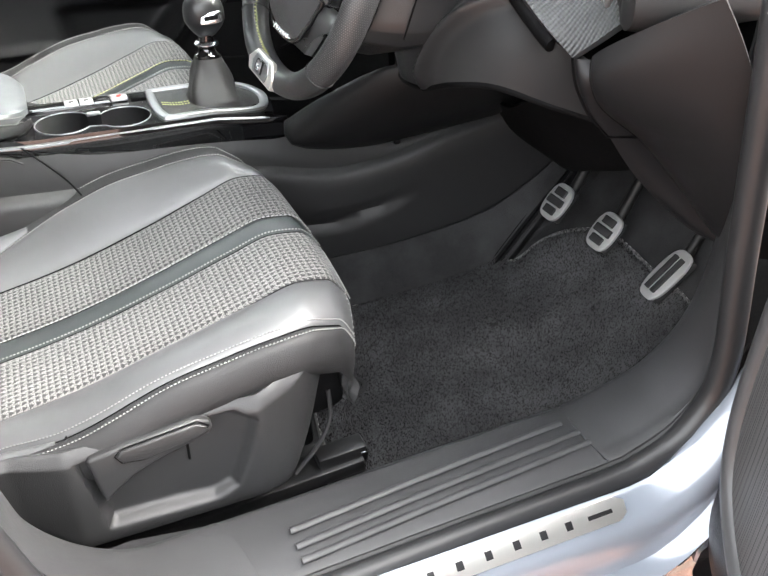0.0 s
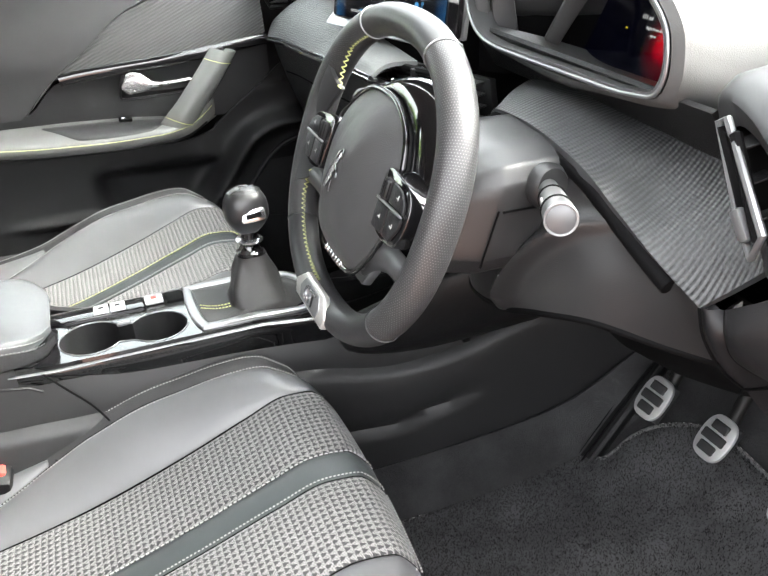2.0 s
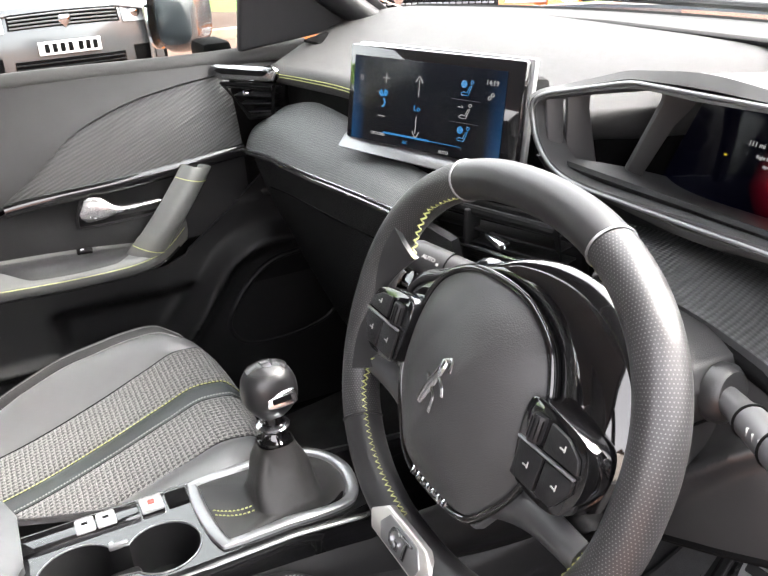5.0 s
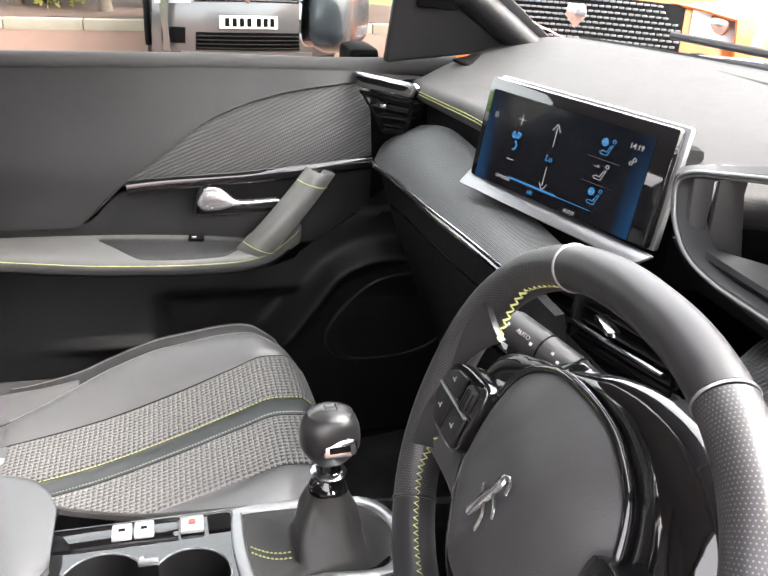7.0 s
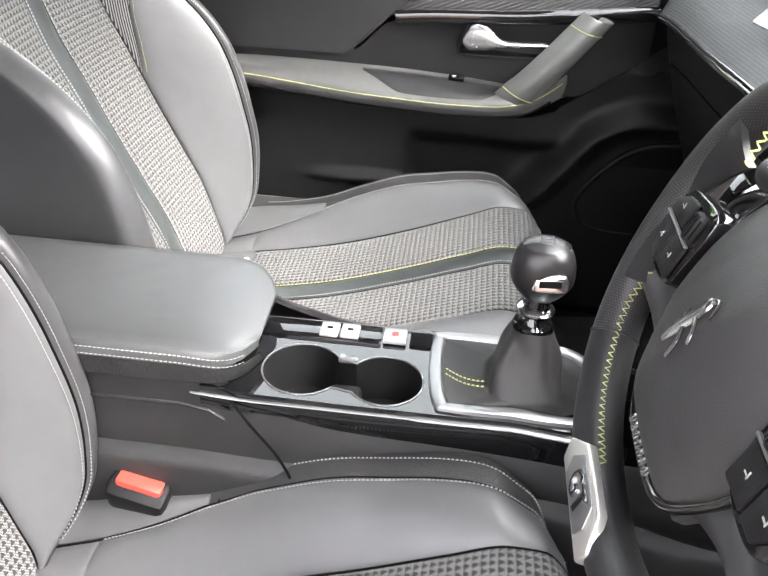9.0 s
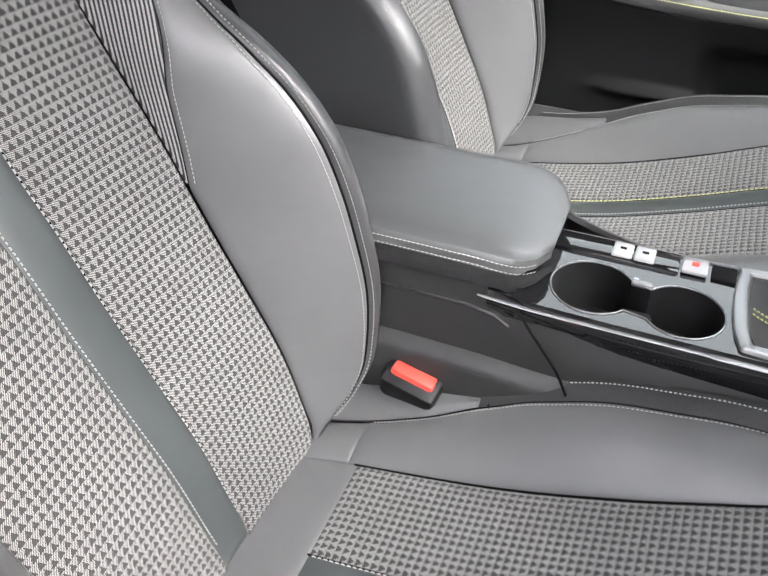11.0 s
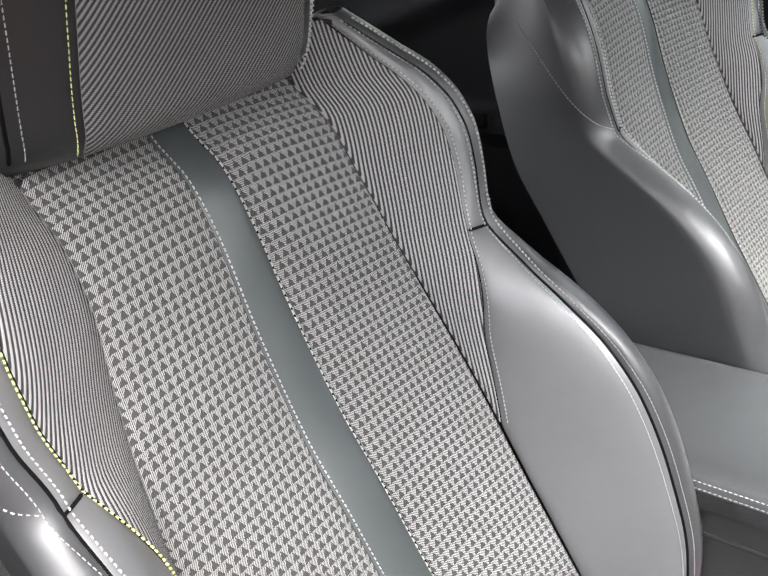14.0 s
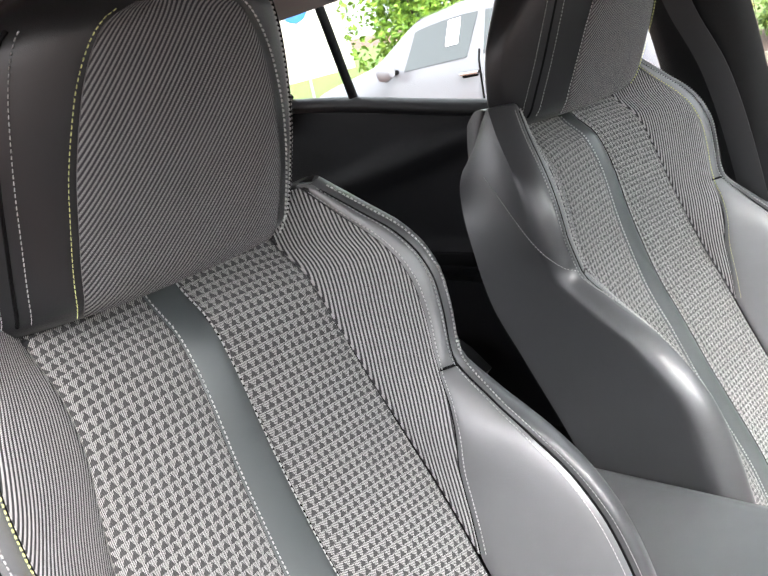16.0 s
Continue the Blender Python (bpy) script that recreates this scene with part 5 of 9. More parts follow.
def low_push(x, z):
    d, at = min((math.hypot(x - p, z - q), k) for k, (p, q) in enumerate(RIDGE_LINE))
    p0, p1 = RIDGE_LINE[max(0, at - 1)], RIDGE_LINE[min(79, at + 1)]
    sgn = 1.0 if (p1[0] - p0[0]) * (z - p0[1]) - (p1[1] - p0[1]) * (x - p0[0]) < 0 else -1.0
    soft = lambda v, w: 1 / (1 + math.exp(-max(-40.0, min(40.0, v / w))))
    ridge = 0.034 * math.exp(-(d / 0.020) ** 2) * min(1, max(0, (x - 0.37) / 0.08))
    inner_ = 0.012 * soft(sgn * d, 0.010) * soft(x - 0.45, 0.02)
    pocket = -0.034 * soft(x - 0.225 - 0.10 * (0.74 - z), 0.008) * soft(0.742 - 0.02 * (x - 0.2) - z, 0.006) * soft(-sgn * d - 0.020, 0.008)
    scoop = 0.014 * math.exp(-((z - 0.655) / 0.012) ** 2) * soft(0.21 - x, 0.012) * soft(x - 0.05, 0.02)
    return 0.010 + ridge + inner_ + pocket + scoop

part("lower_panel", door_panel(flat(0.42), lambda x: arm_z(x) - 0.035 if x < 0.49 else 0.82 + 0.7 * min(0.2, x - 0.49), -0.24, 0.86, 150, 90, low_push), PLASTIC, door, "moulded black lower panel with a pocket")
spk_out = spline([(0.545, 0, 0.655), (0.585, 0, 0.715), (0.635, 0, 0.757), (0.70, 0, 0.772), (0.775, 0, 0.764), (0.790, 0, 0.70), (0.775, 0, 0.622), (0.70, 0, 0.592), (0.60, 0, 0.590), (0.555, 0, 0.612)], 70, closed=True)
spk = part("speaker_grille", slab([(p.x, 0.686, p.z) for p in spk_out], (0, 0, 0), (0, -0.006, 0), 0.002), PLASTIC_DEEP, door, "black speaker grille")
part("grille_rim", tube([(p.x, 0.679, p.z) for p in spk_out], 0.006, 10, closed=True), PLASTIC, spk)
part("door_frame", tube([(-0.25, 0.755, z) for z in np.linspace(0.42, 1.19, 12)], 0.012, 10), RUBBER, door)
win = part("front_window", lattice([[(x, 0.775 - 0.12 * k, 1.165 + 0.36 * k) for x in np.linspace(-0.22, 0.80 - 0.35 * k, 4)] for k in (0, 0.5, 1)], thick=0.004, out=(0, -1, 0)), GLASS_TINT, door)
win.visible_shadow = False
# tweeter panel at the pillar foot
part("tweeter_panel", slab([(0.650, 0.744, 1.172), (0.99, 0.744, 1.205), (0.90, 0.728, 1.275), (0.80, 0.705, 1.345), (0.72, 0.69, 1.41), (0.69, 0.69, 1.41), (0.658, 0.725, 1.28)], (0, 0, 0), (0, -0.02, 0), 0.006), PLASTIC_GREY, door, "dark triangular panel with a tweeter")
part("tweeter", slab([(0.695, 0.706, 1.272), (0.765, 0.703, 1.268), (0.785, 0.700, 1.282), (0.76, 0.690, 1.325), (0.70, 0.690, 1.330)], (0, 0, 0), (0, -0.016, 0), 0.005), PLASTIC_DEEP, door, "small grille")
mirror = thing("door_mirror", "dark door mirror outside the passenger window", "mirror", at=Matrix.Translation((0.62, 0.92, 1.12)))
mo = spline([(0.53, 0, 1.20), (0.56, 0, 1.165), (0.63, 0, 1.155), (0.69, 0, 1.175), (0.70, 0, 1.24), (0.67, 0, 1.295), (0.60, 0, 1.305), (0.54, 0, 1.28)], 40, closed=True)
part("mirror_shell", slab([(p.x * 0.55 + 0.235, 0.86 + (p.x - 0.53) * 1.15, p.z) for p in mo], (0, 0, 0), (0.085, 0.02, 0), 0.025, seg=4), plain("dark_mirror_shell", (0.03, 0.035, 0.04), 0.25, coat=0.6), mirror)
part("mirror_glass", slab([(p.x * 0.50 + 0.260 - 0.004, 0.875 + (p.x - 0.53) * 1.0, 1.225 + (p.z - 1.225) * 0.82) for p in mo], (0, 0, 0), (-0.004, 0, 0), 0.0), plain("mirror_silver", (0.85, 0.86, 0.86), 0.02, metal=1.0, stain=0.0), mirror)
part("mirror_foot", box((0.06, 0.10, 0.05), (0.625, 0.83, 1.165), 0.012), PLASTIC_DEEP, mirror)

# rear passenger door
rdoor = thing("rear_door", "dark rear passenger door with a fixed quarter pane, closed", "car door", at=Matrix.Translation((-0.9, 0.75, 0.4)))
rz = smooth_table([-1.65, -1.3, -0.8, -0.28], [1.285, 1.262, 1.205, 1.165])


def rear_push(x, z):
    return 0.045 * math.exp(-((z - 0.845) / 0.028) ** 2) + 0.02 * math.exp(-((z - (1.12 + 0.25 * (x + 1.0))) / 0.03) ** 2) * (x < -0.55) - 0.02 * (z < 0.80)


rows = []
for k in np.linspace(0, 1, 40):
    rows.append([(x, 0.735 + 0.025 * k ** 3 - rear_push(x, 0.42 + (rz(x) - 0.42) * k), 0.42 + (rz(x) - 0.42) * k) for x in np.linspace(-1.65, -0.28, 50)])
part("rear_panel", lattice(rows, thick=0.008, out=(0, -1, 0)), REAR_TRIM, rdoor, "moulded black door panel")
part("rear_ledge", tube([(x, 0.762, rz(x)) for x in np.linspace(-1.65, -0.28, 30)], 0.020, 14), PLASTIC_GREY, rdoor, "rounded grey window ledge")
part("rear_handle_cup", box((0.14, 0.02, 0.035), (-0.93, 0.694, 0.872), 0.008), PLASTIC_DEEP, rdoor)
part("window_divider", tube([(-1.214, 0.765, 1.262), (-1.213, 0.710, 1.53)], 0.012, 10), PLASTIC_DEEP, rdoor, "black bar before the quarter pane")
part("quarter_frame", tube([(-1.46, 0.75, 1.28), (-1.43, 0.715, 1.40), (-1.40, 0.69, 1.53)], 0.020, 10), PLASTIC_DEEP, rdoor)
win = part("rear_window", lattice([[(x, 0.765 - 0.12 * k, rz(x) + 0.005 + 0.32 * k) for x in np.linspace(-1.5, -0.30, 4)] for k in (0, 0.5, 1)], thick=0.004, out=(0, -1, 0)), GLASS_TINT, rdoor)
win.visible_shadow = False

# the driver's door, standing open
odoor = thing("open_door", "black inner face of the open driver door with a mesh speaker grille", "car door", at=pose(0.86, -0.86, 0.45, 0, 0, 0))
M = pose(0.868, -0.885, 0, 0, 0, 62)


def od(a, b, z):
    """a: along the door from its hinge, b: inwards from its inner face."""
    return M @ Vector((-a, b, z))


rows = []
for z in np.linspace(0.36, 1.16, 24):
    row = []
    for a in np.linspace(0.0, 1.0, 30):
        edge = 0.03 * math.exp(-a / 0.03)
        low = 0.02 * math.exp(-((z - 0.40) / 0.03) ** 2)
        row.append(od(a, 0.055 - edge - low, z))
    rows.append(row)
part("open_door_panel", lattice(rows, thick=0.01, out=tuple(M.to_3x3() @ Vector((0, 1, 0)))), PLASTIC_GREY, odoor, "grained dark door panel")
part("open_door_skin", lattice([[od(a, -0.09 + 0.02 * (z > 0.8), z) for a in np.linspace(0.0, 1.02, 6)] for z in np.linspace(0.33, 1.14, 8)], thick=0.01, out=tuple(M.to_3x3() @ Vector((0, -1, 0)))), PAINT, odoor)
part("open_door_edge", lattice([[od(-0.004, b, z) for b in np.linspace(-0.09, 0.03, 5)] for z in np.linspace(0.34, 1.14, 8)], thick=0.008), PAINT, odoor)
go = spline([(0.080, 0, 0.86), (0.066, 0, 0.78), (0.072, 0, 0.66), (0.108, 0, 0.585), (0.20, 0, 0.54), (0.32, 0, 0.54), (0.34, 0, 0.66), (0.30, 0, 0.80), (0.16, 0, 0.89)], 60, closed=True)
gm = bpy.data.materials.new("speaker_mesh")
gm.use_nodes = True
_nt = gm.node_tree
_b = _nt.nodes["Principled BSDF"]
_v = _nt.nodes.new("ShaderNodeTexVoronoi")
_v.inputs["Scale"].default_value, _v.inputs["Randomness"].default_value = 260, 0.0
link(_nt, coords_of(_nt), _v.inputs["Vector"])
link(_nt, ramp(_nt, _v.outputs["Distance"], [(0.34, (0.003, 0.003, 0.003)), (0.44, (0.10, 0.10, 0.102))]), _b.inputs["Base Color"])
_b.inputs["Roughness"].default_value = 0.5
g = part("speaker_grille", slab([od(p.x, 0.062, p.z) for p in go], (0, 0, 0), M.to_3x3() @ Vector((0, 0.006, 0)), 0.003), gm, odoor, "black mesh speaker grille")
part("grille_rim", tube([od(p.x, 0.064, p.z) for p in go], 0.013, 10, closed=True), plain("satin_grille_rim", (0.050, 0.050, 0.052), 0.4), g, "satin grey rim of the grille")


# ---- dashboard ----
dash = thing("dashboard", "soft grey dashboard with a ribbed carbon-look band", "dashboard", at=Matrix.Translation((0.85, 0, 0.6)))
pad_x = smooth_table([-0.72, -0.60, -0.565, -0.535, -0.14, -0.10, -0.06, 0.10, 0.28, 0.45, 0.60, 0.72], [0.74, 0.80, 0.86, 0.98, 0.98, 0.88, 0.80, 0.715, 0.675, 0.672, 0.682, 0.70])
pad_z = smooth_table([-0.72, -0.60, -0.40, -0.10, 0.10, 0.28, 0.45, 0.60, 0.72], [1.150, 1.165, 1.170, 1.172, 1.180, 1.180, 1.172, 1.158, 1.145])
rows = []
for y in np.linspace(-0.72, 0.72, 60):
    x0, z0 = pad_x(y), pad_z(y)
    x1 = 1.25 - 0.36 * (y / 0.72) ** 2 * 0.6
    r = 0.016
    row = [(x0 + 0.035, y, z0 - 0.040), (x0 + 0.012, y, z0 - 0.034)]
    row += [(x0 + r - r * math.cos(t), y, z0 - r + r * math.sin(t)) for t in np.linspace(-0.9, math.pi / 2, 8)]
    row += [(x0 + r + (x1 - x0 - r) * k, y, z0 + (1.222 - z0) * (1 - (1 - k) ** 2) + 0.006 * math.sin(k * math.pi)) for k in np.linspace(0.05, 1, 14)]
    rows.append(row)
part("upper_pad", lattice(rows, thick=0.006, out=(-0.3, 0, 1)), SOFT_TOP, dash, "soft grey upper dash pad")
bm = bmesh.new()
for dz in (-0.002, -0.0065):
    ys = np.linspace(0.22, 0.60, 50)
    stitches(bm, [(pad_x(y) + 0.0005, y, pad_z(y) - 0.012 + dz) for y in ys], [Vector((-1, 0, 0.5))] * 50, 0.006, 0.005, 0.0016, 0.001)
tagged(part("pad_stitching", bm, THREAD_GREEN, dash, "yellow-green double stitching"), kind="stuff")
part("defrost_slot", box((0.025, 0.80, 0.006), (1.085, 0.05, 1.2205), 0.002), PLASTIC_DEEP, dash, "black demister slot")
part("corner_slot", box((0.06, 0.05, 0.006), (0.80, 0.665, 1.186), 0.002, pose(0, 0, 0, 6, -6, 20)), PLASTIC_DEEP, dash, "small black demister grille")
# dark recess behind the band
part("recess", lattice([[(pad_x(y) + 0.03, y, pad_z(y) - 0.035), (pad_x(y) + 0.035, y, 1.05)] for y in np.linspace(-0.70, 0.70, 30)], thick=0.01, out=(-1, 0, 0)), PLASTIC_DEEP, dash)
# passenger band
bl_z = smooth_table([-0.02, 0.12, 0.30, 0.50, 0.70], [1.068, 1.060, 1.045, 1.028, 0.998])
bt_z = smooth_table([-0.02, 0.20, 0.28, 0.42, 0.59, 0.70], [1.080, 1.094, 1.112, 1.118, 1.090, 1.050])
bl_x = smooth_table([-0.02, 0.3, 0.6, 0.70], [0.618, 0.612, 0.618, 0.632])
rows, uvs = [], []
for y in np.linspace(-0.02, 0.70, 60):
    row = []
    for k in np.linspace(0, 1, 14):
        x = bl_x(y) + (0.690 - bl_x(y)) * k - 0.010 * math.sin(k * math.pi)
        z = bl_z(y) + (bt_z(y) - bl_z(y)) * k + 0.008 * math.sin(k * math.pi)
        row.append((x, y, z))
    rows.append(row)
part("ribbed_band", lattice(rows, thick=0.006, out=(-1, 0, 1)), CARBON_FINE, dash, "fine-ribbed grey carbon-look band")
part("band_moulding", tube([(bl_x(y) + 0.002, y, bl_z(y) - 0.006) for y in np.linspace(-0.02, 0.70, 50)], 0.009, 10, squash=(1, 0.7)), GLOSS, dash, "piano black edge moulding")
part("band_chrome", tube([(bl_x(y) - 0.004, y, bl_z(y) + 0.001) for y in np.linspace(-0.02, 0.64, 50)], 0.0018, 8), CHROME, dash)
part("glovebox", lattice([[(bl_x(y) + 0.012 + 0.15 * k ** 1.2, y, bl_z(y) - 0.012 - 0.40 * k) for k in np.linspace(0, 1, 14)] for y in np.linspace(-0.08, 0.70, 30)], thick=0.01, out=(-1, 0, 0)), PLASTIC, dash, "black glovebox lid")
part("glovebox_gap", tube([(bl_x(y) + 0.030, y, bl_z(y) - 0.075) for y in np.linspace(0.10, 0.62, 30)], 0.003, 6), PLASTIC_DEEP, dash)
# passenger vent
def air_vent(corners, slats, label, rim=CHROME):
    """A louvred vent between four corners: top left, top right, bottom right, bottom left, seen from the cabin."""
    tl, tr, br, bl = (Vector(c) for c in corners)
    n = (tr - tl).cross(bl - tl).normalized()
    if n.x > 0:
        n = -n
    v = part("air_vent", slab([tl - n * 0.03, tr - n * 0.03, br - n * 0.03, bl - n * 0.03], (0, 0, 0), -n * 0.01, 0.002), PLASTIC_DEEP, dash, label)
    part("vent_frame", tube([tl, tr, br, bl], 0.0055, 8, closed=True), PLASTIC_DEEP, v)
    for i in range(slats):
        k = (i + 0.5) / slats
        a, b = tl.lerp(bl, k), tr.lerp(br, k)
        d = (b - a).normalized()
        up = n.cross(d).normalized()
        q = [a - n * 0.001, b - n * 0.001, b - n * 0.022 + up * 0.004, a - n * 0.022 + up * 0.004]
        part("slat", slab(q, (0, 0, 0), up * 0.0022, 0.0008), PLASTIC, v)
    return v, tl, tr, br, bl, n


v, tl, tr, br, bl, n = air_vent([(0.612, 0.735, 1.118), (0.672, 0.612, 1.122), (0.668, 0.618, 1.070), (0.640, 0.668, 1.062)], 4, "black louvred passenger vent")
part("vent_tab", box((0.012, 0.030, 0.008), (0.640, 0.672, 1.108), 0.002, pose(0, 0, 0, 0, 0, -28)), CHROME, v, "chrome vent tab")
cap = [Vector(q) for q in ((0.590, 0.746, 1.146), (0.598, 0.744, 1.156), (0.672, 0.606, 1.158), (0.677, 0.600, 1.150), (0.668, 0.612, 1.132), (0.604, 0.732, 1.128))]
vb = part("vent_bezel", slab(cap, (0, 0, 0), (0.012, 0.004, -0.004), 0.003), CHROME, v, "bright chrome vent cap")
mid_ = sum(cap, Vector()) / len(cap)
part("bezel_slot", slab([mid_ + Vector(((p - mid_).x * 0.76, (p - mid_).y * 0.76, (p - mid_).z * 0.36)) + Vector((-0.002, -0.001, 0.0)) for p in cap], (0, 0, 0), (-0.0015, -0.0006, 0.0006), 0.0), PLASTIC_DEEP, vb, "dark slot in the cap")
# centre vents under the screen
v, *_ = air_vent([(0.660, 0.075, 1.066), (0.690, -0.190, 1.088), (0.690, -0.205, 1.030), (0.655, 0.095, 0.995)], 4, "black louvred centre vents")
part("vent_divider", box((0.02, 0.008, 0.07), (0.675, -0.05, 1.045), 0.002, pose(0, 0, 0, 8, 0, 0)), PLASTIC, v)
part("vent_line", tube([(0.652, 0.090, 1.018), (0.678, -0.20, 1.052)], 0.003, 8), CHROME, v, "chrome line across the vents")
for yy, zz in ((0.03, 1.050), (-0.115, 1.060)):
    part("vent_tab", box((0.014, 0.035, 0.007), (0.668, yy, zz), 0.002, pose(0, 0, 0, 5, 0, -6)), CHROME, v)
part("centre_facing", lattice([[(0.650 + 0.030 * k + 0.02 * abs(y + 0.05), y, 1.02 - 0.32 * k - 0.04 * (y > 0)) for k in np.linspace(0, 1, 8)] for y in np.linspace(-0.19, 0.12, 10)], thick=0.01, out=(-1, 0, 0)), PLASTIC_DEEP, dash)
part("switch_strip", slab([(0.632, 0.105, 0.968), (0.655, -0.18, 1.005), (0.640, -0.18, 0.992), (0.618, 0.105, 0.955)], (0, 0, 0), (0, 0, -0.012), 0.003), GLOSS, dash, "row of piano black switches")
for i in range(7):
    k = i / 6
    part("switch_key", box((0.020, 0.028, 0.008), (0.618 + 0.028 * k, 0.085 - 0.24 * k, 0.966 + 0.034 * k), 0.002, pose(0, 0, 0, 7, -40, 0)), CHROME if i % 2 else GLOSS, dash)

# touch screen
TL, TR, BL = Vector((0.661, 0.227, 1.238)), Vector((0.757, -0.044, 1.234)), Vector((0.644, 0.212, 1.116))
ex, ey = (TR - TL).normalized(), (TL - BL)
ey = (ey - ex * ey.dot(ex)).normalized()
en = ex.cross(ey).normalized()
W, Hh = (TR - TL).length, 0.126
SM = Matrix.Translation(TL) @ Matrix((ex, ey, en)).transposed().to_4x4()
screen = thing("touch_screen", "wide touch screen showing blue climate controls above the centre vents", "screen", at=SM)


def flat_box(x0, x1, y0, y1, z0, z1, bev=0.002):
    return box((x1 - x0, y1 - y0, z1 - z0), ((x0 + x1) / 2, (y0 + y1) / 2, (z0 + z1) / 2), bev)


part("screen_body", flat_box(0, W, -Hh, 0, -0.012, 0.0, 0.004), GLOSS, screen, "piano black housing", local=True)
part("screen_back", flat_box(0.002, W + 0.003, -Hh - 0.002, 0.003, -0.022, -0.0125, 0.004), SILVER, screen, "silver back edge", local=True)
part("screen_foot", slab([(-0.008, -Hh + 0.006, -0.006), (-0.010, -Hh - 0.014, 0.008), (W - 0.004, -Hh - 0.018, 0.008), (W + 0.009, -Hh - 0.004, -0.006)], (0, 0, 0), (0, -0.002, -0.008), 0.004), SILVER, screen, "silver foot of the screen", local=True)
part("screen_neck", flat_box(0.02, W - 0.02, -Hh - 0.05, -0.02, -0.09, -0.02, 0.01), PLASTIC_DEEP, screen, local=True)
panelm, nt, b = nodes_of("display_glow")
gu, gv = uv_split(nt)
edge = math_node(nt, "ABSOLUTE", math_node(nt, "SUBTRACT", gu, 0.5))
side_glow = ramp(nt, edge, [(0.40, (0.0, 0.0, 0.0)), (0.5, (0.004, 0.05, 0.13))])
fade = math_node(nt, "MULTIPLY", ramp(nt, gv, [(0.1, 1.0), (0.95, 0.15)]), 1.0)
link(nt, mixed(nt, fade, (0.001, 0.003, 0.006), side_glow), b.inputs["Emission Color"])
b.inputs["Emission Strength"].default_value = 0.09
b.inputs["Base Color"].default_value = (0.003, 0.003, 0.004, 1)
b.inputs["Specular IOR Level"].default_value = 0.25
b.inputs["Roughness"].default_value = 0.12
dw0, dw1, dh0, dh1 = 0.012, W - 0.024, -Hh + 0.002, -0.014
bm = bmesh.new()
uvl = bm.loops.layers.uv.verify()
vs = [bm.verts.new((x, y, 0.0012)) for x, y in ((dw0, dh0), (dw1, dh0), (dw1, dh1), (dw0, dh1))]
f = bm.faces.new(vs)
for lp, uv in zip(f.loops, ((0, 0), (1, 0), (1, 1), (0, 1))):
    lp[uvl].uv = uv
part("display", bm, panelm, screen, local=True, smooth=False)
ICON_W, ICON_B = glowing("white_pixels", (0.75, 0.78, 0.80), 0.040), glowing("blue_pixels", (0.05, 0.42, 0.95), 0.045)
Wd, Hd = dw1 - dw0, dh1 - dh0


def at_screen(u, v, z=0.0016):
    return (dw0 + u * Wd, dh0 + v * Hd, z)


def screen_bar(u, v, w, h, mat_, name="icon", turn=0.0):
    x, y, z = at_screen(u, v)
    return part(name, box((w, h, 0.0004), (x, y, z), 0.0, pose(0, 0, 0, 0, 0, turn)), mat_, screen, local=True, smooth=False)


for text, u, v, size, m_ in (("14:19", 0.92, 0.86, 0.0085, ICON_W), ("Lo", 0.465, 0.47, 0.011, ICON_B), ("OPTIONS", 0.20, 0.10, 0.006, ICON_W), ("A/C", 0.40, 0.055, 0.006, ICON_B), ("AUTO", 0.66, 0.03, 0.006, ICON_W)):
    x, y, z = at_screen(u, v)
    lettering(text, size, m_, screen, pose(x, y, z), "screen_text")
for du, dv, w, h in ((0.24, 0.77, 0.013, 0.0011), (0.24, 0.77, 0.0011, 0.013), (0.22, 0.32, 0.012, 0.0014)):
    screen_bar(du, dv, w, h, ICON_W)
screen_bar(0.47, 0.70, 0.0012, 0.022, ICON_W), screen_bar(0.465, 0.28, 0.0012, 0.022, ICON_W)
for v0, sgn in ((0.83, 1), (0.14, -1)):
    for s in (-1, 1):
        screen_bar(0.468 + s * 0.013, v0 - sgn * 0.03, 0.010, 0.0014, ICON_W, turn=-s * sgn * 55)
screen_bar(0.50, 0.125, 0.135, 0.0008, ICON_B, "slider"), screen_bar(0.40, 0.128, 0.080, 0.0026, ICON_B, "slider")
def icon_line(u, v, pts, m_, closed=False, w=0.0005):
    x, y, z = at_screen(u, v)
    part("icon", tube([(x + a, y + c, z) for a, c in pts], w, 6, closed=closed), m_, screen, local=True)


round_ = lambda cx, cy, r: [(cx + r * math.cos(a), cy + r * math.sin(a)) for a in np.linspace(0, 2 * math.pi, 17)[:-1]]
for v0, m_ in ((0.77, ICON_B), (0.52, ICON_W), (0.27, ICON_B)):
    if m_ is ICON_B:
        icon_line(0.77, v0, round_(-0.004, 0.005, 0.0036), m_, True, 0.0010)
        icon_line(0.77, v0, round_(-0.004, 0.005, 0.0014), m_, True, 0.0010)
    else:
        icon_line(0.77, v0, [(-0.010, 0.005), (-0.003, 0.005), (-0.005, 0.007)], m_)
    icon_line(0.77, v0, [(-0.008, -0.006), (-0.004, -0.004), (0.001, -0.005), (0.005, 0.003), (0.008, 0.004), (0.003, -0.008), (-0.006, -0.008)], m_, True)
    icon_line(0.77, v0, round_(0.008, 0.008, 0.0020), m_, True)
icon_line(0.225, 0.55, [(0.000, 0.001), (-0.004, 0.008), (-0.007, 0.005), (-0.004, 0.001)], ICON_B, True, 0.0014)
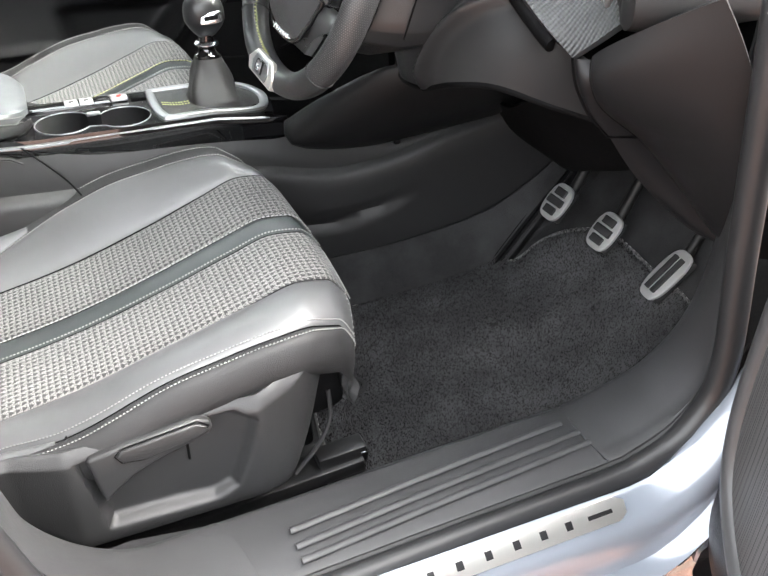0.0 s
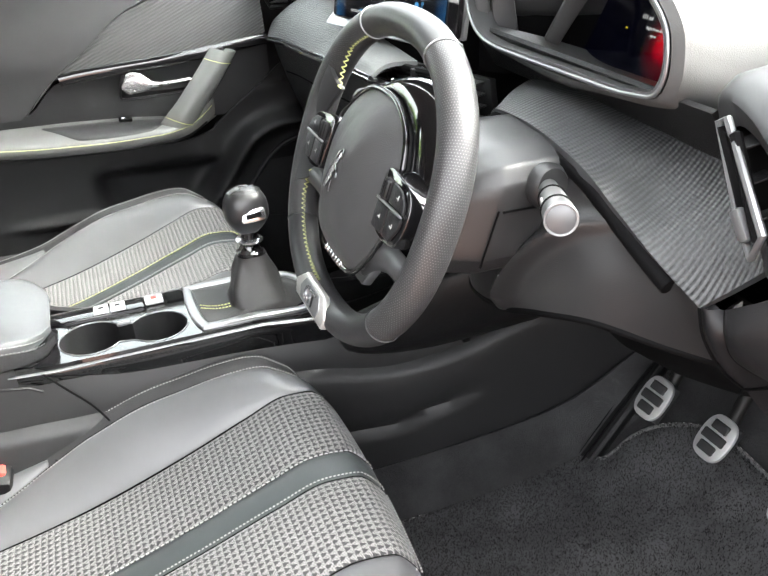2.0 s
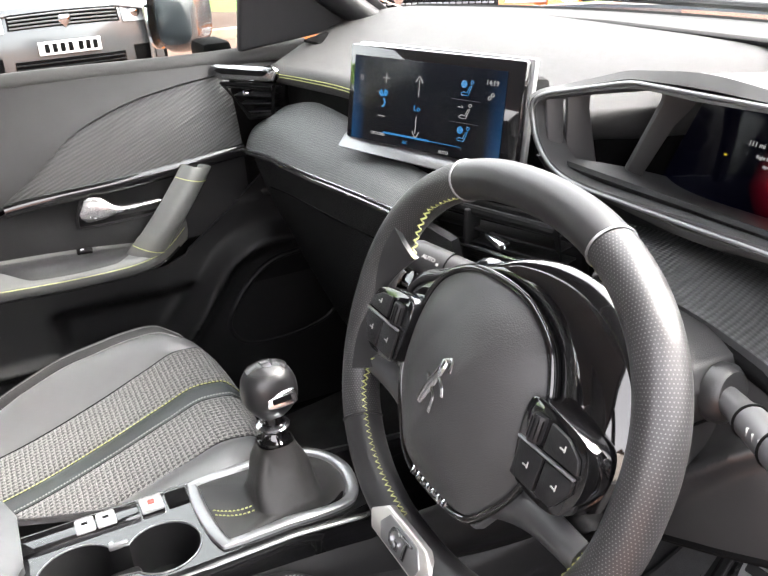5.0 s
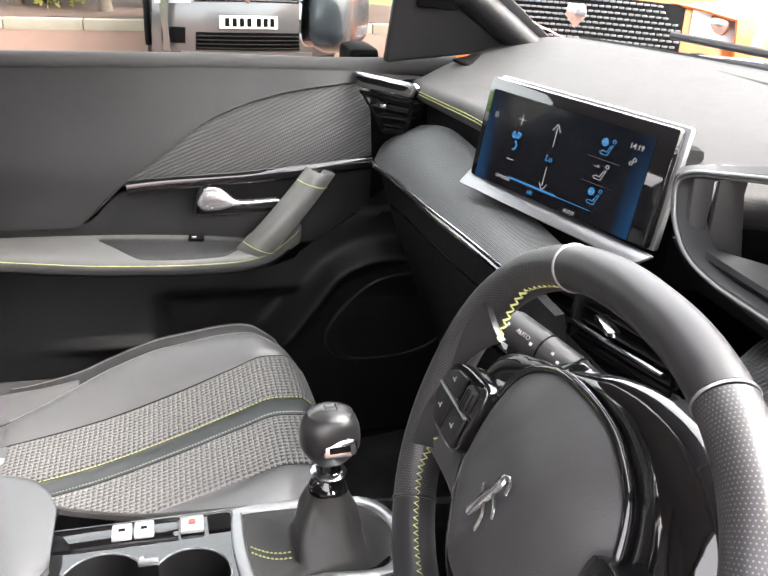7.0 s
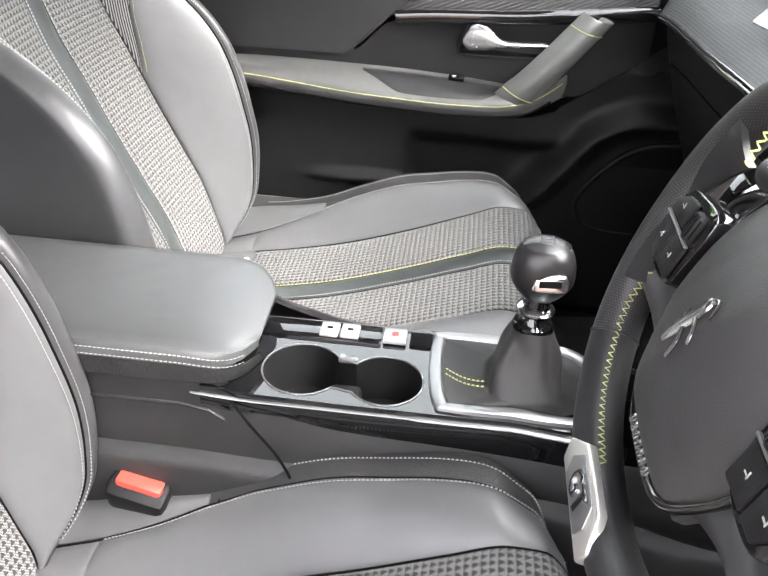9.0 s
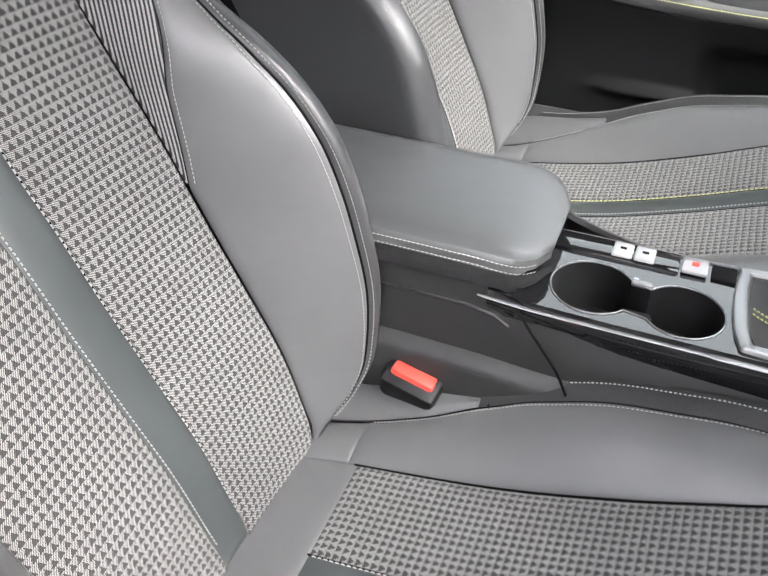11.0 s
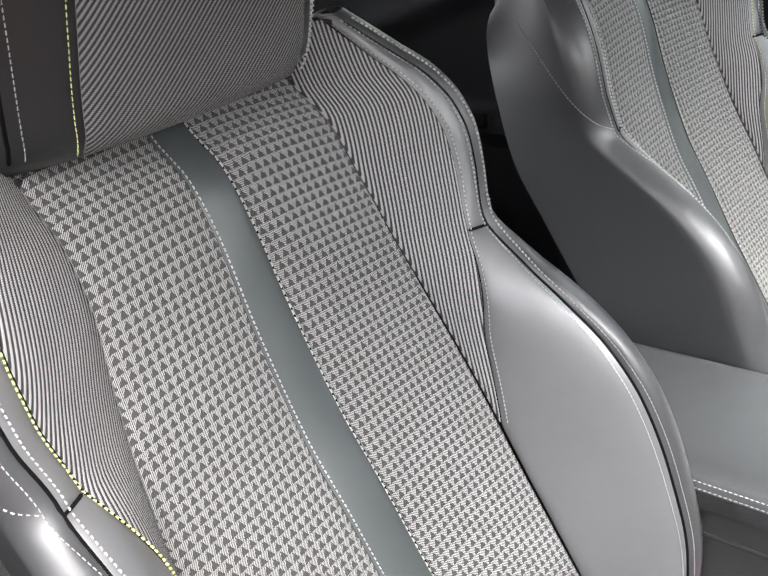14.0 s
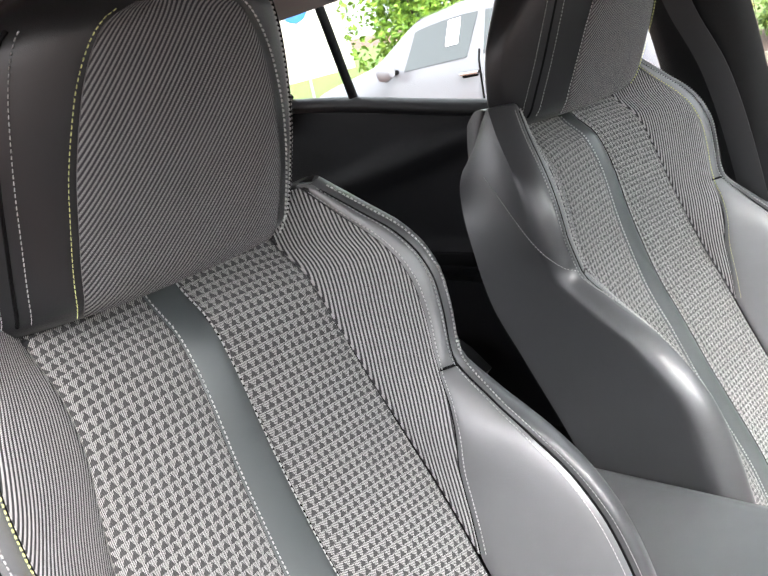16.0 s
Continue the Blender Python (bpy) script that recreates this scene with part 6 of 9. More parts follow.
icon_line(0.225, 0.55, [(0.002, 0.001), (0.003, 0.009), (0.007, 0.007), (0.005, 0.002)], ICON_B, True, 0.0014)
icon_line(0.225, 0.55, [(0.001, -0.002), (0.004, -0.007), (0.002, -0.012), (-0.001, -0.013)], ICON_B, False, 0.0013)
icon_line(0.06, 0.74, [(-0.002, -0.003), (0.002, -0.003), (0.002, 0.003), (-0.002, 0.003)], ICON_W, True)
icon_line(0.92, 0.72, round_(-0.002, -0.002, 0.0020), ICON_W, True)
icon_line(0.92, 0.72, round_(0.002, 0.002, 0.0020), ICON_W, True)
for v0 in (0.645, 0.395):
    screen_bar(0.77, v0, 0.045, 0.0004, plain("faint_line", (0.05, 0.05, 0.055), 0.4), "divider")

# instrument binnacle
FUNNEL = plain("grey_funnel_plastic", (0.062, 0.062, 0.064), 0.42, grain=0.25, grain_scale=1000)
HOOD = plain("pale_hood_skin", (0.060, 0.060, 0.059), 0.55, grain=0.3, grain_scale=900)
bin_ = thing("instrument_binnacle", "grey hooded instrument binnacle with a silver-edged mouth", "instrument cluster", at=Matrix.Translation((0.80, -0.32, 1.08)))
mouth = [(-0.085, 1.199), (-0.108, 1.211), (-0.239, 1.241), (-0.437, 1.243), (-0.47, 1.230), (-0.494, 1.212), (-0.506, 1.197), (-0.510, 1.16), (-0.497, 1.135), (-0.436, 1.128), (-0.27, 1.125), (-0.179, 1.124), (-0.146, 1.127), (-0.119, 1.135), (-0.096, 1.157)]
mp = []
for (y0, z0), (y1, z1) in zip(mouth, mouth[1:] + mouth[:1]):
    n_ = max(2, round(math.hypot(y1 - y0, z1 - z0) / 0.0095))
    mp += [Vector((0.732, y0 + (y1 - y0) * k / n_, z0 + (z1 - z0) * k / n_)) for k in range(n_)]
for _ in range(2):
    mp = [(mp[i - 1] + mp[i] * 2 + mp[(i + 1) % len(mp)]) / 4 for i in range(len(mp))]
part("mouth_trim", tube(mp, 0.0022, 10, closed=True), SILVER, bin_, "thin silver edge")
cm = Vector((0.73, -0.32, 1.19))
def drawn_back(p, dx, wide, tall, drop):
    """A point of the mouth carried back into the dash; the lower half sinks with the depth."""
    return Vector((p.x + dx, cm.y + (p.y - cm.y) * wide, cm.z + (p.z - cm.z) * tall - (drop if p.z < cm.z else drop * 0.25)))


rows = [[p + (p - cm).normalized() * 0.005 for p in mp], [p + (p - cm).normalized() * 0.016 + Vector((0.006, 0, 0)) for p in mp], [drawn_back(p, 0.09, 1.10, 1.06, 0.035) for p in mp], [drawn_back(p, 0.22, 1.06, 1.0, 0.075) for p in mp], [drawn_back(p, 0.30, 1.0, 0.9, 0.09) for p in mp]]
cut = [i for i, p in enumerate(mp) if p.y > -0.122 and 1.135 < p.z < 1.225]


def open_ring(rows, skip, first):
    """A ring-shaped skin with a see-through opening on the side of the listed points, from the given row on."""
    bm = lattice(rows, wrap=True)
    bm.faces.ensure_lookup_table()
    n = len(rows[0])
    gone = [bm.faces[r * n + j] for r in range(first, len(rows) - 1) for j in range(n) if j in skip and (j + 1) % n in skip]
    bmesh.ops.delete(bm, geom=gone, context="FACES")
    bmesh.ops.solidify(bm, geom=bm.faces[:], thickness=0.003)
    return bm


part("hood", open_ring(rows, cut, 1), HOOD, bin_, "soft pale grey hood")
rows = [[p - (p - cm).normalized() * 0.003 for p in mp], [drawn_back(p, 0.03, 0.97, 0.90, 0.006) for p in mp], [drawn_back(p, 0.11, 0.99, 0.86, 0.034) for p in mp], [drawn_back(p, 0.185, 1.02, 0.86, 0.062) for p in mp]]
part("inner_funnel", open_ring(rows, cut, 1), FUNNEL, bin_, "dark grey inner funnel")
CK = Vector((0.948, -0.318, 0)).normalized()


def cheek(outline, name, material, label=""):
    """A moulded piece of the left cheek, from (depth, height) pairs."""
    q = [Vector((0.738, -0.104, 0)) + CK * a + Vector((0, 0, z)) for a, z in outline]
    return part(name, slab(q, (0, 0, 0), Vector((0.318, 0.948, 0)) * 0.010, 0.003), material, bin_, label)


cheek([(0.000, 1.212), (0.020, 1.216), (0.022, 1.120), (0.004, 1.128)], "cheek_lip", FUNNEL)
cheek([(0.024, 1.216), (0.052, 1.214), (0.050, 1.190), (0.062, 1.119), (0.025, 1.116)], "cheek_post", FUNNEL, "grey post inside the mouth")
cheek([(0.024, 1.115), (0.063, 1.1175), (0.095, 1.113), (0.113, 1.101), (0.134, 1.091), (0.150, 1.080), (0.150, 1.060), (0.10, 1.075), (0.04, 1.100)], "cheek_rail", FUNNEL)
cheek([(0.096, 1.1145), (0.134, 1.188), (0.136, 1.215), (0.185, 1.215), (0.172, 1.180), (0.150, 1.160), (0.136, 1.138), (0.114, 1.1025)], "cheek_strut", HOOD, "slanting pale strut beside the display")
dm, nt, b = nodes_of("display_red")
gu, gv = uv_split(nt)
d1 = math_node(nt, "SUBTRACT", gu, 0.405)
d2 = math_node(nt, "MULTIPLY", math_node(nt, "SUBTRACT", gv, 0.55), 0.8)
rr = math_node(nt, "ADD", math_node(nt, "MULTIPLY", d1, d1), math_node(nt, "MULTIPLY", d2, math_node(nt, "MULTIPLY", d2, 0.06)))
link(nt, ramp(nt, rr, [(0.0, (0.5, 0.0, 0.012)), (0.003, (0.07, 0.0, 0.003)), (0.010, (0.0, 0.0, 0.001))]), b.inputs["Emission Color"])
b.inputs["Emission Strength"].default_value = 0.07
b.inputs["Base Color"].default_value = (0.003, 0.003, 0.004, 1)
b.inputs["Specular IOR Level"].default_value = 0.15
b.inputs["Roughness"].default_value = 0.12
D0 = Matrix.Translation((0.918, -0.31, 1.128)) @ Matrix((Vector((0, -1, 0)), Vector((0.25, 0, 0.97)).normalized(), Vector((-0.97, 0, 0.25)).normalized())).transposed().to_4x4()
bm = bmesh.new()
uvl = bm.loops.layers.uv.verify()
f = bm.faces.new([bm.verts.new(D0 @ Vector((x, y, 0))) for x, y in ((-0.205, -0.062), (0.215, -0.062), (0.205, 0.062), (-0.165, 0.062))])
for lp, uv in zip(f.loops, ((0, 0), (1, 0), (1, 1), (0, 1))):
    lp[uvl].uv = uv
part("cluster_display", bm, dm, bin_, "dark digital display with a red glow", smooth=False)


def cluster_text(text, x, y, size, m_):
    lettering(text, size, m_, bin_, bin_.matrix_basis.inverted() @ D0 @ pose(x, y, 0.001), "cluster_text")


cluster_text("111 mi", -0.082, 0.020, 0.008, ICON_W)
cluster_text("Right front door", -0.060, 0.008, 0.0056, ICON_W)
cluster_text("open", -0.062, 0.000, 0.0056, ICON_W)
part("car_icon", box((0.004, 0.014, 0.0006), (0, 0, 0), 0.0002, None), ICON_W, bin_, local=True).matrix_basis = bin_.matrix_basis.inverted() @ D0 @ pose(-0.062, 0.038, 0.001)
part("warning_icon", box((0.0035, 0.0022, 0.0006), (0, 0, 0), 0.0002, None), glowing("amber_pixels", (0.9, 0.7, 0.05), 0.05), bin_, local=True).matrix_basis = bin_.matrix_basis.inverted() @ D0 @ pose(-0.118, 0.002, 0.001)
part("speed_icon", tube([(-0.010, -0.010, 0), (0.010, -0.010, 0), (0.010, 0.014, 0), (-0.010, 0.014, 0)], 0.0012, 6, closed=True), ICON_W, bin_, local=True).matrix_basis = bin_.matrix_basis.inverted() @ D0 @ pose(0.095, 0.015, 0.001)
# driver side band, knee panel, column
COLUMN = plain("satin_column_plastic", (0.021, 0.021, 0.0217), 0.31, grain=0.25, grain_scale=1000)
lo_e = [(0.690, -0.247, 1.060), (0.672, -0.300, 1.084), (0.672, -0.383, 1.086), (0.675, -0.468, 1.070), (0.683, -0.515, 1.043), (0.690, -0.578, 1.011), (0.697, -0.632, 0.988)]
up_e = [(0.770, -0.205, 1.085), (0.775, -0.292, 1.092), (0.780, -0.40, 1.086), (0.785, -0.49, 1.084), (0.782, -0.56, 1.080), (0.768, -0.61, 1.070), (0.745, -0.670, 1.044)]
LO, UP = spline(lo_e, 50), spline(up_e, 50)
rows = []
for i, (a, c) in enumerate(zip(LO, UP)):
    s = i / 49
    row = []
    for k in np.linspace(0, 1, 18):
        p = a.lerp(c, k)
        dip = -0.020 * math.sin(k * math.pi) * math.exp(-((s - 0.62) / 0.22) ** 2) + 0.006 * math.sin(k * math.pi) * (s < 0.5)
        row.append((p.x, p.y, p.z + dip))
    rows.append(row)
part("driver_band", lattice(rows, thick=0.008, out=(-1, 0, 1)), CARBON, dash, "ribbed carbon-look band round the column")
# added near-black bar that paints the deep shadow between band and column
part("band_shadow_bar", tube([(p.x + 0.006, p.y + 0.003, p.z - 0.014) for p in LO[:44]], 0.010, 10), PLASTIC_DEEP, dash, "near-black bar drawn as the shadow under the band")
part("under_binnacle", lattice([[(0.745 + 0.04 * k, y, 1.135 - 0.06 * k) for k in np.linspace(0, 1, 5)] for y in np.linspace(-0.08, -0.56, 16)], thick=0.006, out=(-1, 0, 0)), PLASTIC, dash, "black ledge under the binnacle")
ARCH = [Vector((q.y, q.z)) for q in spline([(0, -0.380, 0.870), (0, -0.400, 0.910), (0, -0.418, 0.940), (0, -0.446, 0.978), (0, -0.485, 1.016), (0, -0.53, 1.032)], 60)]
kp_t = spline([(0.690, -0.20, 1.035), (0.668, -0.30, 1.055), (0.672, -0.40, 1.062), (0.680, -0.47, 1.050), (0.690, -0.52, 1.024), (0.698, -0.58, 0.998), (0.712, -0.635, 0.978)], 110)
kp_b = spline([(0.700, -0.20, 0.862), (0.640, -0.30, 0.862), (0.638, -0.38, 0.872), (0.642, -0.455, 0.902), (0.668, -0.52, 0.918), (0.720, -0.575, 0.905), (0.79, -0.635, 0.888)], 110)


def arch_rise(y, z):
    """A rounded ridge that follows the arch, fading at its ends."""
    best, at = 9.0, 0
    for k, q in enumerate(ARCH):
        d = math.hypot(y - q.x, z - q.y)
        if d < best:
            best, at = d, k
    q0, q1 = ARCH[max(0, at - 1)], ARCH[min(len(ARCH) - 1, at + 1)]
    side_ = (q1.x - q0.x) * (z - q0.y) - (q1.y - q0.y) * (y - q0.x)
    d = best if side_ > 0 else -best
    end = min(1.0, at / 9) * min(1.0, (len(ARCH) - 1 - at) / 16)
    return end * 0.020 * math.exp(-(d / 0.010) ** 2)


kp_t, kp_b = [[p[j] for j in range(0, len(p))] for p in (kp_t, kp_b)]
rows = []
for i, (a, c) in enumerate(zip(kp_t, kp_b)):
    s = i / (len(kp_t) - 1)
    row = []
    for k in np.linspace(0, 1, 84):
        p = a.lerp(c, k)
        row.append((p.x - arch_rise(p.y, p.z) - 0.030 * math.sin(k * math.pi) * (1 - s), p.y, p.z))
    rows.append(row)
part("knee_panel", lattice(rows, thick=0.008, out=(-1, 0, 0)), COLUMN, dash, "moulded black knee panel with an arched ridge")
part("knee_edge", tube([p + Vector((0.002, 0, 0.001)) for p in kp_b], 0.0045, 8), PLASTIC_DEEP, dash)
FL = [(0.735, -0.556, 0.962), (0.738, -0.615, 0.955), (0.772, -0.622, 0.905), (0.768, -0.580, 0.900)]
part("fuse_lid", tube(FL, 0.0012, 6, closed=True), PLASTIC_DEEP, dash, "seam of a small lid")
part("knee_pocket", box((0.008, 0.022, 0.030), (0.742, -0.585, 0.928), 0.003, pose(0, 0, 0, 15, -28, 0)), PLASTIC_DEEP, dash)
# the end of the dash beside the door
L1 = spline([(0.698, -0.630, 0.986), (0.706, -0.632, 0.955), (0.730, -0.635, 0.915), (0.757, -0.638, 0.888)], 16)
L2 = spline([(0.716, -0.642, 0.986), (0.709, -0.655, 0.966), (0.735, -0.648, 0.930), (0.797, -0.643, 0.884)], 16)
pr = L2 + spline([(0.80, -0.643, 0.882), (0.86, -0.655, 0.82), (0.913, -0.682, 0.752), (0.935, -0.705, 0.732)], 16)[1:]
ot = spline([(0.775, -0.765, 1.075), (0.800, -0.780, 1.030), (0.835, -0.790, 0.965), (0.870, -0.795, 0.905), (0.905, -0.795, 0.845), (0.935, -0.790, 0.790), (0.950, -0.780, 0.750)], len(pr))
rows = []
for a, c in zip(pr, ot):
    d = c - a
    row = [a + Vector((0.020, 0.008, 0)), a + Vector((0.006, 0.003, 0))]
    for k in np.linspace(0, 1, 20):
        lift = 0.020 * (1 - math.exp(-k / 0.07)) + 0.012 * math.sin(k * math.pi)
        row.append(a + d * k + Vector((-0.85, -0.30, 0.25)) * lift)
    rows.append(row)
END = plain("grained_end_plastic", (0.013, 0.013, 0.0138), 0.45, spec=0.3, grain=0.25, grain_scale=1000)
part("end_cover", lattice(rows, thick=0.006, out=(-1, 0, 0)), END, dash, "grained dark end cover facing the door")
part("cover_strip", lattice([[a.lerp(b, k) + Vector((0.004 - 0.006 * math.sin(k * math.pi), 0, 0)) for k in np.linspace(0, 1, 8)] for a, b in zip(L1, L2)], thick=0.006, out=(-1, 0, 0)), PLASTIC_GREY, dash, "dark strip beside the end cover")
C1 = spline([(0.760, -0.638, 0.884), (0.805, -0.636, 0.83), (0.86, -0.640, 0.775), (0.905, -0.655, 0.735)], 16)
C2 = spline([(0.800, -0.644, 0.879), (0.86, -0.656, 0.815), (0.912, -0.683, 0.748), (0.935, -0.706, 0.728)], 16)
part("cover_strip", lattice([[a.lerp(b, k) + Vector((0.004 - 0.004 * math.sin(k * math.pi), 0, 0)) for k in np.linspace(0, 1, 8)] for a, b in zip(C1, C2)], thick=0.006, out=(-1, 0, 0)), PLASTIC_GREY, dash)
for line in (L1, L2):
    part("cover_seam", tube([p + Vector((0.001, 0, 0)) for p in line], 0.0016, 6), PLASTIC_DEEP, dash)
part("cover_seam", tube([(0.757, -0.639, 0.8865), (0.799, -0.645, 0.8815)], 0.0014, 6), PLASTIC_DEEP, dash)

low = spline([(0.90, -0.20, 0.70), (0.86, -0.33, 0.73), (0.82, -0.45, 0.79), (0.80, -0.55, 0.84), (0.80, -0.635, 0.886)], 20)
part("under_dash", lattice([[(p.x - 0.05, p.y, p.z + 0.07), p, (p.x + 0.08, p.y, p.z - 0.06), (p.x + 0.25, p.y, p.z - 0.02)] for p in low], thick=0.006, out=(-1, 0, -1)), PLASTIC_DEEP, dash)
rows = []
for a, c in zip(spline([(0.79, -0.47, 0.895), (0.80, -0.55, 0.888), (0.80, -0.64, 0.886)], 12), spline([(0.955, -0.47, 0.74), (0.96, -0.58, 0.73), (0.93, -0.70, 0.735)], 12)):
    rows.append([a.lerp(c, k) for k in np.linspace(0, 1, 10)])
part("lower_cover", lattice(rows, thick=0.01, out=(-1, 0, -0.3)), PLASTIC, dash, "black cover under the dash")
# pod with the driver's side vent
pod_f = [(0.738, -0.572, 1.150), (0.728, -0.600, 1.166), (0.712, -0.66, 1.150), (0.700, -0.705, 1.105), (0.703, -0.715, 1.055), (0.718, -0.685, 1.030), (0.735, -0.655, 1.040), (0.742, -0.60, 1.100)]
pf = spline(pod_f, 48, closed=True)
pc = Vector((0.72, -0.645, 1.10))
rows = [[pc + (p - pc) * 0.62 + Vector((0.004, 0, 0)) for p in pf], [pc + (p - pc) * 0.90 + Vector((-0.003, 0, 0)) for p in pf], pf, [pc + (p - pc) * 1.10 + Vector((0.018, 0, 0.004)) for p in pf], [pc + (p - pc) * 1.18 + Vector((0.09, -0.01, 0.010)) for p in pf], [pc + (p - pc) * 1.15 + Vector((0.25, -0.01, 0.010)) for p in pf]]
part("vent_pod", lattice(rows, wrap=True), plain("pod_skin", (0.017, 0.017, 0.0175), 0.45, grain=0.2, grain_scale=1100), dash, "soft dark pod round the side vent")
sv, *_ = air_vent([(0.720, -0.603, 1.140), (0.712, -0.625, 1.140), (0.700, -0.680, 1.072), (0.710, -0.662, 1.066)], 3, "slim black side vent")
part("vent_bezel", tube([(0.722, -0.594, 1.142), (0.714, -0.612, 1.150), (0.692, -0.690, 1.082), (0.699, -0.676, 1.056), (0.712, -0.640, 1.080)], 0.0036, 8, closed=True), SILVER, sv, "chrome side vent bezel")
part("vent_tab", box((0.010, 0.012, 0.028), (0.700, -0.660, 1.078), 0.003, pose(0, 0, 0, -38, 0, 0)), SILVER, sv)

# steering column
STALK = plain("grey_stalk_plastic", (0.075, 0.075, 0.078), 0.36, spec=0.6)
col = thing("steering_column", "black grained steering column shroud with a round boss on its side", "steering column", at=Matrix.Translation((0.62, -0.35, 0.95)))
sect = [(-0.25, 1.060), (-0.33, 1.086), (-0.405, 1.080), (-0.436, 1.068), (-0.4445, 1.052), (-0.4405, 0.972), (-0.425, 0.950), (-0.34, 0.915), (-0.255, 0.940), (-0.236, 1.0)]
sect = [(y0 + (y1 - y0) * k / 6, z0 + (z1 - z0) * k / 6) for (y0, z0), (y1, z1) in zip(sect, sect[1:] + sect[:1]) for k in range(6)]
rows = []
for x, g in ((0.552, 0.80), (0.560, 0.86), (0.594, 0.985), (0.600, 1.0), (0.62, 1.0), (0.66, 1.005), (0.70, 1.01), (0.74, 1.01)):
    rows.append([(x + 0.24 * (z - 1.02), -0.34 + (y + 0.34) * g, 1.0 + (z - 1.0) * g) for y, z in sect])
sh = lattice(rows, wrap=True)
sh.verts.ensure_lookup_table()
sh.faces.new([sh.verts[i] for i in range(len(sect))])
part("shroud", sh, COLUMN, col, "grained two-piece shroud")
part("shroud_gap", tube([(0.604, -0.4445, 1.024), (0.72, -0.4455, 1.022)], 0.0012, 6), PLASTIC_DEEP, col)
part("shroud_gap", tube([(0.599, -0.4445, 1.026), (0.580, -0.4415, 0.965)], 0.0012, 6), PLASTIC_DEEP, col)
part("stalk_boss", lathe([(0.024, 0.0), (0.024, 0.008), (0.019, 0.014), (0.0, 0.014)], (0.652, -0.442, 1.044), pose(0, 0, 0, 80, 0, 8), 28), COLUMN, col, "round boss of the stalk")
st0, st1 = Vector((0.648, -0.455, 1.046)), Vector((0.602, -0.553, 1.060))
d = (st1 - st0).normalized()
stalk = part("wiper_stalk", tube([st0, st0.lerp(st1, 0.25), st0.lerp(st1, 0.3), st0.lerp(st1, 0.72), st0.lerp(st1, 0.8), st0.lerp(st1, 0.97), st1], [0.010, 0.011, 0.0125, 0.0140, 0.0150, 0.0150, 0.0140], 24), STALK, col, "grey stalk with a ringed end")
part("stalk_ring", tube([st1 + Vector((math.cos(a) * 0.0, 0, 0)) + (d.orthogonal().normalized() * math.cos(a) + d.cross(d.orthogonal().normalized()) * math.sin(a)) * 0.0146 for a in np.linspace(0, 2 * math.pi, 33)[:-1]], 0.0013, 8, closed=True), SILVER, stalk)
part("stalk_cap", lathe([(0.0, 0.003), (0.010, 0.002), (0.0138, 0.0), (0.0138, -0.002)], st1, d.to_track_quat("Z", "Y").to_matrix().to_4x4(), 28), STALK, stalk)
for off in (0.36, 0.74):
    c0 = st0.lerp(st1, off)
    part("stalk_groove", tube([c0 + (d.orthogonal().normalized() * math.cos(a) + d.cross(d.orthogonal().normalized()) * math.sin(a)) * (0.0130 if off < 0.5 else 0.0146) for a in np.linspace(0, 2 * math.pi, 33)[:-1]], 0.0012, 6, closed=True), PLASTIC_DEEP, stalk)
for i, off in enumerate((0.5, 0.58, 0.66)):
    part("stalk_mark", box((0.006, 0.0025, 0.0006), st0.lerp(st1, off) + Vector((-0.0135, 0.0, 0.005)), 0.0002, pose(0, 0, 0, 0, -70, 60)), THREAD, stalk)
STALK_DARK = plain("charcoal_stalk_plastic", (0.022, 0.022, 0.023), 0.40, spec=0.5)
s0, s1 = Vector((0.630, -0.235, 1.040)), Vector((0.574, -0.096, 1.060))
sd = (s1 - s0).normalized()
lst = part("light_stalk", tube([s0.lerp(s1, k) for k in (0, 0.25, 0.40, 0.42, 0.66, 0.67, 0.96, 1.0)], [0.010, 0.012, 0.0145, 0.0160, 0.0165, 0.0172, 0.0172, 0.0150], 24), STALK_DARK, col, "charcoal light stalk with white symbols")
su, sv_ = sd.orthogonal().normalized(), sd.cross(sd.orthogonal().normalized())
for k in (0.41, 0.665):
    part("stalk_groove", tube([s0.lerp(s1, k) + (su * math.cos(a) + sv_ * math.sin(a)) * 0.0169 for a in np.linspace(0, 2 * math.pi, 33)[:-1]], 0.0009, 6, closed=True), PLASTIC_DEEP, lst)
sn_ = (Vector((-0.80, 0, 0.60)) - sd * sd.dot(Vector((-0.80, 0, 0.60)))).normalized()
s_turn = Matrix((-sd, sn_.cross(-sd), sn_)).transposed().to_4x4()
lettering("AUTO", 0.0062, THREAD, col, col.matrix_basis.inverted() @ Matrix.Translation(s0.lerp(s1, 0.80) + sn_ * 0.0174) @ s_turn, "stalk_text")
for k, dv in ((0.93, 0.0), (0.72, -0.003), (0.56, 0.002), (0.50, -0.002)):
    part("stalk_mark", box((0.0030, 0.0030, 0.0008), s0.lerp(s1, k) + sn_ * 0.0170 + sd.cross(sn_) * dv, 0.0002, s_turn), THREAD, lst)

KP_LOW = spline([(0.505, -0.132, 0.726), (0.545, -0.155, 0.704), (0.64, -0.172, 0.698), (0.76, -0.186, 0.714), (0.868, -0.198, 0.733)], 40)
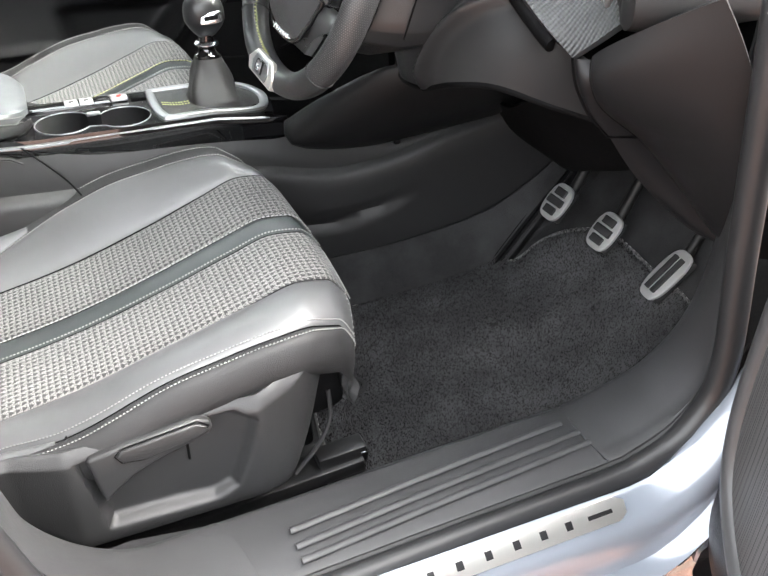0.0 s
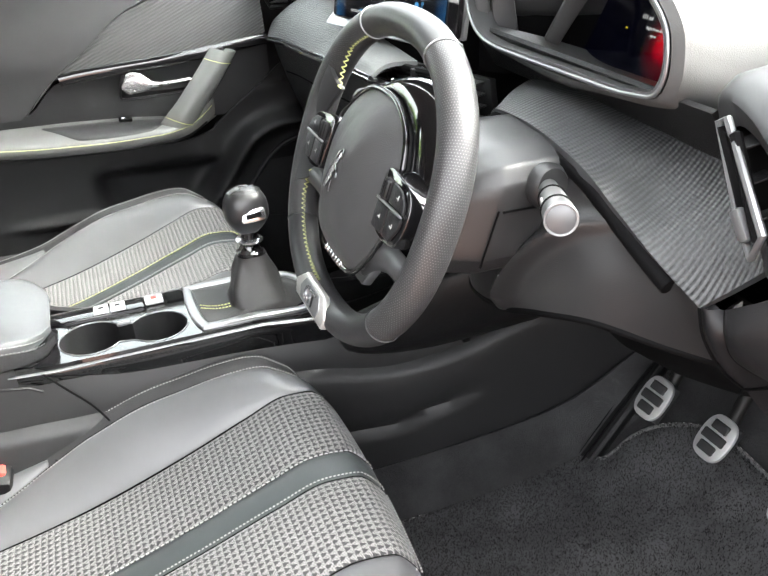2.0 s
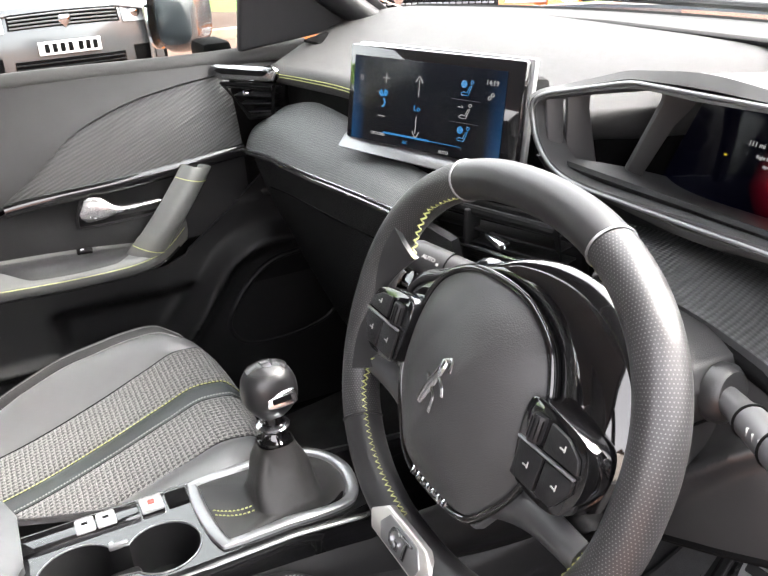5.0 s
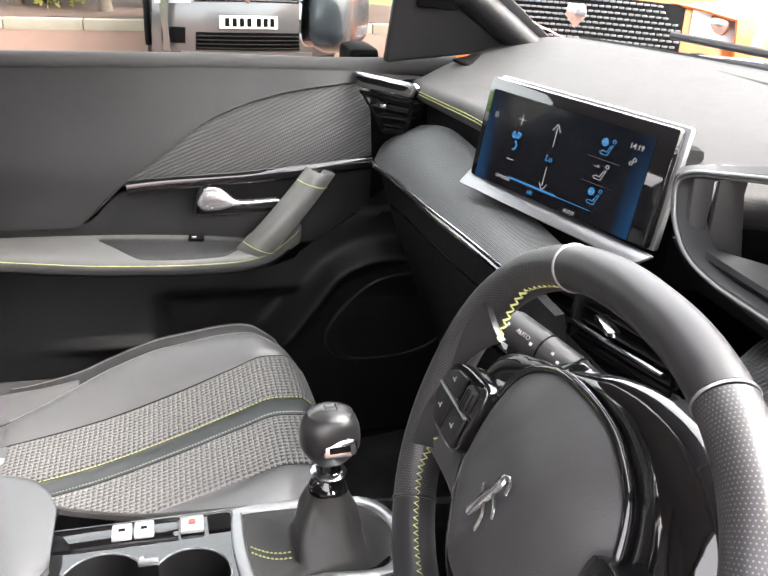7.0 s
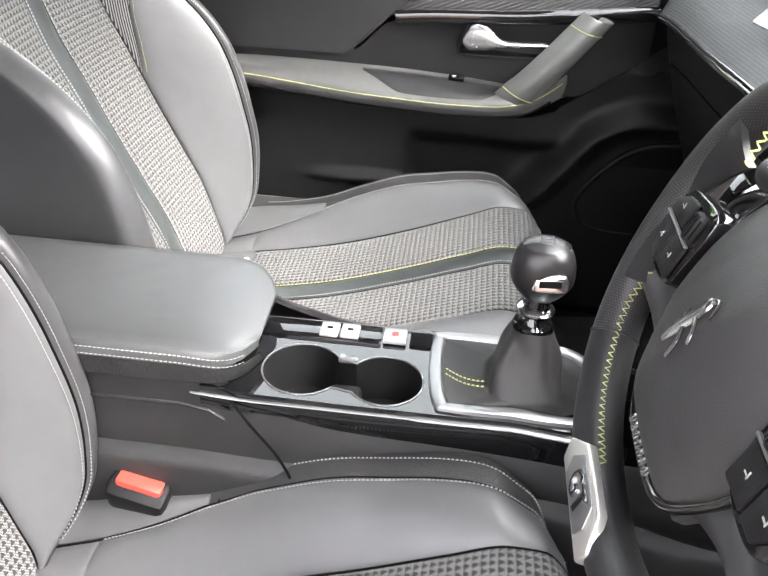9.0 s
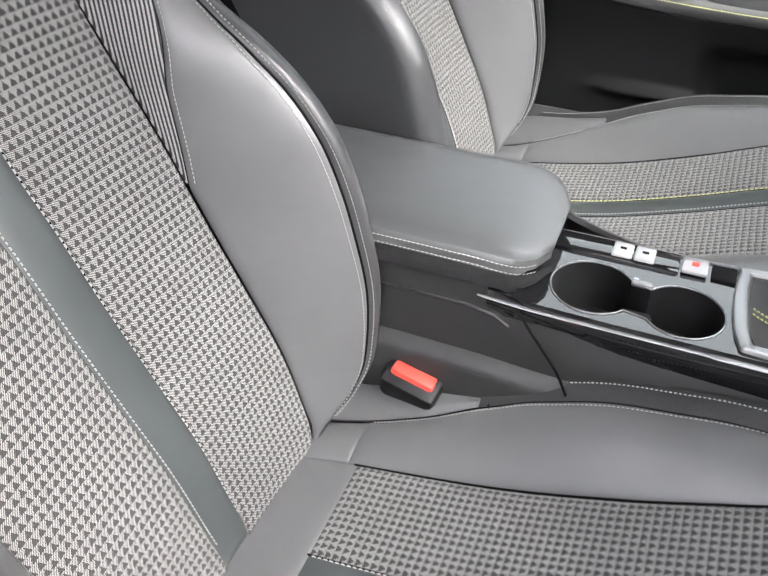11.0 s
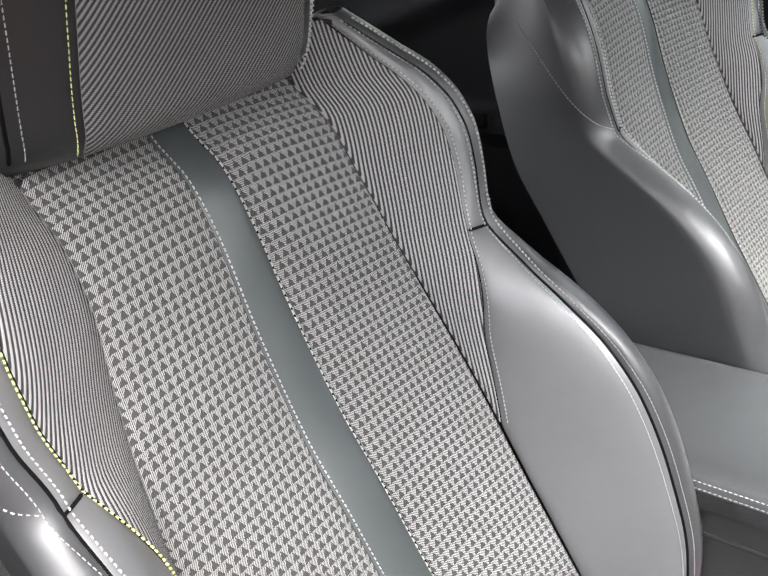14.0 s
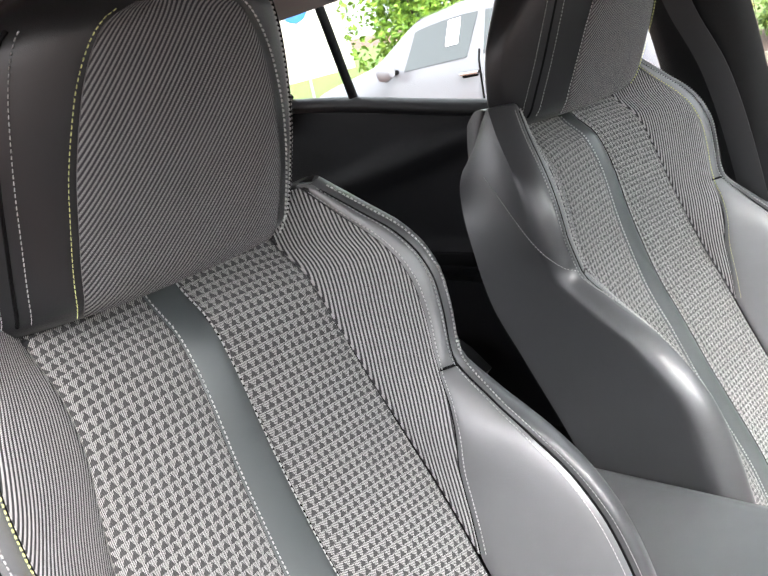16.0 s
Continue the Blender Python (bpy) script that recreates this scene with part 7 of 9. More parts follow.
KP_TOP = spline([(0.505, -0.128, 0.748), (0.555, -0.200, 0.812), (0.63, -0.275, 0.872), (0.73, -0.31, 0.876), (0.89, -0.32, 0.868)], 40)


def knee_pad(s, v):
    """The rounded pad between the console and the column."""
    i = min(38, int(s * 39))
    f = s * 39 - i
    a, b = KP_LOW[i].lerp(KP_LOW[i + 1], f), KP_TOP[i].lerp(KP_TOP[i + 1], f)
    puff = math.sin(v * math.pi) ** 0.7 * 0.034 * min(1.0, 0.25 + s * 6)
    return b.lerp(a, v) + Vector((-0.45, -0.70, -0.45)) * puff

part("knee_bolster", panel(knee_pad, 0, 1, 0, 1, 26, 18, crease=0.003, skirt=0.03, out=(-0.2, -1, -0.3)), PLASTIC, dash, "black rounded pad beside the console")
part("socket_knob", lathe([(0.020, 0.0), (0.020, 0.006), (0.014, 0.010), (0.0, 0.010)], (0.615, -0.10, 0.845), pose(0, 0, 0, 0, -60, 0), 24), PLASTIC_GREY, dash, "round socket cover")

# ---- pedals ----
def pedal(at, w, h, lean, turn, label, bars=3, tall=False):
    m = Matrix.Translation(at) @ pose(0, 0, 0, 0, 0, turn) @ pose(0, 0, 0, 0, lean, 0)
    p = thing("pedal", label, "pedal", "three pedals", at=m)
    out = [Vector((0, w / 2 * math.copysign(abs(math.cos(a)) ** 0.62, math.cos(a)), h / 2 * math.copysign(abs(math.sin(a)) ** 0.75, math.sin(a)))) for a in np.linspace(0, 2 * math.pi, 41)[:-1]]
    part("plate", slab(out, (0, 0, 0), (0.008, 0, 0), 0.003), STEEL, p, "bright steel plate", local=True)
    for i in range(bars):
        if tall:
            part("rubber_pad", box((0.006, w * 0.20, h * 0.72), (-0.002, (i - (bars - 1) / 2) * w * 0.30, 0), 0.002), RUBBER, p, "black rubber inlay", local=True)
        else:
            part("rubber_pad", box((0.006, w * (0.72 if abs(i - (bars - 1) / 2) < 0.6 else 0.5), h * 0.62 / bars), (-0.002, 0, (i - (bars - 1) / 2) * h * 0.78 / bars), 0.002), RUBBER, p, "black rubber inlay", local=True)
    part("backing", box((0.012, w * 0.9, h * 0.9), (0.012, 0, 0), 0.004), RUBBER, p, local=True)
    return p


ARM = plain("black_pedal_arm", (0.008, 0.008, 0.008), 0.5, spec=0.3)
p = pedal((0.951, -0.298, 0.591), 0.054, 0.070, 38, 4, "steel clutch pedal with black rubber inlays")
part("pedal_arm", tube([(0.985, -0.296, 0.60), (1.04, -0.290, 0.70), (1.09, -0.28, 0.88)], 0.010, 10), ARM, p)
p = pedal((0.981, -0.402, 0.580), 0.056, 0.070, 38, 2, "steel brake pedal with black rubber inlays")
part("pedal_arm", tube([(1.01, -0.40, 0.59), (1.06, -0.398, 0.70), (1.11, -0.39, 0.88)], 0.010, 10), ARM, p)
p = pedal((1.015, -0.528, 0.560), 0.050, 0.098, 44, -4, "steel accelerator pedal with long rubber inlays", bars=2, tall=True)
part("pedal_arm", tube([(1.045, -0.526, 0.56), (1.10, -0.52, 0.66), (1.14, -0.51, 0.80)], 0.009, 10), ARM, p)
rest = thing("foot_rest", "black ribbed plastic foot rest beside the tunnel", "foot rest", at=Matrix.Translation((0.93, -0.22, 0.45)))
part("rest_plate", slab([(0.885, -0.240, 0.428), (0.875, -0.185, 0.425), (1.03, -0.165, 0.600), (1.045, -0.225, 0.605)], (0, 0, 0), (0.012, 0, -0.012), 0.004), PLASTIC, rest)
part("rest_rib", tube([(0.884, -0.238, 0.432), (1.042, -0.222, 0.609)], 0.0016, 6), PLASTIC_GREY, rest)
for i in range(1, 4):
    k = i / 4
    part("rest_rib", tube([Vector((0.885, -0.240, 0.432)).lerp(Vector((0.875, -0.185, 0.429)), k), Vector((1.045, -0.225, 0.609)).lerp(Vector((1.03, -0.165, 0.604)), k)], 0.002, 6), PLASTIC_DEEP, rest)


# ---- centre console ----
con = thing("centre_console", "black centre console with a piano black top deck", "console", at=Matrix.Translation((0.3, 0, 0.37)))
side_top = smooth_table([-0.35, 0.0, 0.08, 0.12, 0.22, 0.37, 0.51, 0.60, 0.70, 0.80, 0.92, 1.10], [0.765, 0.768, 0.768, 0.752, 0.728, 0.720, 0.706, 0.690, 0.678, 0.690, 0.708, 0.735])
ledge = smooth_table([-0.35, 0.05, 0.13, 0.30, 0.44, 0.60, 0.70, 0.80, 0.92, 1.10], [0.675, 0.672, 0.668, 0.662, 0.655, 0.628, 0.640, 0.672, 0.70, 0.725])
for sg in (-1, 1):
    rows = []
    for x in np.linspace(-0.35, 1.10, 68):
        zt, zl = side_top(x), ledge(x)
        yt = 0.098 + 0.03 * max(0.0, (x - 0.5) / 0.4)
        row = [(x, sg * (yt - 0.01), zt + 0.004), (x, sg * yt, zt)]
        row += [(x, sg * (yt + 0.012 * math.sin(k * math.pi / 2)), zt + (zl + 0.012 - zt) * k) for k in np.linspace(0.2, 1, 6)]
        row += [(x, sg * (yt + 0.012 + 0.016 * k + 0.004 * math.sin(k * math.pi)), zl + 0.012 - 0.020 * k) for k in np.linspace(0.25, 1, 4)]
        zb = floor_z(x) + 0.07 + 0.02 * math.sin(x * 3)
        row += [(x, sg * (yt + 0.030 + 0.010 * k - 0.010 * math.exp(-((zl - 0.10 + 0.14 * (x - 0.5) - (zl - 0.01 + (zb - zl) * k)) / 0.010) ** 2) * (x < 0.72)), zl - 0.010 + (zb - zl) * k) for k in np.linspace(0.05, 1, 14)]
        rows.append(row)
    part("side_panel", lattice(rows, thick=0.006, out=(0, sg, 0.2)), CONSOLE_SIDE, con, "grained black side panel with a ledge")
    part("tunnel_carpet", lattice([[(x, sg * (0.140 + 0.04 * k + 0.04 * max(0.0, (x - 0.5) / 0.4)), floor_z(x) + 0.10 * (1 - k)) for k in np.linspace(0, 1, 5)] for x in np.linspace(-0.35, 1.15, 30)], thick=0.008, out=(0, sg, 0.4)), FLOOR_CARPET, con)
    part("panel_gap", tube([(0.767, sg * (0.122 + 0.024 * k), 0.683 - 0.22 * k) for k in np.linspace(0, 1, 8)], 0.0012, 6), PLASTIC_DEEP, con)
part("panel_gap", tube(spline([(0.100, -0.102, 0.757), (0.125, -0.116, 0.735), (0.155, -0.122, 0.70), (0.172, -0.128, 0.672)], 14), 0.0016, 6), PLASTIC_DEEP, con)
part("panel_rib", tube([(-0.30, -0.1125, 0.748), (-0.1, -0.1125, 0.749), (0.05, -0.1125, 0.750), (0.082, -0.112, 0.744), (0.098, -0.114, 0.735)], 0.0022, 6), PLASTIC_GREY, con)
part("fixing_screw", lathe([(0.0, 0.004), (0.008, 0.003), (0.012, 0.0)], (0.955, -0.150, 0.600), pose(0, 0, 0, 90, 0, 0), 20), PLASTIC, con)
part("console_core", box((0.50, 0.15, 0.26), (0.22, 0, 0.545), 0.01), PLASTIC_DEEP, con)
part("rear_core", box((0.42, 0.17, 0.33), (-0.14, 0, 0.56), 0.01), PLASTIC, con)

# top deck in piano black with two cup wells cut through it
DZ = 0.764
CUPS = ((0.170, -0.050, 0.044), (0.262, -0.056, 0.041))


def deck_z(x):
    return DZ + 0.006 * max(0.0, (0.12 - x) / 0.1) - 0.012 * max(0.0, (x - 0.40) / 0.1)


def cup_outline(grow=0.0, n=40):
    """The joined outline of the two cup wells and the channel between them."""
    (ax, ay, ar), (bx, by, br) = CUPS
    ar, br = ar + grow, br + grow
    a0, b0 = 0.56, 0.60
    left = [(ax + ar * math.cos(t), ay + ar * math.sin(t)) for t in np.linspace(a0, 2 * math.pi - a0 * 1.15, n)]
    right = [(bx + br * math.cos(t), by + br * math.sin(t)) for t in np.linspace(-math.pi + b0 * 1.1, math.pi - b0, n)]
    return left + right


deck = bmesh.new()
rim_pts = [(0.070, -0.100), (0.20, -0.1025), (0.36, -0.1025), (0.46, -0.100), (0.500, -0.092), (0.512, -0.03), (0.500, 0.030), (0.47, 0.044), (0.30, 0.046), (0.15, 0.044), (0.070, 0.040)]
rim_pts = [q for (x0, y0), (x1, y1) in zip(rim_pts, rim_pts[1:] + rim_pts[:1]) for q in [(x0 + (x1 - x0) * k / 8, y0 + (y1 - y0) * k / 8) for k in range(8)]]
loops = []
for ring in (rim_pts, cup_outline()):
    vs = [deck.verts.new((x, y, deck_z(x))) for x, y in ring]
    loops.append(vs)
    for a, b in zip(vs, vs[1:] + vs[:1]):
        deck.edges.new((a, b))
bmesh.ops.triangle_fill(deck, use_beauty=True, edges=deck.edges[:])
low = [deck.verts.new((v.co.x + 0.0015 * (0.28 - v.co.x) / 0.22, v.co.y + (0.003 if v.co.y > -0.03 else -0.002), v.co.z - 0.012)) for v in loops[0]]
for k in range(len(low)):
    deck.faces.new([loops[0][k], loops[0][(k + 1) % len(low)], low[(k + 1) % len(low)], low[k]])
part("top_deck", deck, GLOSS, con, "piano black top deck", smooth=True)

side_rows = []
for x in np.linspace(0.070, 0.520, 36):
    zt = deck_z(x) - 0.009
    side_rows.append([(x, -0.1005, zt + 0.004), (x, -0.1035, zt), (x, -0.1045, zt - 0.008), (x, -0.099 - 0.005 * math.sin((x - 0.07) * 6), zt - 0.018), (x, -0.099, side_top(x) + 0.002), (x, -0.1, side_top(x) - 0.01)])
part("gloss_side", lattice(side_rows, thick=0.004, out=(0, -1, 0)), GLOSS, con, "piano black flank")
for sg, yy in ((-1, -0.1045), (1, 0.0475)):
    part("silver_edge", tube([(x, yy, deck_z(x) - 0.007) for x in np.linspace(0.06, 0.49, 40)], [0.0012] + [0.0022 + 0.0014 * (x > 0.30) for x in np.linspace(0.06, 0.49, 38)] + [0.0012], 8, squash=(1.0, 0.6)), SILVER, con, "silver edging")
well = bmesh.new()
lattice([[(*((0.216 + (x - 0.216) * k, -0.053 + (y + 0.053) * k)), DZ - d) for x, y in cup_outline(0.0004)] for k, d in ((1.0, 0.0), (0.985, 0.004), (0.97, 0.050), (0.90, 0.058), (0.5, 0.060), (0.02, 0.060))], wrap=True, bm=well)
part("cup_well", well, plain("well_liner", (0.006, 0.006, 0.0065), 0.6, spec=0.2, grain=0.2, grain_scale=900), con, "deep black double cup well")
part("well_rim", tube([(x, y, DZ + 0.0004) for x, y in cup_outline(0.0006)], 0.0010, 8, closed=True), SILVER, con, "thin bright rim of the wells")

part("well_bridge", box((0.036, 0.050, 0.03), (0.217, -0.056, DZ - 0.045), 0.006), PLASTIC_GREY, con)
part("bridge_clip", box((0.022, 0.008, 0.006), (0.217, -0.027, DZ + 0.0005), 0.002), SILVER, con)
part("deck_screw", lathe([(0.0, 0.0012), (0.0025, 0.001), (0.0032, 0.0)], (0.210, -0.020, DZ), sides=14), CHROME, con)
# switch row beside the wells
part("switch_tray", box((0.155, 0.034, 0.006), (0.172, 0.022, DZ + 0.001), 0.002), GLOSS, con, "raised gloss strip with switches")
part("tray_edge", tube([(0.10, 0.0395, DZ + 0.002), (0.304, 0.0405, DZ + 0.002), (0.311, 0.036, DZ + 0.002), (0.3115, 0.006, DZ + 0.002)], 0.0012, 6), SILVER, con)
SW = plain("silver_grey_key", (0.34, 0.345, 0.35), 0.3, metal=0.5)
for x0, w, mt in ((0.188, 0.022, SW), (0.212, 0.022, SW), (0.265, 0.027, SW), (0.2955, 0.026, PLASTIC_DEEP)):
    k_ = part("switch_key", box((w, 0.028, 0.005), (x0, 0.022, DZ + (0.0035 if mt is SW else 0.001)), 0.0022), mt, con)
    if x0 < 0.22:
        part("key_mark", box((0.007, 0.004, 0.0008), (x0, 0.024, DZ + 0.0062), 0.0002), PLASTIC_DEEP, k_)
        part("key_mark", box((0.004, 0.003, 0.0008), (x0 + 0.002, 0.017, DZ + 0.0062), 0.0002), PLATE_STEEL, k_)
    if x0 == 0.265:
        part("key_mark", box((0.008, 0.007, 0.0008), (x0, 0.023, DZ + 0.0062), 0.0012), RED, k_, "small red mark")

# gear surround
gs = spline([(0.317, -0.084, 0), (0.309, -0.03, 0), (0.311, 0.026, 0), (0.324, 0.039, 0), (0.440, 0.043, 0), (0.482, 0.035, 0), (0.506, -0.01, 0), (0.495, -0.068, 0), (0.455, -0.092, 0), (0.337, -0.096, 0)], 72, closed=True)
cx, cy_ = 0.408, -0.027
inward = lambda p, d: Vector((p.x, p.y, 0)) - (Vector((p.x, p.y, 0)) - Vector((cx, cy_, 0))).normalized() * d
part("gear_frame", lattice([[Vector((q.x, q.y, deck_z(p.x) + h)) for p in gs for q in (inward(p, d),)] for d, h in ((-0.0015, -0.001), (-0.001, 0.004), (0.001, 0.0055), (0.011, 0.0055), (0.0125, 0.0045), (0.015, 0.000))], wrap=True), SILVER, con, "broad satin silver gear surround")
base_r = lambda th: Vector((0.412 + 0.041 * math.copysign(abs(math.cos(th)) ** 0.55, math.cos(th)), -0.036 + 0.044 * math.copysign(abs(math.sin(th)) ** 0.55, math.sin(th)), 0.772))
top_r = lambda th: Vector((0.413 + 0.0215 * math.copysign(abs(math.cos(th)) ** 0.7, math.cos(th)), -0.026 + 0.020 * math.copysign(abs(math.sin(th)) ** 0.7, math.sin(th)), 0.836))
rows = []
for k in np.linspace(0, 1, 34):
    row = []
    for p in gs:
        th = math.atan2(p.y - cy_, p.x - cx)
        a = inward(p, 0.0145)
        a.z = deck_z(p.x) + 0.002
        b, c = base_r(th), top_r(th)
        if k < 0.4:
            q = k / 0.4
            v = a.lerp(b, q)
            v.z = a.z + (b.z - a.z) * q * q + 0.0030 * math.sin(q * math.pi) * math.sin(3 * th + 1.0)
        else:
            q = (k - 0.4) / 0.6
            v = b.lerp(c, 1 - (1 - q) ** 1.25)
            v.z = b.z + (c.z - b.z) * q
            sag = (0.0035 * math.sin(2 * th + 3.5 * q) + 0.0022 * math.sin(5 * th + 2)) * math.sin(q * math.pi)
            v += Vector((math.cos(th), math.sin(th), 0)) * sag
        row.append(v)
    rows.append(row)

lever = thing("gear_lever", "gear lever with a polished black knob and leather gaiter", "gear lever", at=Matrix.Translation((0.41, -0.022, 0.765)))
GAITER = plain("black_gaiter_leather", (0.020, 0.0195, 0.0195), 0.46, spec=0.4, grain=0.15, grain_scale=1200)
part("gaiter", lattice(rows, wrap=True), GAITER, lever, "folded black leather gaiter")
bm = bmesh.new()
for dy in (0.0, 0.006):
    seam = [Vector((0.326 + 0.044 * k, -0.038 - 0.022 * k + dy * 1.5 - 0.006 * math.sin(k * math.pi), DZ + 0.0045 + 0.0045 * k)) for k in np.linspace(0, 1, 20)]
    stitches(bm, seam, [Vector((0, 0, 1))] * 20, 0.0050, 0.0036, 0.0008, 0.001)
tagged(part("gaiter_stitching", bm, THREAD_GREEN, lever, "yellow-green stitching"), kind="stuff")
T = pose(0.412, -0.026, 0.834, 0, 3, 0)
part("collar", lathe([(0.020, 0.0), (0.020, 0.006), (0.016, 0.009), (0.013, 0.016), (0.016, 0.020), (0.019, 0.023), (0.016, 0.026), (0.013, 0.028), (0.0125, 0.044), (0.0, 0.044)], T.translation, T.to_3x3().to_4x4(), 32), GLOSS, lever, "stepped black collar")
part("collar_ring", lathe([(0.0165, 0.020), (0.0200, 0.0225), (0.0200, 0.0245), (0.0165, 0.027)], T.translation, T.to_3x3().to_4x4(), 32), CHROME, lever)
K0 = Vector((0.414, -0.026, 0.902))
rows = []
for i in range(25):
    ph = -math.pi / 2 + math.pi * i / 24
    row = []
    for j in range(36):
        th = 2 * math.pi * j / 36
        ce = math.cos(ph)
        r = abs(ce) ** 0.72
        zz = math.copysign(abs(math.sin(ph)) ** 0.85, math.sin(ph)) * 0.036
        narrow = 1.0 if zz > -0.005 else 1 - 0.42 * ((-zz - 0.005) / 0.031) ** 1.2
        sq = 1 / (abs(math.cos(th)) ** 2.6 + abs(math.sin(th)) ** 2.6) ** (1 / 2.6)
        row.append(K0 + Vector((0.0325 * r * narrow * math.cos(th) * sq, 0.0275 * r * narrow * math.sin(th) * sq, zz)))
    rows.append(row)
knob = part("knob", lattice(rows, wrap=True), plain("knob_leather", (0.010, 0.010, 0.011), 0.34, spec=0.5, grain=0.10, grain_scale=1000), lever, "polished black knob")
part("knob_cap", lattice([[K0 + Vector((0.024 * q * math.cos(t), 0.020 * q * math.sin(t), 0.0372 - 0.006 * q ** 3)) for t in np.linspace(0, 2 * math.pi, 30)[:-1]] for q in np.linspace(0.05, 1, 6)], wrap=True), plain("smoked_cap", (0.02, 0.02, 0.021), 0.25), knob, "smoked metal cap with the shift pattern")
kn = Vector((-0.12, -0.96, 0.26)).normalized()
kx = (Vector((1, 0, 0.10)) - kn * kn.dot(Vector((1, 0, 0.10)))).normalized()
KF = Matrix.Translation(K0 + Vector((0.006, -0.0265, 0.002))) @ Matrix((kx, kn.cross(kx), kn)).transposed().to_4x4()
ring = spline([(-0.016, -0.008, 0), (0.013, -0.009, 0), (0.018, 0.0, 0), (0.014, 0.009, 0), (-0.012, 0.008, 0), (-0.017, 0.0, 0)], 36, closed=True)
part("knob_badge", slab([KF @ Vector((p.x, p.y, -0.003)) for p in ring], (0, 0, 0), KF.to_3x3() @ Vector((0, 0, 0.006)), 0.002), CHROME, knob, "chrome plate with a dark slot")
part("badge_slot", box((0.022, 0.007, 0.003), (0, 0, 0.0028), 0.001), PLASTIC_DEEP, knob).matrix_basis = KF
for i, (mx, my) in enumerate(((-0.006, 0), (0.006, 0), (0, 0))):
    part("shift_mark", box((0.0012 if i < 2 else 0.013, 0.014 if i < 2 else 0.0012, 0.0006), K0 + Vector((mx, my, 0.0372)), 0.0), STEEL_DARK, knob)

# armrest and belt buckle
ARM_CLOTH = carpet("armrest_side_cloth", (0.022, 0.022, 0.023))
arm_rest = thing("armrest", "padded grey leather armrest on the console between the seats", "armrest", at=Matrix.Translation((-0.08, 0, 0.77)))
rows = []
for x in np.linspace(-0.34, 0.122, 44):
    f = max(0.0, (x - 0.045) / 0.077)
    w = 0.099 * math.sqrt(max(0.05, 1 - 0.8 * f ** 4))
    zt = 0.822 - 0.020 * f ** 2.2
    zb = 0.772 + 0.004 * f
    row = []
    for k in range(28):
        th = 2 * math.pi * k / 28
        c, s = math.cos(th), math.sin(th)
        row.append((x - 0.012 * f * (s < 0), w * math.copysign(abs(c) ** 0.45, c) - 0.006, (zt + zb) / 2 + (zt - zb) / 2 * math.copysign(abs(s) ** 0.55, s) + 0.004 * (s > 0.5) * math.cos(th)))
    rows.append(row)
ab = lattice(rows, wrap=True)
ab.verts.ensure_lookup_table()
ab.faces.new([ab.verts[len(ab.verts) - 28 + i] for i in range(28)])
part("pad", ab, plain("armrest_leather", (0.043, 0.045, 0.047), 0.36, spec=0.9, grain=0.12, grain_scale=1400, crumple=0.25), arm_rest, "smooth grey leather lid")
rows = []
for x in np.linspace(-0.34, 0.1245, 44):
    f = max(0.0, (x - 0.045) / 0.0795)
    w = 0.1002 * math.sqrt(max(0.05, 1 - 0.8 * f ** 4))
    rows.append([(x, -0.006 - w, 0.797 - 0.016 * f ** 2.2), (x, -0.006 - w - 0.0012, 0.790 - 0.010 * f ** 2.2), (x, -0.006 - w, 0.775), (x, -0.006 - w + 0.012, 0.766)])
part("armrest_side", lattice(rows, thick=0.003, out=(0, -1, 0)), ARM_CLOTH, arm_rest, "dark woven side band")
bm = bmesh.new()
for dz, off in ((0.808, 0.0), (0.799, 0.0005)):
    pth = []
    for x in np.linspace(-0.30, 0.112, 60):
        f = max(0.0, (x - 0.045) / 0.077)
        pth.append(Vector((x, -0.006 - 0.099 * math.sqrt(max(0.05, 1 - 0.8 * f ** 4)) - 0.0002, dz - 0.016 * f ** 2.2)))
    stitches(bm, pth, [Vector((0, -1, 0.3))] * 60, 0.0050, 0.0034, 0.0007, 0.0008)
tagged(part("armrest_stitching", bm, THREAD, arm_rest, "pale double stitching"), kind="stuff")
part("armrest_base", box((0.40, 0.17, 0.016), (-0.12, -0.006, 0.768), 0.004), PLASTIC, arm_rest)
buckle = thing("belt_buckle", "black seat belt buckle with a red release beside the driver seat", "belt buckle", at=Matrix.Translation((-0.01, -0.135, 0.55)))
BM = Matrix.Translation((-0.002, -0.130, 0.622)) @ pose(0, 0, 0, 22, 0, 0) @ pose(0, 0, 0, 0, 10, -8)
part("case", box((0.070, 0.036, 0.075), (0, 0, -0.010), 0.009), PLASTIC, buckle, local=False).matrix_basis = BM
part("release", box((0.054, 0.020, 0.022), (0.0, -0.0050, 0.0200), 0.005), RED, buckle, "bright red release button").matrix_basis = BM @ pose(0, 0, 0, -22, 0, 0)
part("stem", box((0.02, 0.012, 0.14), (0, 0.002, -0.11), 0.003), PLASTIC_DEEP, buckle).matrix_basis = BM
pb = thing("seat_label", "small white plastic tag at the crease of the passenger seat", "tag", at=Matrix.Translation((-0.02, 0.40, 0.62)))
part("tag", lathe([(0.0, 0.004), (0.007, 0.003), (0.009, 0.0)], (-0.022, 0.400, 0.617), pose(0, 0, 0, 0, -25, 0), 24), plain("white_tag", (0.7, 0.7, 0.68), 0.4), pb)

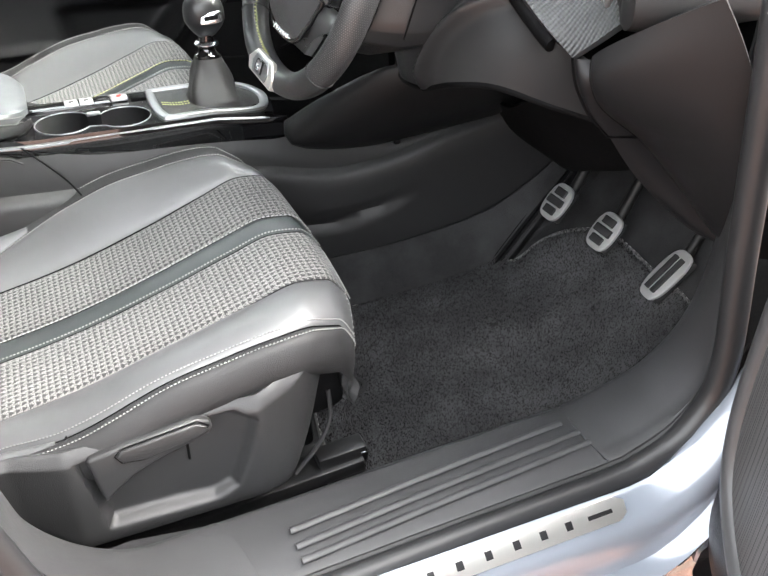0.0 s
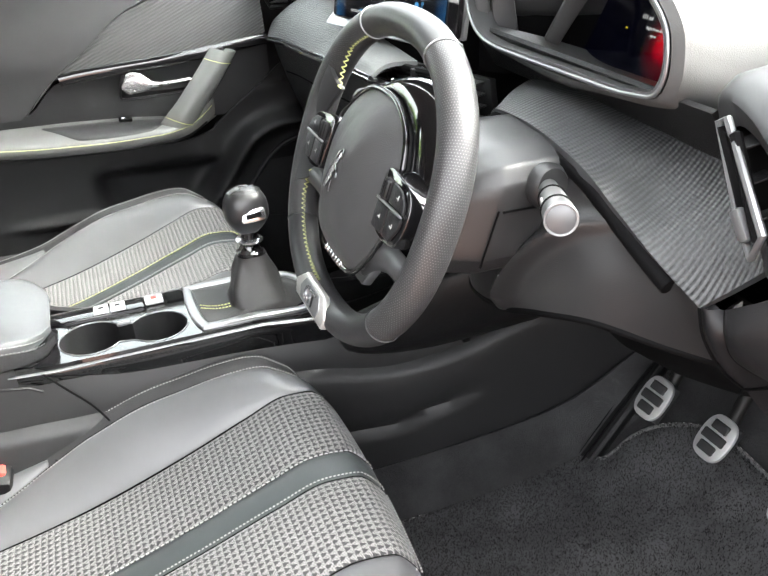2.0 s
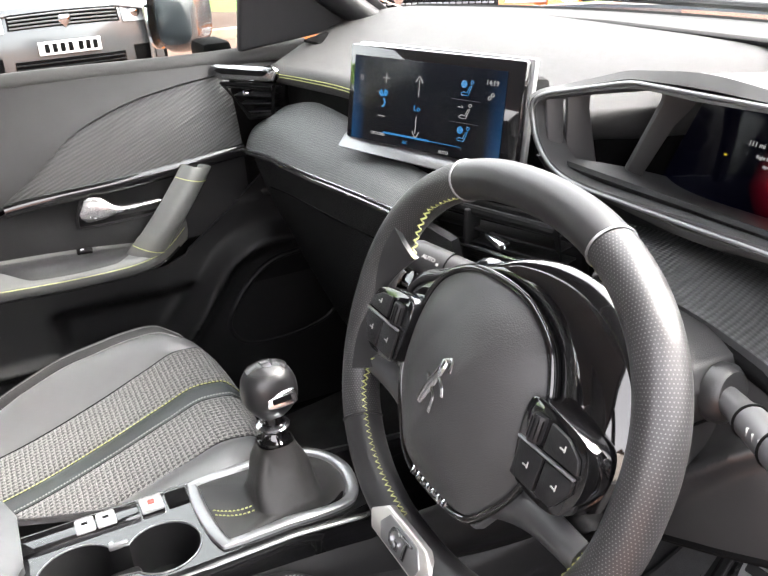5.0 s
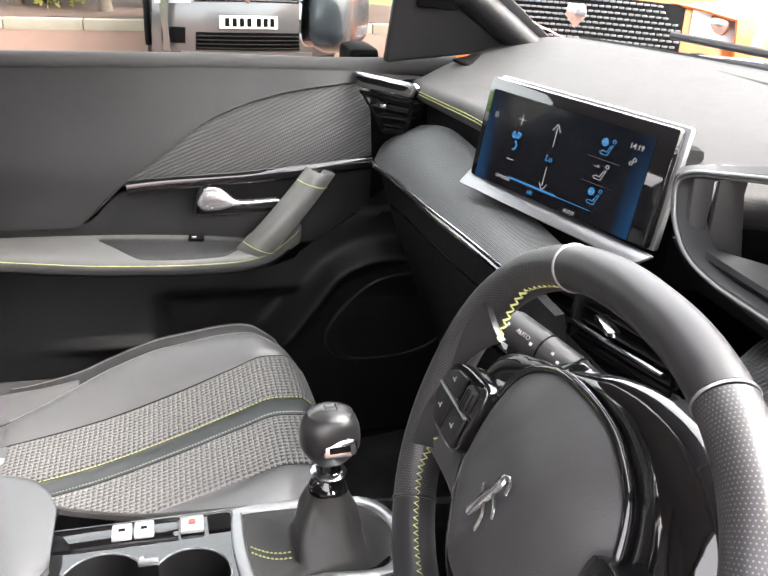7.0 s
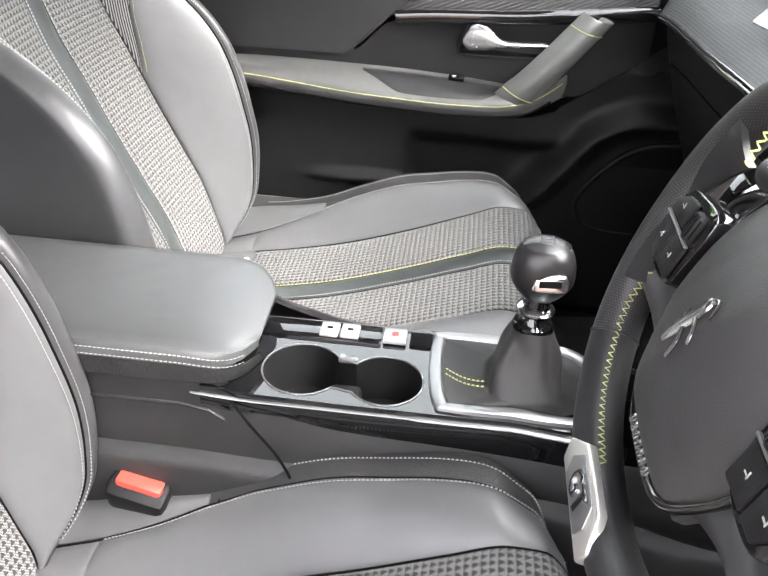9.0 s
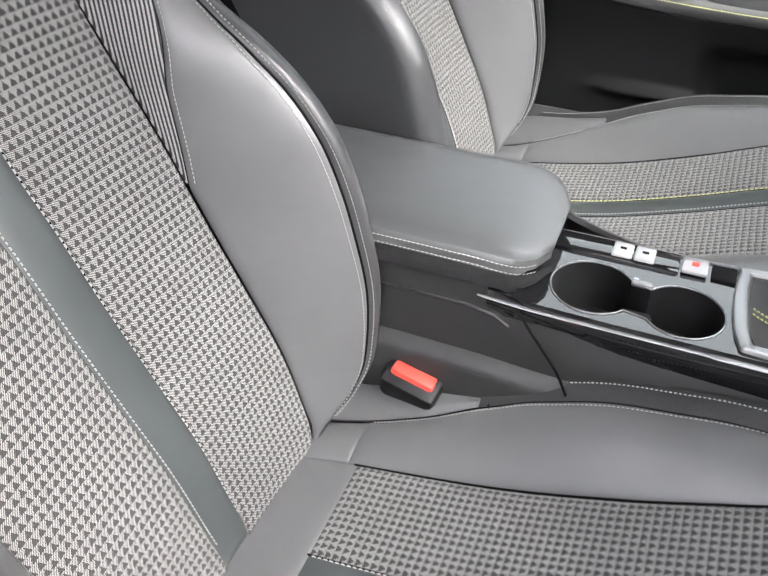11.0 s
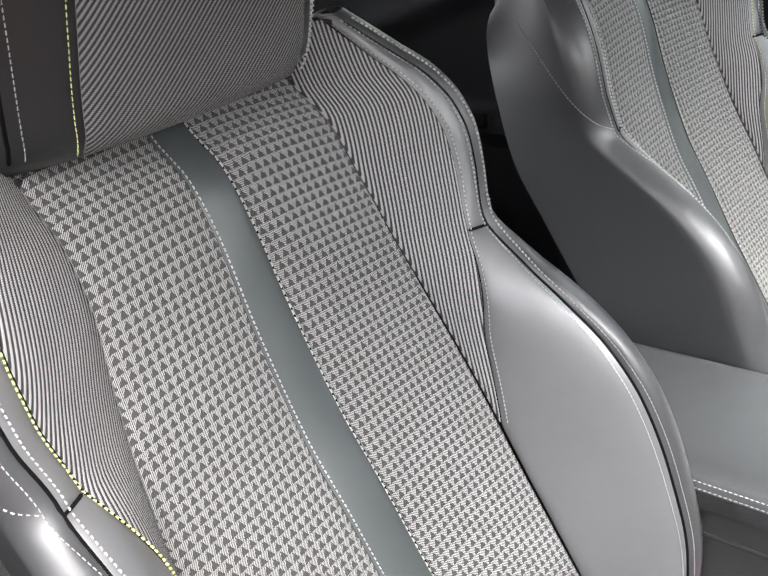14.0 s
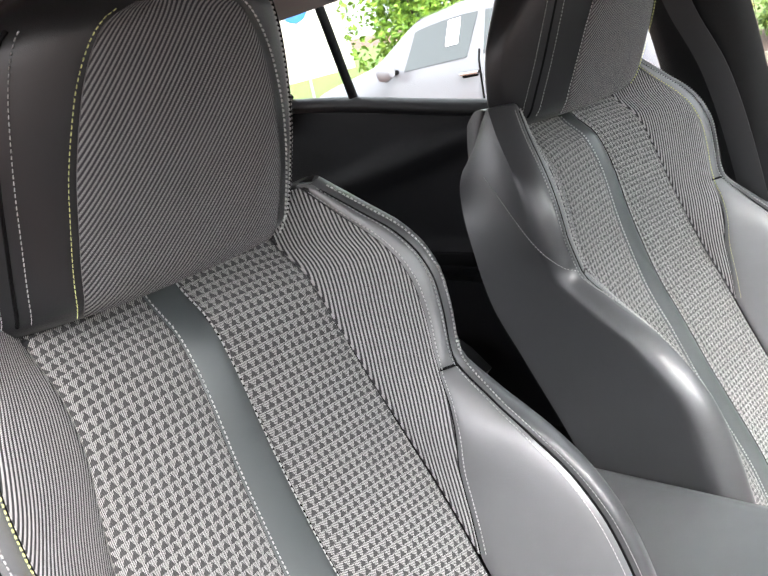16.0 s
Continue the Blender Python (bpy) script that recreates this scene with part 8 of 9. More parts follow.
# ---- steering wheel ----
U_ = Vector((0.358, 0, 0.934)).normalized()
N_ = Vector((-0.934, 0, 0.358)).normalized()
R_ = Vector((0, -1, 0))
WM = Matrix.Translation((0.487, -0.338, 1.053)) @ Matrix((R_, U_, N_)).transposed().to_4x4()
wheel = thing("steering_wheel", "flat-bottomed leather steering wheel with green zigzag stitching", "steering wheel", at=WM)


def rim_at(a, r=1.0):
    """The middle of the rim at an angle from the right, anticlockwise as the driver sees it."""
    c, s = math.cos(a), math.sin(a)
    e = 2.27
    k = 1 / (abs(c) ** e + abs(s) ** e) ** (1 / e)
    return Vector(((0.184 * k * c + 0.004) * r, ((0.152 if s > 0 else 0.161) * k * s + 0.007) * r, -0.007))

def rim_piece(a0, a1, n, material, label, rad=0.0170):
    pts = [rim_at(a) for a in np.linspace(a0, a1, n)]
    part("rim", tube(pts, rad, 22, squash=(1.0, 1.12), twist=(0, 0, 1)), material, wheel, label, local=True)


D2 = math.pi / 180
rim_piece(62 * D2, 117 * D2, 26, RIM_LEATHER, "smooth black leather rim top")
rim_piece(118 * D2, 222 * D2, 50, PERFORATED, "perforated leather grip")
rim_piece(-42 * D2, 61 * D2, 50, PERFORATED, "perforated leather grip")
rim_piece(223 * D2, 317 * D2, 44, RIM_LEATHER, "smooth black leather rim bottom")
for a in (61.5, 117.5, 222.5, -42.5):
    p, q = rim_at(a * D2), rim_at((a + 1) * D2)
    t = (q - p).normalized()
    o = t.cross(Vector((0, 0, 1)))
    part("rim_ring", tube([p + o * math.cos(b) * 0.0172 + Vector((0, 0, 1)) * math.sin(b) * 0.0192 for b in np.linspace(0, 2 * math.pi, 29)[:-1]], 0.0010, 6, closed=True), SILVER if a > 0 and a < 120 else RIM_LEATHER, wheel, local=True)
bm = bmesh.new()
for a0, a1 in ((118, 151), (201, 236), (236, 262), (24, 61), (-42, -18)):
    n = int((a1 - a0) * 0.95)
    path, nr = [], []
    for i, a in enumerate(np.linspace(a0, a1, n)):
        p = rim_at(a * D2)
        inn = -p.normalized()
        z = 0.0050 + (0.0026 if i % 2 else -0.0026)
        swell = 0.030 * max(0.0, min(1.0, (a - 134) / 16)) ** 1.5 if a < 165 else (0.034 * max(0.0, (214 - a) / 18) ** 1.5 if 190 < a < 214 else 0.0)
        path.append(p + inn * (0.0160 + swell) + Vector((0, 0, z)))
        nr.append(inn)
    for i in range(n - 1):
        stitches(bm, [path[i], path[i + 1]], [nr[i], nr[i + 1]], step=(path[i + 1] - path[i]).length * 0.99, length=(path[i + 1] - path[i]).length * 1.15, width=0.0009, off=0.0002)
tagged(part("rim_stitching", bm, THREAD_GREEN, wheel, "yellow-green zigzag stitching", local=True), kind="stuff")
# hub
SPOKE = plain("satin_spoke_grey", (0.075, 0.075, 0.078), 0.34, metal=0.4)
hub_half = [(0.018, 0.084), (0.044, 0.078), (0.072, 0.060), (0.087, 0.031), (0.092, -0.004), (0.089, -0.036), (0.070, -0.068), (0.047, -0.092), (0.018, -0.098)]
hub_pts = hub_half + [(-x, y) for x, y in hub_half[::-1]]
hub = spline([(x, y, 0) for x, y in hub_pts], 72, closed=True)
HZ = -0.004


def hub_face(x, y, k):
    """The padded hub: a dome with two facets that meet in a slanting ridge."""
    facet = 0.009 * max(0.0, 1 - abs(x * 0.86 - y * 0.5 - 0.012) / 0.05)
    return HZ + 0.024 * (1 - k ** 3.4) + facet * (1 - k ** 2)


rows = [[Vector((p.x * k, p.y * k, hub_face(p.x * k, p.y * k, k))) for p in hub] for k in np.linspace(0.02, 1.0, 22)]
rows.append([Vector((p.x * 1.0, p.y * 1.0, HZ - 0.02)) for p in hub])
PADM = plain("hub_leather", (0.040, 0.040, 0.041), 0.42, spec=0.45, grain=0.3, grain_scale=800)
pad = part("hub_pad", lattice(rows, wrap=True), PADM, wheel, "grained black hub pad", local=True)
part("hub_surround", tube([(p.x * 1.035, p.y * 1.035, HZ - 0.001) for p in hub], 0.0035, 10, closed=True), GLOSS, wheel, "piano black line round the hub", local=True)
def on_hub(x, y, lift=0.0015):
    a = math.atan2(y, x)
    far = min(hub, key=lambda p: abs(math.remainder(math.atan2(p.y, p.x) - a, 2 * math.pi)))
    return Vector((x, y, hub_face(x, y, math.hypot(x, y) / far.length) + lift))


part("hub_emblem", tube(spline([on_hub(*q) for q in ((-0.012, -0.024), (-0.005, -0.008), (0.003, 0.007), (0.005, 0.020))], 10), [0.003, 0.004, 0.0045, 0.005, 0.005, 0.0045, 0.004, 0.004, 0.004, 0.002], 8, squash=(1, 0.5)), CHROME, pad, "plain chrome emblem")
for pts in (((0.005, 0.018), (0.014, 0.022), (0.017, 0.013)), ((-0.003, -0.005), (0.007, -0.012), (0.005, -0.025)), ((0.002, 0.005), (0.013, 0.001), (0.016, -0.007)), ((-0.005, -0.006), (-0.013, 0.000))):
    part("emblem_limb", tube(spline([on_hub(*q) for q in pts], 8), 0.0021, 8, squash=(1, 0.5)), CHROME, pad)
part("hub_chin", slab([(-0.064, -0.068, HZ - 0.004), (-0.040, -0.0985, HZ + 0.000), (0.040, -0.0985, HZ + 0.000), (0.064, -0.068, HZ - 0.004), (0.060, -0.080, HZ - 0.022), (0.040, -0.112, HZ - 0.022), (-0.040, -0.112, HZ - 0.022), (-0.060, -0.080, HZ - 0.022)], (0, 0, 0), (0, 0, -0.010), 0.004), SILVER, wheel, "satin metal chin under the hub", local=True)
for i in range(7):
    part("chin_mark", box((0.0050, 0.0078, 0.0016), (-0.030 + i * 0.0085, -0.0980, HZ + 0.0018), 0.0005, pose(0, 0, 0, -25, 0, 0)), CHROME, wheel, local=True)
# gloss collar that wraps the top of the hub and runs out to both grips
collar_r = smooth_table([-24, 10, 25, 40, 55, 70, 90, 108, 122, 135, 150, 170, 204], [0.168, 0.168, 0.162, 0.152, 0.140, 0.126, 0.110, 0.100, 0.098, 0.106, 0.128, 0.166, 0.168])


def collar(d, k):
    a = math.radians(d)
    far = min(hub, key=lambda p: abs(math.remainder(math.atan2(p.y, p.x) - a, 2 * math.pi))).length * 1.03
    r = far + (max(far + 0.006, collar_r(d)) - far) * k
    return Vector((r * math.cos(a), r * math.sin(a), HZ - 0.004 - 0.026 * k * k + 0.006 * math.sin(k * math.pi) * max(0.0, (r - 0.10) / 0.06) + 0.010 * k * max(0.0, 1 - abs(d - 90) / 60)))


part("spoke", panel(collar, -24, 204, 0.0, 1.0, 90, 12, crease=0.003, skirt=0.014, out=(0, 0, 1)), GLOSS, wheel, "piano black spokes and collar round the hub", local=True)
# spokes with their key pads
for sg in (-1, 1):
    lo_y = smooth_table([0.034, 0.07, 0.115, 0.160], [-0.108, -0.084, -0.068, -0.062])
    hi_y = smooth_table([0.052, 0.08, 0.12, 0.164], [-0.070, -0.040, -0.034, -0.032])

    def cover(u, v):
        """The satin lower spoke, from the chin (u 0) to the rim (u 1), low edge (v 0) to high (v 1)."""
        x0, x1 = 0.034 + 0.126 * u, 0.052 + 0.112 * u
        return Vector((sg * (x0 + (x1 - x0) * v), lo_y(x0) + (hi_y(x1) - lo_y(x0)) * v, HZ - 0.010 + 0.012 * u + 0.007 * math.sin(v * math.pi) - 0.010 * (1 - v) * (1 - u)))

    part("spoke_cover", panel(cover, 0, 1, 0, 1, 20, 12, crease=0.003, skirt=0.014, out=(0, 0, 1)), SPOKE, wheel, "satin grey lower spoke", local=True)
    KZ = 0.009
    rim_k = spline([(sg * 0.086, 0.030, 0), (sg * 0.120, 0.032, 0), (sg * 0.150, 0.022, 0), (sg * 0.156, -0.006, 0), (sg * 0.140, -0.030, 0), (sg * 0.100, -0.030, 0), (sg * 0.088, -0.016, 0)], 40, closed=True)
    kp = part("key_bezel", slab([(p.x, p.y, KZ - 0.022) for p in (rim_k if sg > 0 else rim_k[::-1])], (0, 0, 0), (0, 0, 0.022), 0.002), GLOSS, wheel, "piano black key plate", local=True)
    for outline in ([(0.116, 0.006), (0.116, 0.026), (0.134, 0.024), (0.148, 0.016), (0.151, 0.006)], [(0.093, -0.025), (0.093, 0.001), (0.119, 0.001), (0.119, -0.025)], [(0.1215, -0.025), (0.1215, 0.001), (0.150, 0.001), (0.150, -0.008), (0.138, -0.025)]):
        key = part("wheel_key", slab([(sg * x, y, KZ + 0.0005) for x, y in (outline if sg > 0 else outline[::-1])], (0, 0, 0), (0, 0, 0.0035), 0.0012), PLASTIC_GREY, wheel, "dark grey key", local=True)
        mx, my = sum(p[0] for p in outline) / len(outline), sum(p[1] for p in outline) / len(outline)
        part("key_symbol", box((0.0055, 0.0010, 0.0005), (sg * mx, my, KZ + 0.0042), 0.0), THREAD, key)
        part("key_symbol", box((0.0010, 0.0045, 0.0005), (sg * mx + 0.002, my + 0.001, KZ + 0.0042), 0.0), THREAD, key)
    part("key_bar", box((0.060, 0.0022, 0.003), (sg * 0.121, 0.0035, KZ + 0.004), 0.0008), SILVER, wheel, local=True)
    rl = part("key_roller", lathe([(0.0, -0.010), (0.0058, -0.010), (0.0065, -0.008), (0.0065, 0.008), (0.0058, 0.010), (0.0, 0.010)], (sg * 0.103, 0.015, KZ + 0.0005), pose(0, 0, 0, 90, 0, 0), 18), PLASTIC_GREY, wheel, "ribbed roller", local=True)
    for i in range(5):
        part("roller_rib", box((0.0014, 0.0012, 0.015), (sg * 0.103 + 0.006 * math.cos(0.5 + 0.5 * i), 0.015, KZ + 0.0005 + 0.006 * math.sin(0.5 + 0.5 * i)), 0.0, pose(0, 0, 0, 90, 0, 0)), PLASTIC_DEEP, rl)
badge = part("rim_badge", slab([(-0.030, -0.1335, 0.004), (0.034, -0.1335, 0.004), (0.056, -0.150, 0.006), (0.050, -0.166, 0.004), (-0.046, -0.166, 0.004), (-0.052, -0.150, 0.006)], (0, 0, 0), (0, 0, 0.0085), 0.0022), PLATE_STEEL, wheel, "satin silver rim badge", local=True)
part("badge_field", slab([(-0.022, -0.1370, 0.0122), (0.026, -0.1370, 0.0122), (0.036, -0.150, 0.0130), (0.030, -0.1625, 0.0122), (-0.026, -0.1625, 0.0122), (-0.032, -0.150, 0.0130)], (0, 0, 0), (0, 0, 0.0016), 0.0006), SILVER, badge, "grey centre field")
lettering("GT", 0.026, CHROME, wheel, pose(0.002, -0.150, 0.0146), "badge_lettering", 0.0012)
lettering("GT", 0.028, STEEL_DARK, wheel, pose(0.002, -0.1505, 0.0140), "badge_shadow", 0.0004)
# leather that widens from the rim towards the key plates
sg, mid_a = -1, 180


def web(u, v):
    """u from the rim (0) to the key plate (1), v over the height of the thumb rest."""
    a = (mid_a - sg * (-31 + 58 * v)) * D2
    p = rim_at(a)
    q = Vector((sg * (0.125 + 0.034 * math.sin(v * math.pi)), 0.060 - 0.106 * v, 0.000))
    w = p.lerp(q, u)
    w.z = p.z + 0.017 * math.cos(min(1.0, u) * 1.2) ** 0.8 - 0.004 * u
    return w

part("grip_web", panel(web, 0.0, 1.0, 0.0, 1.0, 12, 22, crease=0.002, skirt=0.006, sides="r", out=(0, 0, 1)), RIM_LEATHER, wheel, "smooth leather thumb rest", local=True)

part("column_tube", tube([(0, 0, -0.03), (0, 0, -0.10)], 0.05, 24), PLASTIC_DEEP, wheel, local=True)


# ---- outside: ground, planted bed, parked cars ----
def paving_mat(name):
    m, nt, b = nodes_of(name)
    co = coords_of(nt)
    br = nt.nodes.new("ShaderNodeTexBrick")
    for key, v in (("Scale", 1.0), ("Mortar Size", 0.006), ("Brick Width", 0.2), ("Row Height", 0.1), ("Bias", -0.2)):
        br.inputs[key].default_value = v
    br.inputs["Color1"].default_value, br.inputs["Color2"].default_value = (0.17, 0.075, 0.047, 1), (0.125, 0.058, 0.040, 1)
    br.inputs["Mortar"].default_value = (0.10, 0.07, 0.055, 1)
    link(nt, co, br.inputs["Vector"])
    n1, n2 = noise_node(nt, 160, 4, co), noise_node(nt, 1.1, 4, co)
    col = mixed(nt, math_node(nt, "MULTIPLY", n1.outputs[0], 0.5), br.outputs["Color"], (0.20, 0.12, 0.09))
    link(nt, mixed(nt, math_node(nt, "MULTIPLY", n2.outputs[0], 0.4), col, (0.13, 0.085, 0.065)), b.inputs["Base Color"])
    b.inputs["Roughness"].default_value = 0.9
    bump(nt, b, math_node(nt, "SUBTRACT", n1.outputs[0], br.outputs["Fac"]), 0.6, 0.006)
    return m


def mottled(name, c1, c2, scale, rough=0.9, relief=0.6, dist=0.01):
    m, nt, b = nodes_of(name)
    co = coords_of(nt)
    n1, n2 = noise_node(nt, scale, 5, co, 0.7), noise_node(nt, scale * 0.08, 3, co)
    col = mixed(nt, ramp(nt, n1.outputs[0], [(0.3, 0.0), (0.7, 1.0)]), c1, c2)
    link(nt, mixed(nt, math_node(nt, "MULTIPLY", n2.outputs[0], 0.5), col, tuple(v * 0.55 for v in c1)), b.inputs["Base Color"])
    b.inputs["Roughness"].default_value = rough
    bump(nt, b, n1.outputs[0], relief, dist)
    return m


def leaf_mat(name, c1, c2):
    m, nt, b = nodes_of(name)
    g = nt.nodes.new("ShaderNodeNewGeometry")
    link(nt, mixed(nt, g.outputs["Random Per Island"], c1, c2), b.inputs["Base Color"])
    b.inputs["Roughness"].default_value = 0.55
    b.inputs["Transmission Weight"].default_value = 0.0
    b.inputs["Subsurface Weight"].default_value = 0.0
    return m


PAVING = paving_mat("red_block_paving")
KERB = mottled("pale_kerb_concrete", (0.30, 0.26, 0.20), (0.38, 0.34, 0.27), 120, relief=0.3, dist=0.002)
BARK = mottled("bark_mulch", (0.05, 0.028, 0.02), (0.16, 0.095, 0.07), 60, relief=1.0, dist=0.02)
GRASS = mottled("grass", (0.10, 0.17, 0.035), (0.20, 0.27, 0.06), 40, relief=1.0, dist=0.03)
TRUNK = mottled("tree_bark", (0.10, 0.075, 0.055), (0.22, 0.17, 0.13), 25, relief=1.0, dist=0.01)
LEAF = leaf_mat("hedge_leaf", (0.045, 0.10, 0.02), (0.16, 0.24, 0.035))
LEAF_LIGHT = leaf_mat("bush_leaf", (0.10, 0.22, 0.02), (0.26, 0.42, 0.05))
LEAF_GOLD = leaf_mat("golden_leaf", (0.22, 0.22, 0.03), (0.34, 0.30, 0.05))
ROAD = mottled("asphalt", (0.05, 0.05, 0.052), (0.085, 0.085, 0.085), 300, relief=0.5, dist=0.004)

tagged(part("ground", sheet(-400, 400, -400, 400, 0.0, 8), PAVING), "red block paving of the car park", "ground", kind="structure")
tagged(part("grass_bank", lattice([[(x, y, 0.02 + 0.10 * max(0, min(1, (y - 13.3) / 4))) for x in np.linspace(-60, 30, 30)] for y in np.linspace(13.2, 60, 12)], thick=0.02, out=(0, 0, 1)), GRASS), "mown grass behind the planted bed", "grass", kind="structure")
tagged(part("road", sheet(-60, -12.5, -20, 12.6, 0.012, 6), ROAD), "grey asphalt road beyond the parked cars", "road", kind="structure")

rnd = random.Random(4)
bm = bmesh.new()
for _ in range(1500):
    q = rnd.uniform(0.006, 0.014)
    c = Vector((rnd.uniform(0.35, 1.35), rnd.uniform(-1.45, -0.9), q * 0.4))
    ring = [Vector((rnd.gauss(0, 1), rnd.gauss(0, 1), rnd.gauss(0, 0.8))).normalized() * q for _ in range(7)]
    vs = [bm.verts.new(c + v) for v in ring]
    [bm.faces.new([vs[a], vs[b], vs[d]]) for a, b, d in ((0, 1, 2), (2, 3, 4), (4, 5, 6), (6, 0, 3), (1, 3, 5))]
gravel_bits = part("gravel", bm, leaf_mat("gravel_stone", (0.10, 0.04, 0.026), (0.36, 0.17, 0.11)), smooth=False)
tagged(gravel_bits, "loose red-brown gravel lying beside the sill", "gravel", kind="stuff")
kerb = thing("kerb", "pale cream concrete kerb along the planted bed", "kerb", kind="structure", at=Matrix.Translation((-1, 10.3, 0)))
for i in range(26):
    x = -14 + i * 0.915
    part("kerb_stone", box((0.905, 0.15, 0.30), (x, 10.35 + rnd.uniform(-0.004, 0.004), -0.02 + rnd.uniform(-0.004, 0.004)), 0.018), KERB, kerb)
rows = [[(x, y, 0.10 + 0.05 * math.sin(x * 1.7) * math.sin(y * 2.3) + rnd.uniform(-0.012, 0.012)) for x in np.linspace(-14, 9, 120)] for y in np.linspace(10.43, 13.2, 24)]
tagged(part("mulch_bed", lattice(rows, thick=0.05, out=(0, 0, 1)), BARK), "brown bark mulch bed behind the kerb", "planting bed", kind="structure")


def leaves(bm, count, place, size, rng):
    """Small bent leaves, each of two triangles a side of its rib."""
    for _ in range(count):
        c = Vector(place(rng))
        d = Vector((rng.gauss(0, 1), rng.gauss(0, 1), rng.gauss(0.2, 0.8))).normalized()
        w = d.orthogonal().normalized()
        w.rotate(Matrix.Rotation(rng.uniform(0, 6.28), 3, d))
        s = size * rng.uniform(0.6, 1.3)
        n = d.cross(w)
        a, b = bm.verts.new(c), bm.verts.new(c + d * s)
        l = bm.verts.new(c + d * s * 0.45 + w * s * 0.3 + n * s * 0.1)
        r = bm.verts.new(c + d * s * 0.45 - w * s * 0.3 + n * s * 0.1)
        bm.faces.new([a, l, b])
        bm.faces.new([a, b, r])
    return bm


def bush(x, y, rx, ry, h, material, label, count, size=0.09, z0=0.12):
    e = thing("bush", label, "bush", at=Matrix.Translation((x, y, z0)))
    rng = random.Random(int(x * 31 + y * 7))
    lumps = [(rng.uniform(-0.7, 0.7) * rx, rng.uniform(-0.6, 0.6) * ry, rng.uniform(0.25, 0.8) * h, rng.uniform(0.25, 0.5)) for _ in range(16)]

    def place(r):
        lx, ly, lz, q = r.choice(lumps)
        u = Vector((r.gauss(0, 1), r.gauss(0, 1), r.gauss(0, 1))).normalized() * r.uniform(0.7, 1.0) ** 0.5
        return (x + lx + u.x * q * rx * 0.9, y + ly + u.y * q * ry * 0.9, z0 + max(0.02, lz + u.z * q * h * 0.8))

    ob = part("foliage", leaves(bmesh.new(), count, place, size, rng), material, e, smooth=False)
    tagged(ob, kind="stuff")
    for k in range(5):
        lx, ly, lz, q = lumps[k]
        part("stem", tube(spline([(x + lx * 0.2, y + ly * 0.2, z0 - 0.05), (x + lx * 0.5, y + ly * 0.6, z0 + lz * 0.5), (x + lx, y + ly, z0 + lz)], 8), [0.025 - 0.002 * i for i in range(8)], 6), TRUNK, e)


for x, y, rx, h, mt, lb in ((-3.2, 12.3, 1.2, 0.75, LEAF, "dark green clipped bush"), (-1.2, 12.4, 1.1, 0.8, LEAF_GOLD, "yellow-green low bush"), (0.5, 12.5, 1.0, 0.7, LEAF, "dark green clipped bush"), (2.6, 12.5, 1.2, 0.9, LEAF, "dark green clipped bush"), (-5.4, 12.4, 1.2, 0.8, LEAF_GOLD, "yellow-green low bush")):
    bush(x, y, rx, 0.6, h, mt, lb + " in the mulch bed", 2600)
bush(-9.6, 11.6, 2.0, 1.3, 3.6, LEAF_LIGHT, "tall bright green bush behind the white car", 9000, 0.14)
bush(-6.6, 12.0, 1.4, 1.0, 3.0, LEAF_LIGHT, "tall bright green bush behind the white car", 6000, 0.14)


def tree(x, y, h, seed):
    e = thing("tree", "young tree with a bare grey-brown trunk", "tree", "trees in the bed", at=Matrix.Translation((x, y, 0.1)))
    rng = random.Random(seed)
    lean = rng.uniform(-0.1, 0.1)
    stem = spline([(x, y, 0.02), (x + lean * 0.4, y, h * 0.35), (x + lean, y + 0.03, h * 0.7), (x + lean * 1.3, y, h)], 16)
    part("trunk", tube(stem, [0.085 * (1 - 0.8 * i / 15) + (0.03 if i == 0 else 0) for i in range(16)], 10), TRUNK, e)
    tips = []
    for k in range(9):
        s = stem[5 + k]
        a = rng.uniform(0, 6.28)
        tip = s + Vector((math.cos(a), math.sin(a), 0.8)) * rng.uniform(0.6, 1.2)
        part("limb", tube(spline([s, s.lerp(tip, 0.5) + Vector((0, 0, -0.06)), tip], 8), [0.03 - 0.003 * i for i in range(8)], 6), TRUNK, e)
        tips.append((s, tip))

    def place(r):
        s, tip = r.choice(tips)
        return s.lerp(tip, r.uniform(0.45, 1.15)) + Vector((r.gauss(0, 0.22), r.gauss(0, 0.22), r.gauss(0, 0.2)))

    tagged(part("crown", leaves(bmesh.new(), 2200, place, 0.09, rng), LEAF, e, smooth=False), kind="stuff")


for i, (x, y) in enumerate(((-2.55, 11.5), (-1.75, 12.2), (-0.55, 11.8), (0.3, 12.0), (-4.4, 12.2))):
    tree(x, y, 4.2 + 0.3 * (i % 3), i + 1)

sign = thing("road_sign", "round blue road sign on a grey post", "road sign", at=Matrix.Translation((-15.5, 13.6, 0)))
part("post", tube([(-15.5, 13.6, 0), (-15.5, 13.6, 2.4)], 0.04, 12), plain("galvanised_post", (0.4, 0.4, 0.4), 0.5, metal=0.6), sign)
part("sign_plate", lathe([(0.02, -0.01), (0.32, -0.01), (0.33, 0.0), (0.32, 0.01), (0.02, 0.01)], (-15.45, 13.54, 2.35), pose(0, 0, 0, 90, 0, 46), 32), plain("sign_blue", (0.02, 0.14, 0.55), 0.4), sign, "blue sign plate")

